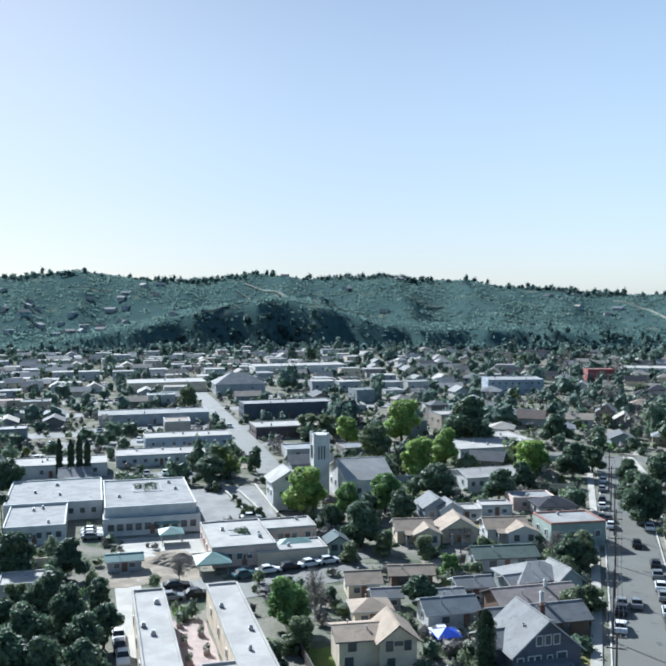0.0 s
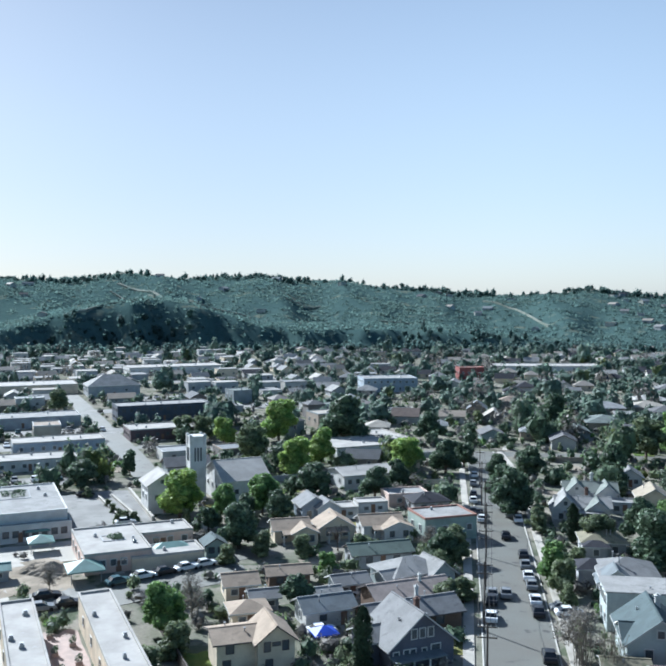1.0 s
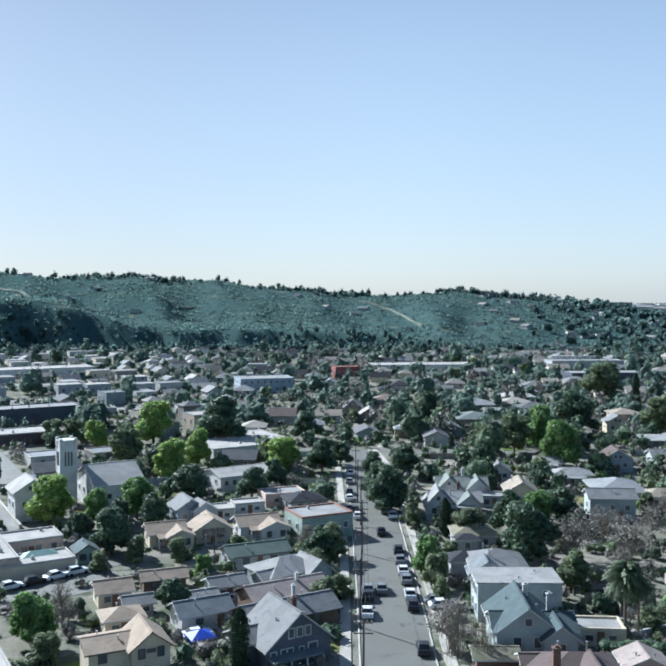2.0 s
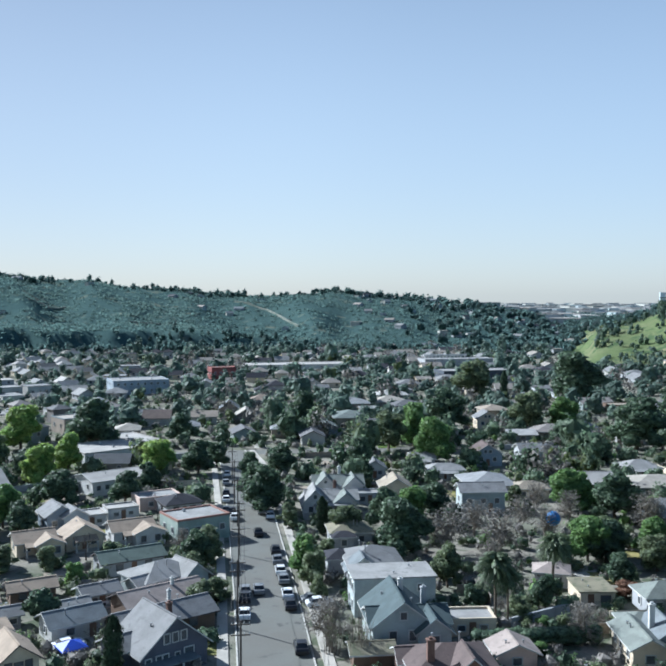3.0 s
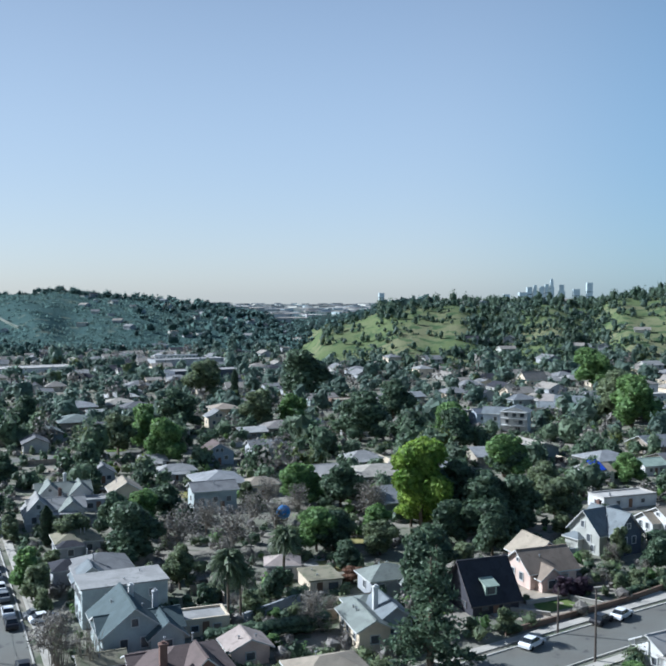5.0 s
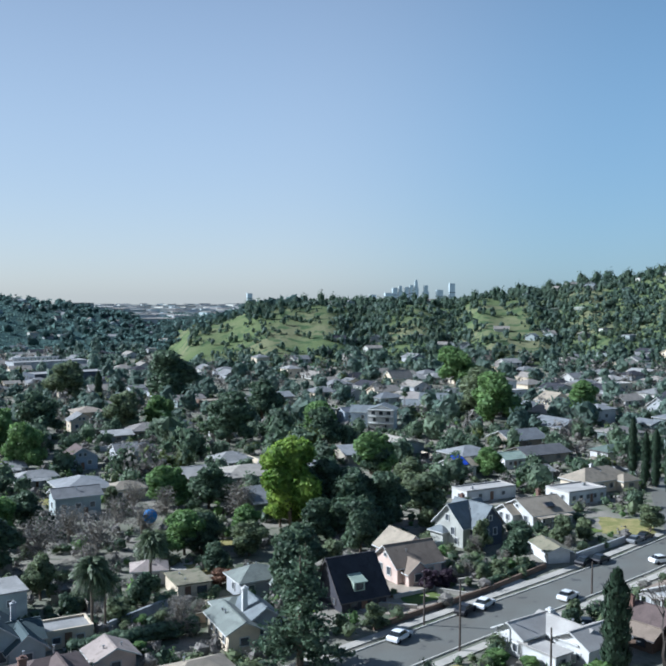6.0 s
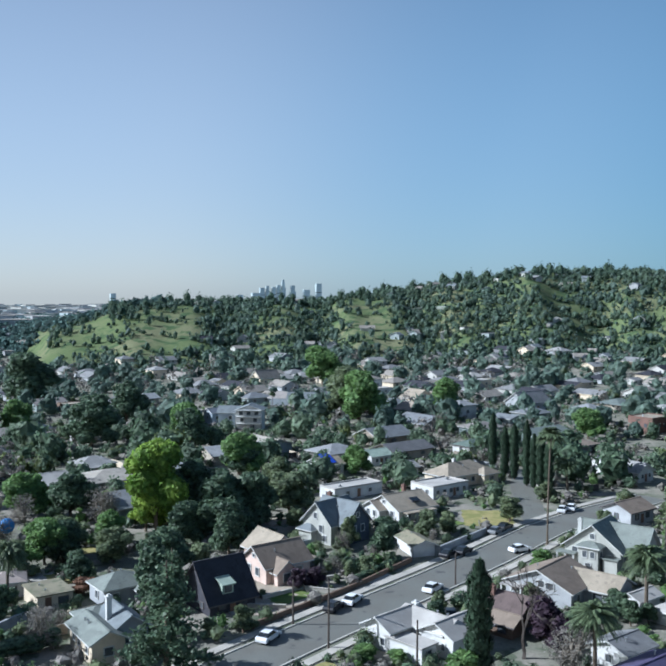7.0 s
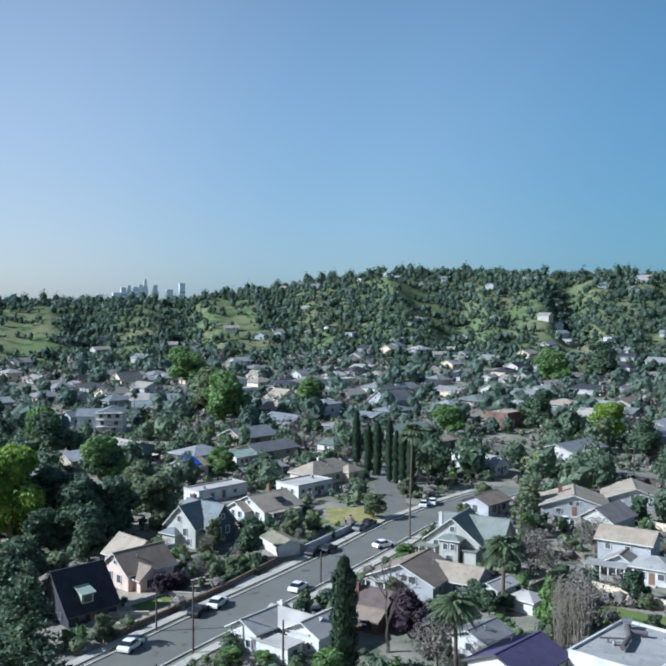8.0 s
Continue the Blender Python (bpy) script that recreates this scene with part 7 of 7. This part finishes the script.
TAKEN.append((117.7, 103.2, 6))
tree('dark', 134.0, 109.5, 10.2, 4.8)
tree('dark', 115.6, 107.6, 9.7, 5.3)
TAKEN.append((32.2, 136.2, 5))
TAKEN.append((30.6, 129.4, 4))
TAKEN.append((124.6, 44.8, 4))
TAKEN.append((119.7, 43.1, 4))

# ---- the rest of the town: streets of houses and garden trees ----
rng = np.random.default_rng(5)
for _k in range(12):  # the open side street and the church forecourt stay free
    TAKEN.append((-19 + 2.9 * _k, 157 + 1.0 * _k, 4.5))
for _x, _y in ((-20, 232), (-14, 212), (-14, 200), (-22, 245), (4, 205), (-8, 190), (18, 205)):
    TAKEN.append((_x, _y, 5))
# paved lots and side streets of the commercial quarter
_rl = np.random.default_rng(8)
for _x, _y, _w, _d in ((-52, 245, 30, 12), (-70, 275, 46, 12), (-42, 281, 26, 11), (-78, 300, 40, 14), (-96, 320, 30, 12), (-30, 338, 24, 12), (-70, 333, 50, 12), (-88, 378, 56, 14), (-40, 395, 30, 14), (-110, 420, 60, 16), (-20, 440, 40, 18), (-100, 500, 60, 16), (20, 400, 30, 14), (-40, 520, 50, 16), (30, 480, 44, 16), (60, 540, 60, 18), (120, 600, 60, 18), (-140, 560, 60, 20)):
    patch("car_park", _x, _y, -15, _w, _d, "car_park", "pale worn asphalt lot between commercial blocks", "car park", 0.055)
    for _k in range(int(_w / 6)):
        _c, _s = math.cos(radians(15)), math.sin(radians(15))
        _u = -_w / 2 + 3 + 6 * _k + _rl.uniform(-1, 1)
        if _rl.uniform() < 0.6:
            car(_x + _u * _c - 1.5 * _s, _y + _u * _s + 1.5 * _c, -15 + 180 * int(_rl.integers(0, 2)), ("white", "black", "grey", "white", "teal")[_k % 5])



FILL = [
    (9.5, 7.6, 2.8, "gable", 2.2, "single-storey stucco house with a gabled roof"),
    (7.6, 10, 2.9, "gable_y", 2.4, "single-storey house with its gable to the front"),
    (10, 8.4, 2.8, "hip", 2.3, "single-storey house with a hipped roof"),
    (7, 7, 5.4, "hip", 2.0, "two-storey house with a hipped roof"),
    (12, 7.6, 2.7, "gable", 1.8, "long low bungalow with a gabled roof"),
    (13, 10, 2.8, "flat", 0.0, "low flat-roofed stucco building"),
    (6, 5.2, 2.6, "gable", 1.2, "small gabled garage in a back yard"),
    (12, 9, 5.0, "flat", 0.0, "two-storey flat-roofed apartment house"),
]


def fill_house(i, x, y, az):
    w, d, h, roof, rise, label = FILL[i]
    if i not in FILL_MADE:
        FILL_MADE[i] = house(x, y, az, w, d, h, roof, "mixed_wall", "mixed_roof", rise, label, windows=2 if w > 7 else 1, group="houses of the valley", simple=True)
        return
    q = 1.0 + (x > 0.45 * y) * (0.2 + 0.35 * ((x * 7.3) % 1.0))
    copy_thing(FILL_MADE[i], pose(x, y, float(ground_z(x, y)), 0, 0, -az) @ Matrix.Diagonal((q, q, 1.0 + 0.12 * ((y * 5.1) % 1.0), 1)))


FILL_MADE = {}
far_boxes, trees_at, far_trees, n_house, n_tree = [], [], [], 0, 0
spots = []
for gx in np.arange(-330, 620, 17.0):
    for gy in np.arange(-60, 800, 21.0):
        spots.append((gx, gy))
order = sorted(spots, key=lambda p: math.hypot(*p))
for _k in range(10):
    for _q in range(-4, 4):  # the car park and the paved school ground
        TAKEN.append((-27 + 3.2 * _q + 0.9 * (_k - 5), 214 + 4 * (_k - 5), 2.4))
for gx, gy in order:
    r0 = math.hypot(gx, gy)
    az = math.degrees(math.atan2(gx, gy))
    tilt = -15 if az < 8 else 16.5 if az < 32 else 20
    x = gx + rng.uniform(-3.5, 3.5)
    y = gy + rng.uniform(-4, 4)
    if r0 < 118 or not (-27 < az < 93):
        continue
    limit = 790 if az < 37 else 640
    if r0 > limit:
        continue
    i = int(rng.choice(8, p=[0.2, 0.16, 0.2, 0.07, 0.13, 0.1, 0.09, 0.05]))
    if az < 4 and r0 > 230:
        i = int(rng.choice([4, 5, 7, 5, 0]))
    if az > 14 and i in (5, 7):
        i = 2
    turn = tilt + rng.choice([0, 0, 90]) + rng.normal() * 2
    if not (az > 35 and r0 < 190) and TAKEN.free(x, y, 5.5) and rng.uniform() < (0.85 if az < 10 else 0.55 if az < 32 else 0.44):
        if r0 < 430 and n_house < 290:
            fill_house(i, x, y, turn)
            n_house += 1
        else:
            far_boxes.append((x, y, turn, i))
        TAKEN.append((x, y, 5.0))
    for k in range(3 if az < 6 and r0 > 200 else 4):
        tx, ty = x + rng.uniform(-10, 10), y + rng.uniform(-12, 12)
        rr = (1.1 + rng.uniform() ** 1.5 * 1.7) * (1.8 if rng.uniform() < (0.1 if az < 14 else 0.22) else 1.0)
        if TAKEN.free(tx, ty, rr * 0.45):
            trees_at.append((tx, ty, rr))
            TAKEN.append((tx, ty, rr * 0.5))

for tx, ty, rr in trees_at:
    r0, az = math.hypot(tx, ty), math.degrees(math.atan2(tx, ty))
    if n_tree < 130:
        kind = str(rng.choice(["dark", "olive", "bush", "grey", "dark", "bright", "bare", "cypress"], p=[0.24, 0.18, 0.2, 0.13, 0.08, 0.06, 0.08, 0.03]))
        if kind == "cypress" and r0 < 260:
            kind = "dark"
        if kind == "cypress":
            tree(kind, tx, ty, rng.uniform(7, 11), 0.9)
        elif kind == "bush":
            tree(kind, tx, ty, rr * 1.3, rr * 0.8)
        else:
            tree(kind, tx, ty, rr * rng.uniform(1.7, 2.5), rr)
        n_tree += 1
    else:
        far_trees.append((tx, ty, rr))


# fences and garden walls between the yards
_n = 0
for _i in range(900):
    _a, _r = radians(rng.uniform(-24, 88)), rng.uniform(118, 300)
    _x, _y = _r * math.sin(_a), _r * math.cos(_a)
    _t = radians((-15 if math.degrees(_a) < 8 else 16.5 if math.degrees(_a) < 32 else 20) + 90 * int(rng.integers(0, 2)))
    _l = rng.uniform(5, 12)
    if _n < 90 and all(TAKEN.free(_x + _l * f * math.sin(_t), _y + _l * f * math.cos(_t), 0.4) for f in (-0.5, -0.17, 0.17, 0.5)):
        _m, _w, _nm = [("timber", "weathered brown board fence between yards", "fence"), ("grey_wall", "grey block wall between yards", "garden_wall"), ("cream", "cream plastered garden wall", "garden_wall"), ("bark_pale", "bleached board fence between yards", "fence")][_n % 4]
        wall_run(_x - _l / 2 * math.sin(_t), _y - _l / 2 * math.cos(_t), _x + _l / 2 * math.sin(_t), _y + _l / 2 * math.cos(_t), 1.5, _m, _w, 0.12, _nm)
        _n += 1

# paved and bare bits of yard
for _i in range(330):
    _a, _r = radians(rng.uniform(-25, 90)), 112 + 190 * rng.uniform()
    _x, _y = _r * math.sin(_a), _r * math.cos(_a)
    if TAKEN.free(_x, _y, 1.2):
        _m, _l, _c = [("concrete", "small pale concrete patio in a yard", "patio"), ("dirt", "patch of bare earth in a yard", "yard"), ("dry_lawn", "patch of dry lawn in a yard", "lawn"), ("lawn", "patch of green lawn in a yard", "lawn")][int(rng.choice(4, p=[0.35, 0.25, 0.25, 0.15]))]
        patch(_c, _x, _y, (-15 if math.degrees(_a) < 12 else 20), rng.uniform(2.5, 6), rng.uniform(3, 8), _m, _l, _c, 0.05 + 0.0004 * _i)


def far_houses():
    """The houses too far off to tell apart singly, joined."""
    g = Geo()
    for x, y, az, i in far_boxes:
        w, d, h, roof, rise, _ = FILL[i]
        w, d = (w * 1.35, d * 1.35) if x > 0.45 * y else (w, d)
        z = float(ground_z(x, y))
        m = pose(x, y, z, 0, 0, -az)
        k = len(g.v)
        b = Geo()
        ws, rs = int(rng.integers(0, 3)), 3 + int(rng.choice(5, p=[0.2, 0.2, 0.28, 0.24, 0.08] if x < 0.15 * y else [0.3, 0.36, 0.08, 0.02, 0.24]))
        if roof in ("gable", "gable_y"):
            gable_walls(b, w, d, h, rise, roof == "gable")
            b.s = [ws] * len(b.f)
            gable_roof(b, w, d, h, rise, roof == "gable", slot=rs, edge=ws)
        elif roof == "hip":
            b.box(0, 0, -0.6, w, d, h + 0.6, ws)
            hip_roof(b, w, d, h, rise, slot=rs, edge=rs)
        else:
            b.box(0, 0, -0.6, w, d, h + 0.6, ws)
            b.box(0, 0, h, w + 0.2, d + 0.2, 0.3, rs)
        for q in (-0.28, 0.28):
            b.box(q * w, -d / 2, h * 0.35, 1.3, 0.1, 1.3, 8)
        g.v += [tuple(m @ Vector(p)) for p in b.v]
        g.f += [tuple(k + q for q in f) for f in b.f]
        g.s += b.s
    piece("distant_houses", g, ["mixed_wall", "cream", "grey_wall", "brown_grey_roof", "grey_roof", "pale_roof", "white_roof", "dark_roof", "pane"], "stuff", "many small pale and grey-roofed houses far across the valley", "houses")


far_houses()


def scatter(name, xy, rad, squash, count, size, mat, label, category="trees", core=True):
    """Small trees and brush, joined: a dense inner crown and count leaves round it, of size times its radius."""
    n = len(xy)
    rg = np.random.default_rng(len(xy))
    z = ground_z(xy[:, 0], xy[:, 1])
    p1, p2 = rg.uniform(0, 6, (n, 1)), rg.uniform(0, 6, (n, 1))
    mid = np.stack([xy[:, 0], xy[:, 1], z + rad * squash * 0.9], -1)
    full = np.stack([rad, rad, rad * squash], -1)

    def lump(d):
        return 1 + 0.24 * np.sin(d[..., 0] * 4.5 + p1) + 0.2 * np.sin(d[..., 2] * 5 + d[..., 1] * 3 + p2)

    dirs = rg.normal(size=(n, count, 3))
    dirs /= np.linalg.norm(dirs, axis=2)[..., None]
    c = (mid[:, None] + dirs * (lump(dirs) * rg.uniform(0.78, 1.08, (n, count)))[..., None] * full[:, None]).reshape(-1, 3)
    nr = (dirs + rg.normal(size=dirs.shape) * 0.45).reshape(-1, 3)
    nr /= np.linalg.norm(nr, axis=1)[:, None]
    u = np.cross(nr, rg.normal(size=nr.shape))
    u /= np.linalg.norm(u, axis=1)[:, None]
    s = (np.repeat(rad, count) * size * rg.uniform(0.6, 1.25, n * count))[:, None]
    inner = None
    if core:
        ball = BALL if core == 2 else ROUGH
        b = np.tile(ball.reshape(1, -1, 3), (n, 1, 1))
        inner = (mid[:, None] + b * (lump(b) * 0.8)[..., None] * full[:, None]).reshape(-1, 3, 3)
    me = leaf_mesh(name, c, u * s, np.cross(nr, u) * s, mat, inner)
    return tagged(new(name, me), label, category, "", "stuff")


_bm = bmesh.new()
bmesh.ops.create_icosphere(_bm, subdivisions=1, radius=1)
ROUGH = np.array([[v.co[:] for v in f.verts] for f in _bm.faces])
_bm.free()

_far = np.array(far_trees)
_kind = rng.uniform(size=len(_far))
_near = np.hypot(_far[:, 0], _far[:, 1]) < 330
for _m, _lo, _hi, _what in (("leaf_town", 0.0, 0.6, "green and olive"), ("leaf_dark", 0.6, 0.85, "dark green"), ("leaf_grey", 0.85, 1.0, "thin grey-brown")):
    for _sel, _cnt, _sz in ((_near, 240, 0.155), (~_near, 60, 0.24)):
        _q = _sel & (_kind >= _lo) & (_kind < _hi)
        # distant crowns take the paler leaf that has haze in its colour
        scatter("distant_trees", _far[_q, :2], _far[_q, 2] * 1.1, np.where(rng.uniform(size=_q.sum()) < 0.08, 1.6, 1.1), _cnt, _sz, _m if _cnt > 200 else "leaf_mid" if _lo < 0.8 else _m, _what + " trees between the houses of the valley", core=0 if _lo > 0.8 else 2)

# low shrubs and weeds in every yard
_sh = []
for _i in range(11500):
    _a, _r = radians(rng.uniform(-27, 92)), 112 + 330 * rng.uniform() ** 1.15
    _sh.append((_r * math.sin(_a), _r * math.cos(_a)))
_sh = np.array(_sh)
_blocks = np.array([q for q in TAKEN if q[2] > 0.6])
_ok = np.ones(len(_sh), bool)
for _a, _b, _c in _blocks:
    _ok &= (_sh[:, 0] - _a) ** 2 + (_sh[:, 1] - _b) ** 2 > (_c * 0.9 + 0.4) ** 2
_sh = _sh[_ok]
_kind = rng.uniform(size=len(_sh))
_shnear = np.hypot(_sh[:, 0], _sh[:, 1]) < 185
for _m, _lo, _hi, _what in (("leaf_olive", 0.0, 0.3, "olive-green"), ("leaf_dark", 0.3, 0.62, "dark green"), ("leaf_grey", 0.62, 0.94, "dry grey-brown"), ("leaf_bright", 0.94, 1.0, "bright green")):
    for _sel, _cnt, _sz in ((_shnear, 110, 0.15), (~_shnear, 22, 0.32)):
        _q = _sel & (_kind >= _lo) & (_kind < _hi)
        scatter("yard_shrubs", _sh[_q], rng.uniform(0.45, 1.5, _q.sum()), rng.uniform(0.7, 1.2, _q.sum()), _cnt, _sz, _m, _what + " shrubs and weeds filling the yards", "shrubs")


def on_slope(n, a0, a1, r0, r1, seed):
    rg = np.random.default_rng(seed)
    a = np.radians(rg.uniform(a0, a1, n))
    r = np.sqrt(rg.uniform(r0 ** 2, r1 ** 2, n))
    return np.stack([r * np.sin(a), r * np.cos(a)], 1), rg


_xy, _rg = on_slope(26000, -26, 38, 770, 1262, 11)
_k = np.sin(_xy[:, 0] * 0.021) * np.sin(_xy[:, 1] * 0.017 + 1) + 0.5 * np.sin(_xy[:, 0] * 0.06 + _xy[:, 1] * 0.05) + _rg.uniform(-1.2, 1.2, len(_xy)) > -0.35
_xy = _xy[_k]
scatter("ridge_brush", _xy, 1.2 + 2.4 * _rg.uniform(0, 1, len(_xy)) ** 2, np.full(len(_xy), 0.34), 8, 0.42, "leaf_haze", "dark brush and trees covering the far ridge, tinted blue-green for haze", core=False)
# trees added to darken the band along the ridge foot
_xy, _rg = on_slope(2200, -26, 30, 765, 850, 31)
_xy = _xy[np.hypot(_xy[:, 0], _xy[:, 1]) + 18 * np.sin(_xy[:, 0] * 0.02) + _rg.uniform(-25, 25, len(_xy)) < 812]
scatter("ridge_foot_trees", _xy, 1.5 + 2.6 * _rg.uniform(0, 1, len(_xy)) ** 2, _rg.uniform(0.9, 1.5, len(_xy)), 24, 0.3, "leaf_haze", "dense trees along the foot of the far ridge, tinted blue-green for haze")
_xy, _rg = on_slope(1300, -26, 33, 1200, 1262, 12)
_k = np.sin(np.arctan2(_xy[:, 0], _xy[:, 1]) * 31) + _rg.uniform(-1, 1, len(_xy)) > -0.3
_xy = _xy[_k]
scatter("ridge_trees", _xy, 1.2 + 2.6 * _rg.uniform(0, 1, len(_xy)) ** 1.8, _rg.uniform(0.8, 1.5, len(_xy)), 50, 0.24, "leaf_haze", "row of trees standing along the crest of the far ridge")
for _n, _seed, _m, _lo, _what in ((15000, 13, "leaf_hill", 0.14, "dark green"), (7500, 16, "leaf_mid", 0.2, "grey-green")):
    _xy, _rg = on_slope(_n, 40, 92, 590, 935, _seed)
    _azs = np.degrees(np.arctan2(_xy[:, 0], _xy[:, 1]))
    _rr = np.hypot(_xy[:, 0], _xy[:, 1])
    _k = np.sin(_xy[:, 0] * 0.085 + 0.5) * np.sin(_xy[:, 1] * 0.07 + 0.04 * _xy[:, 0]) + 0.45 * np.sin(_xy[:, 0] * 0.031 - _xy[:, 1] * 0.023) + _rg.uniform(-0.9, 0.9, len(_xy)) > _lo - 0.25 * (_azs > 62) - 0.5 * (_rr < 640)
    _k &= (_azs > 46.5) | (_rg.uniform(size=len(_xy)) < 0.35) | (_rr < 630)
    _xy = _xy[_k]
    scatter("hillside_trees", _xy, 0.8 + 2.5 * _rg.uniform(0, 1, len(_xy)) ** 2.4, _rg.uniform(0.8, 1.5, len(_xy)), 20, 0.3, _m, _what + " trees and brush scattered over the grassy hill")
_xy, _rg = on_slope(420, 43.5, 92, 850, 915, 14)
_azs = np.degrees(np.arctan2(_xy[:, 0], _xy[:, 1]))
_xy[_azs < 47] *= 0.89
scatter("hilltop_trees", _xy, 1.3 + 3.2 * _rg.uniform(0, 1, len(_xy)) ** 1.6, _rg.uniform(0.9, 1.8, len(_xy)), 90, 0.2, "leaf_hill", "trees standing against the sky along the hilltop")
_xy, _rg = on_slope(2600, 28, 47, 800, 2400, 15)
_azs = np.degrees(np.arctan2(_xy[:, 0], _xy[:, 1]))
_xy = _xy[_rg.uniform(27, 38, len(_xy)) < _azs]
scatter("plain_trees", _xy, _rg.uniform(2.5, 6.0, len(_xy)), np.full(len(_xy), 0.9), 16, 0.5, "leaf_haze", "trees in the far end of the valley, tinted blue-green for haze")


def boxes_afar(name, n, a0, a1, r0, r1, seed, label, tall=(4, 9), wide=(12, 50)):
    xy, rg = on_slope(n, a0, a1, r0, r1, seed)
    g = Geo()
    for x, y in xy:
        z = float(ground_z(x, y))
        m = pose(x, y, z, 0, 0, rg.uniform(0, 90))
        b = Geo()
        w, d, h = rg.uniform(*wide), rg.uniform(*wide) * 0.6, rg.uniform(*tall)
        b.box(0, 0, -2, w, d, h + 2, int(rg.integers(0, 3)))
        b.box(0, 0, h, w * 1.02, d * 1.02, 0.5, 3 + int(rg.integers(0, 3)))
        k = len(g.v)
        g.v += [tuple(m @ Vector(p)) for p in b.v]
        g.f += [tuple(k + q for q in f) for f in b.f]
        g.s += b.s
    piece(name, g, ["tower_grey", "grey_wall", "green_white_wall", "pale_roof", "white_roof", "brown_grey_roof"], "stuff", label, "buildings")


boxes_afar("far_city", 420, 30, 47, 1500, 4700, 21, "tiny pale buildings of the far plain, some painted haze grey", (5, 14), (20, 110))


def slope_houses(name, n, a0, a1, r0, r1, seed, label):
    """Gabled and flat houses on a slope, joined."""
    xy, rg = on_slope(n, a0, a1, r0, r1, seed)
    g = Geo()
    for x, y in xy:
        m = pose(x, y, float(ground_z(x, y)) - 1.0, 0, 0, rg.uniform(0, 180))
        b = Geo()
        w, d, h = rg.uniform(7, 13), rg.uniform(6, 9), rg.uniform(2.6, 4.5)
        ws, rs = int(rg.integers(0, 3)), 3 + int(rg.integers(0, 4))
        if rg.uniform() < 0.7:
            gable_walls(b, w, d, h, 1.8, True, base=-2)
            b.s = [ws] * len(b.f)
            gable_roof(b, w, d, h, 1.8, True, slot=rs, edge=ws)
        else:
            b.box(0, 0, -2, w, d, h + 2, ws)
            b.box(0, 0, h, w * 1.04, d * 1.04, 0.3, rs)
        for q in (-0.28, 0.28):
            b.box(q * w, -d / 2, h * 0.35, 1.4, 0.1, 1.3, 7)
        k = len(g.v)
        g.v += [tuple(m @ Vector(p)) for p in b.v]
        g.f += [tuple(k + q for q in f) for f in b.f]
        g.s += b.s
    piece(name, g, ["green_white_wall", "teal_wall", "grey_wall", "slate_roof", "brown_grey_roof", "grey_roof", "dark_roof", "pane"], "stuff", label, "houses")


slope_houses("hill_houses", 34, 46, 92, 800, 900, 22, "pale houses half hidden among trees on the hilltop")
slope_houses("hill_houses", 46, 48, 92, 600, 720, 24, "pale houses half hidden among trees on the slope")
slope_houses("ridge_houses", 70, 25, 41, 800, 1350, 27, "pale houses among trees at the low end of the far ridge")
slope_houses("ridge_houses", 22, -24, 36, 900, 1240, 23, "few pale houses on the far ridge")
slope_houses("ridge_houses", 34, -24, -10, 880, 1100, 25, "scattered houses on the lower flank of the far ridge")
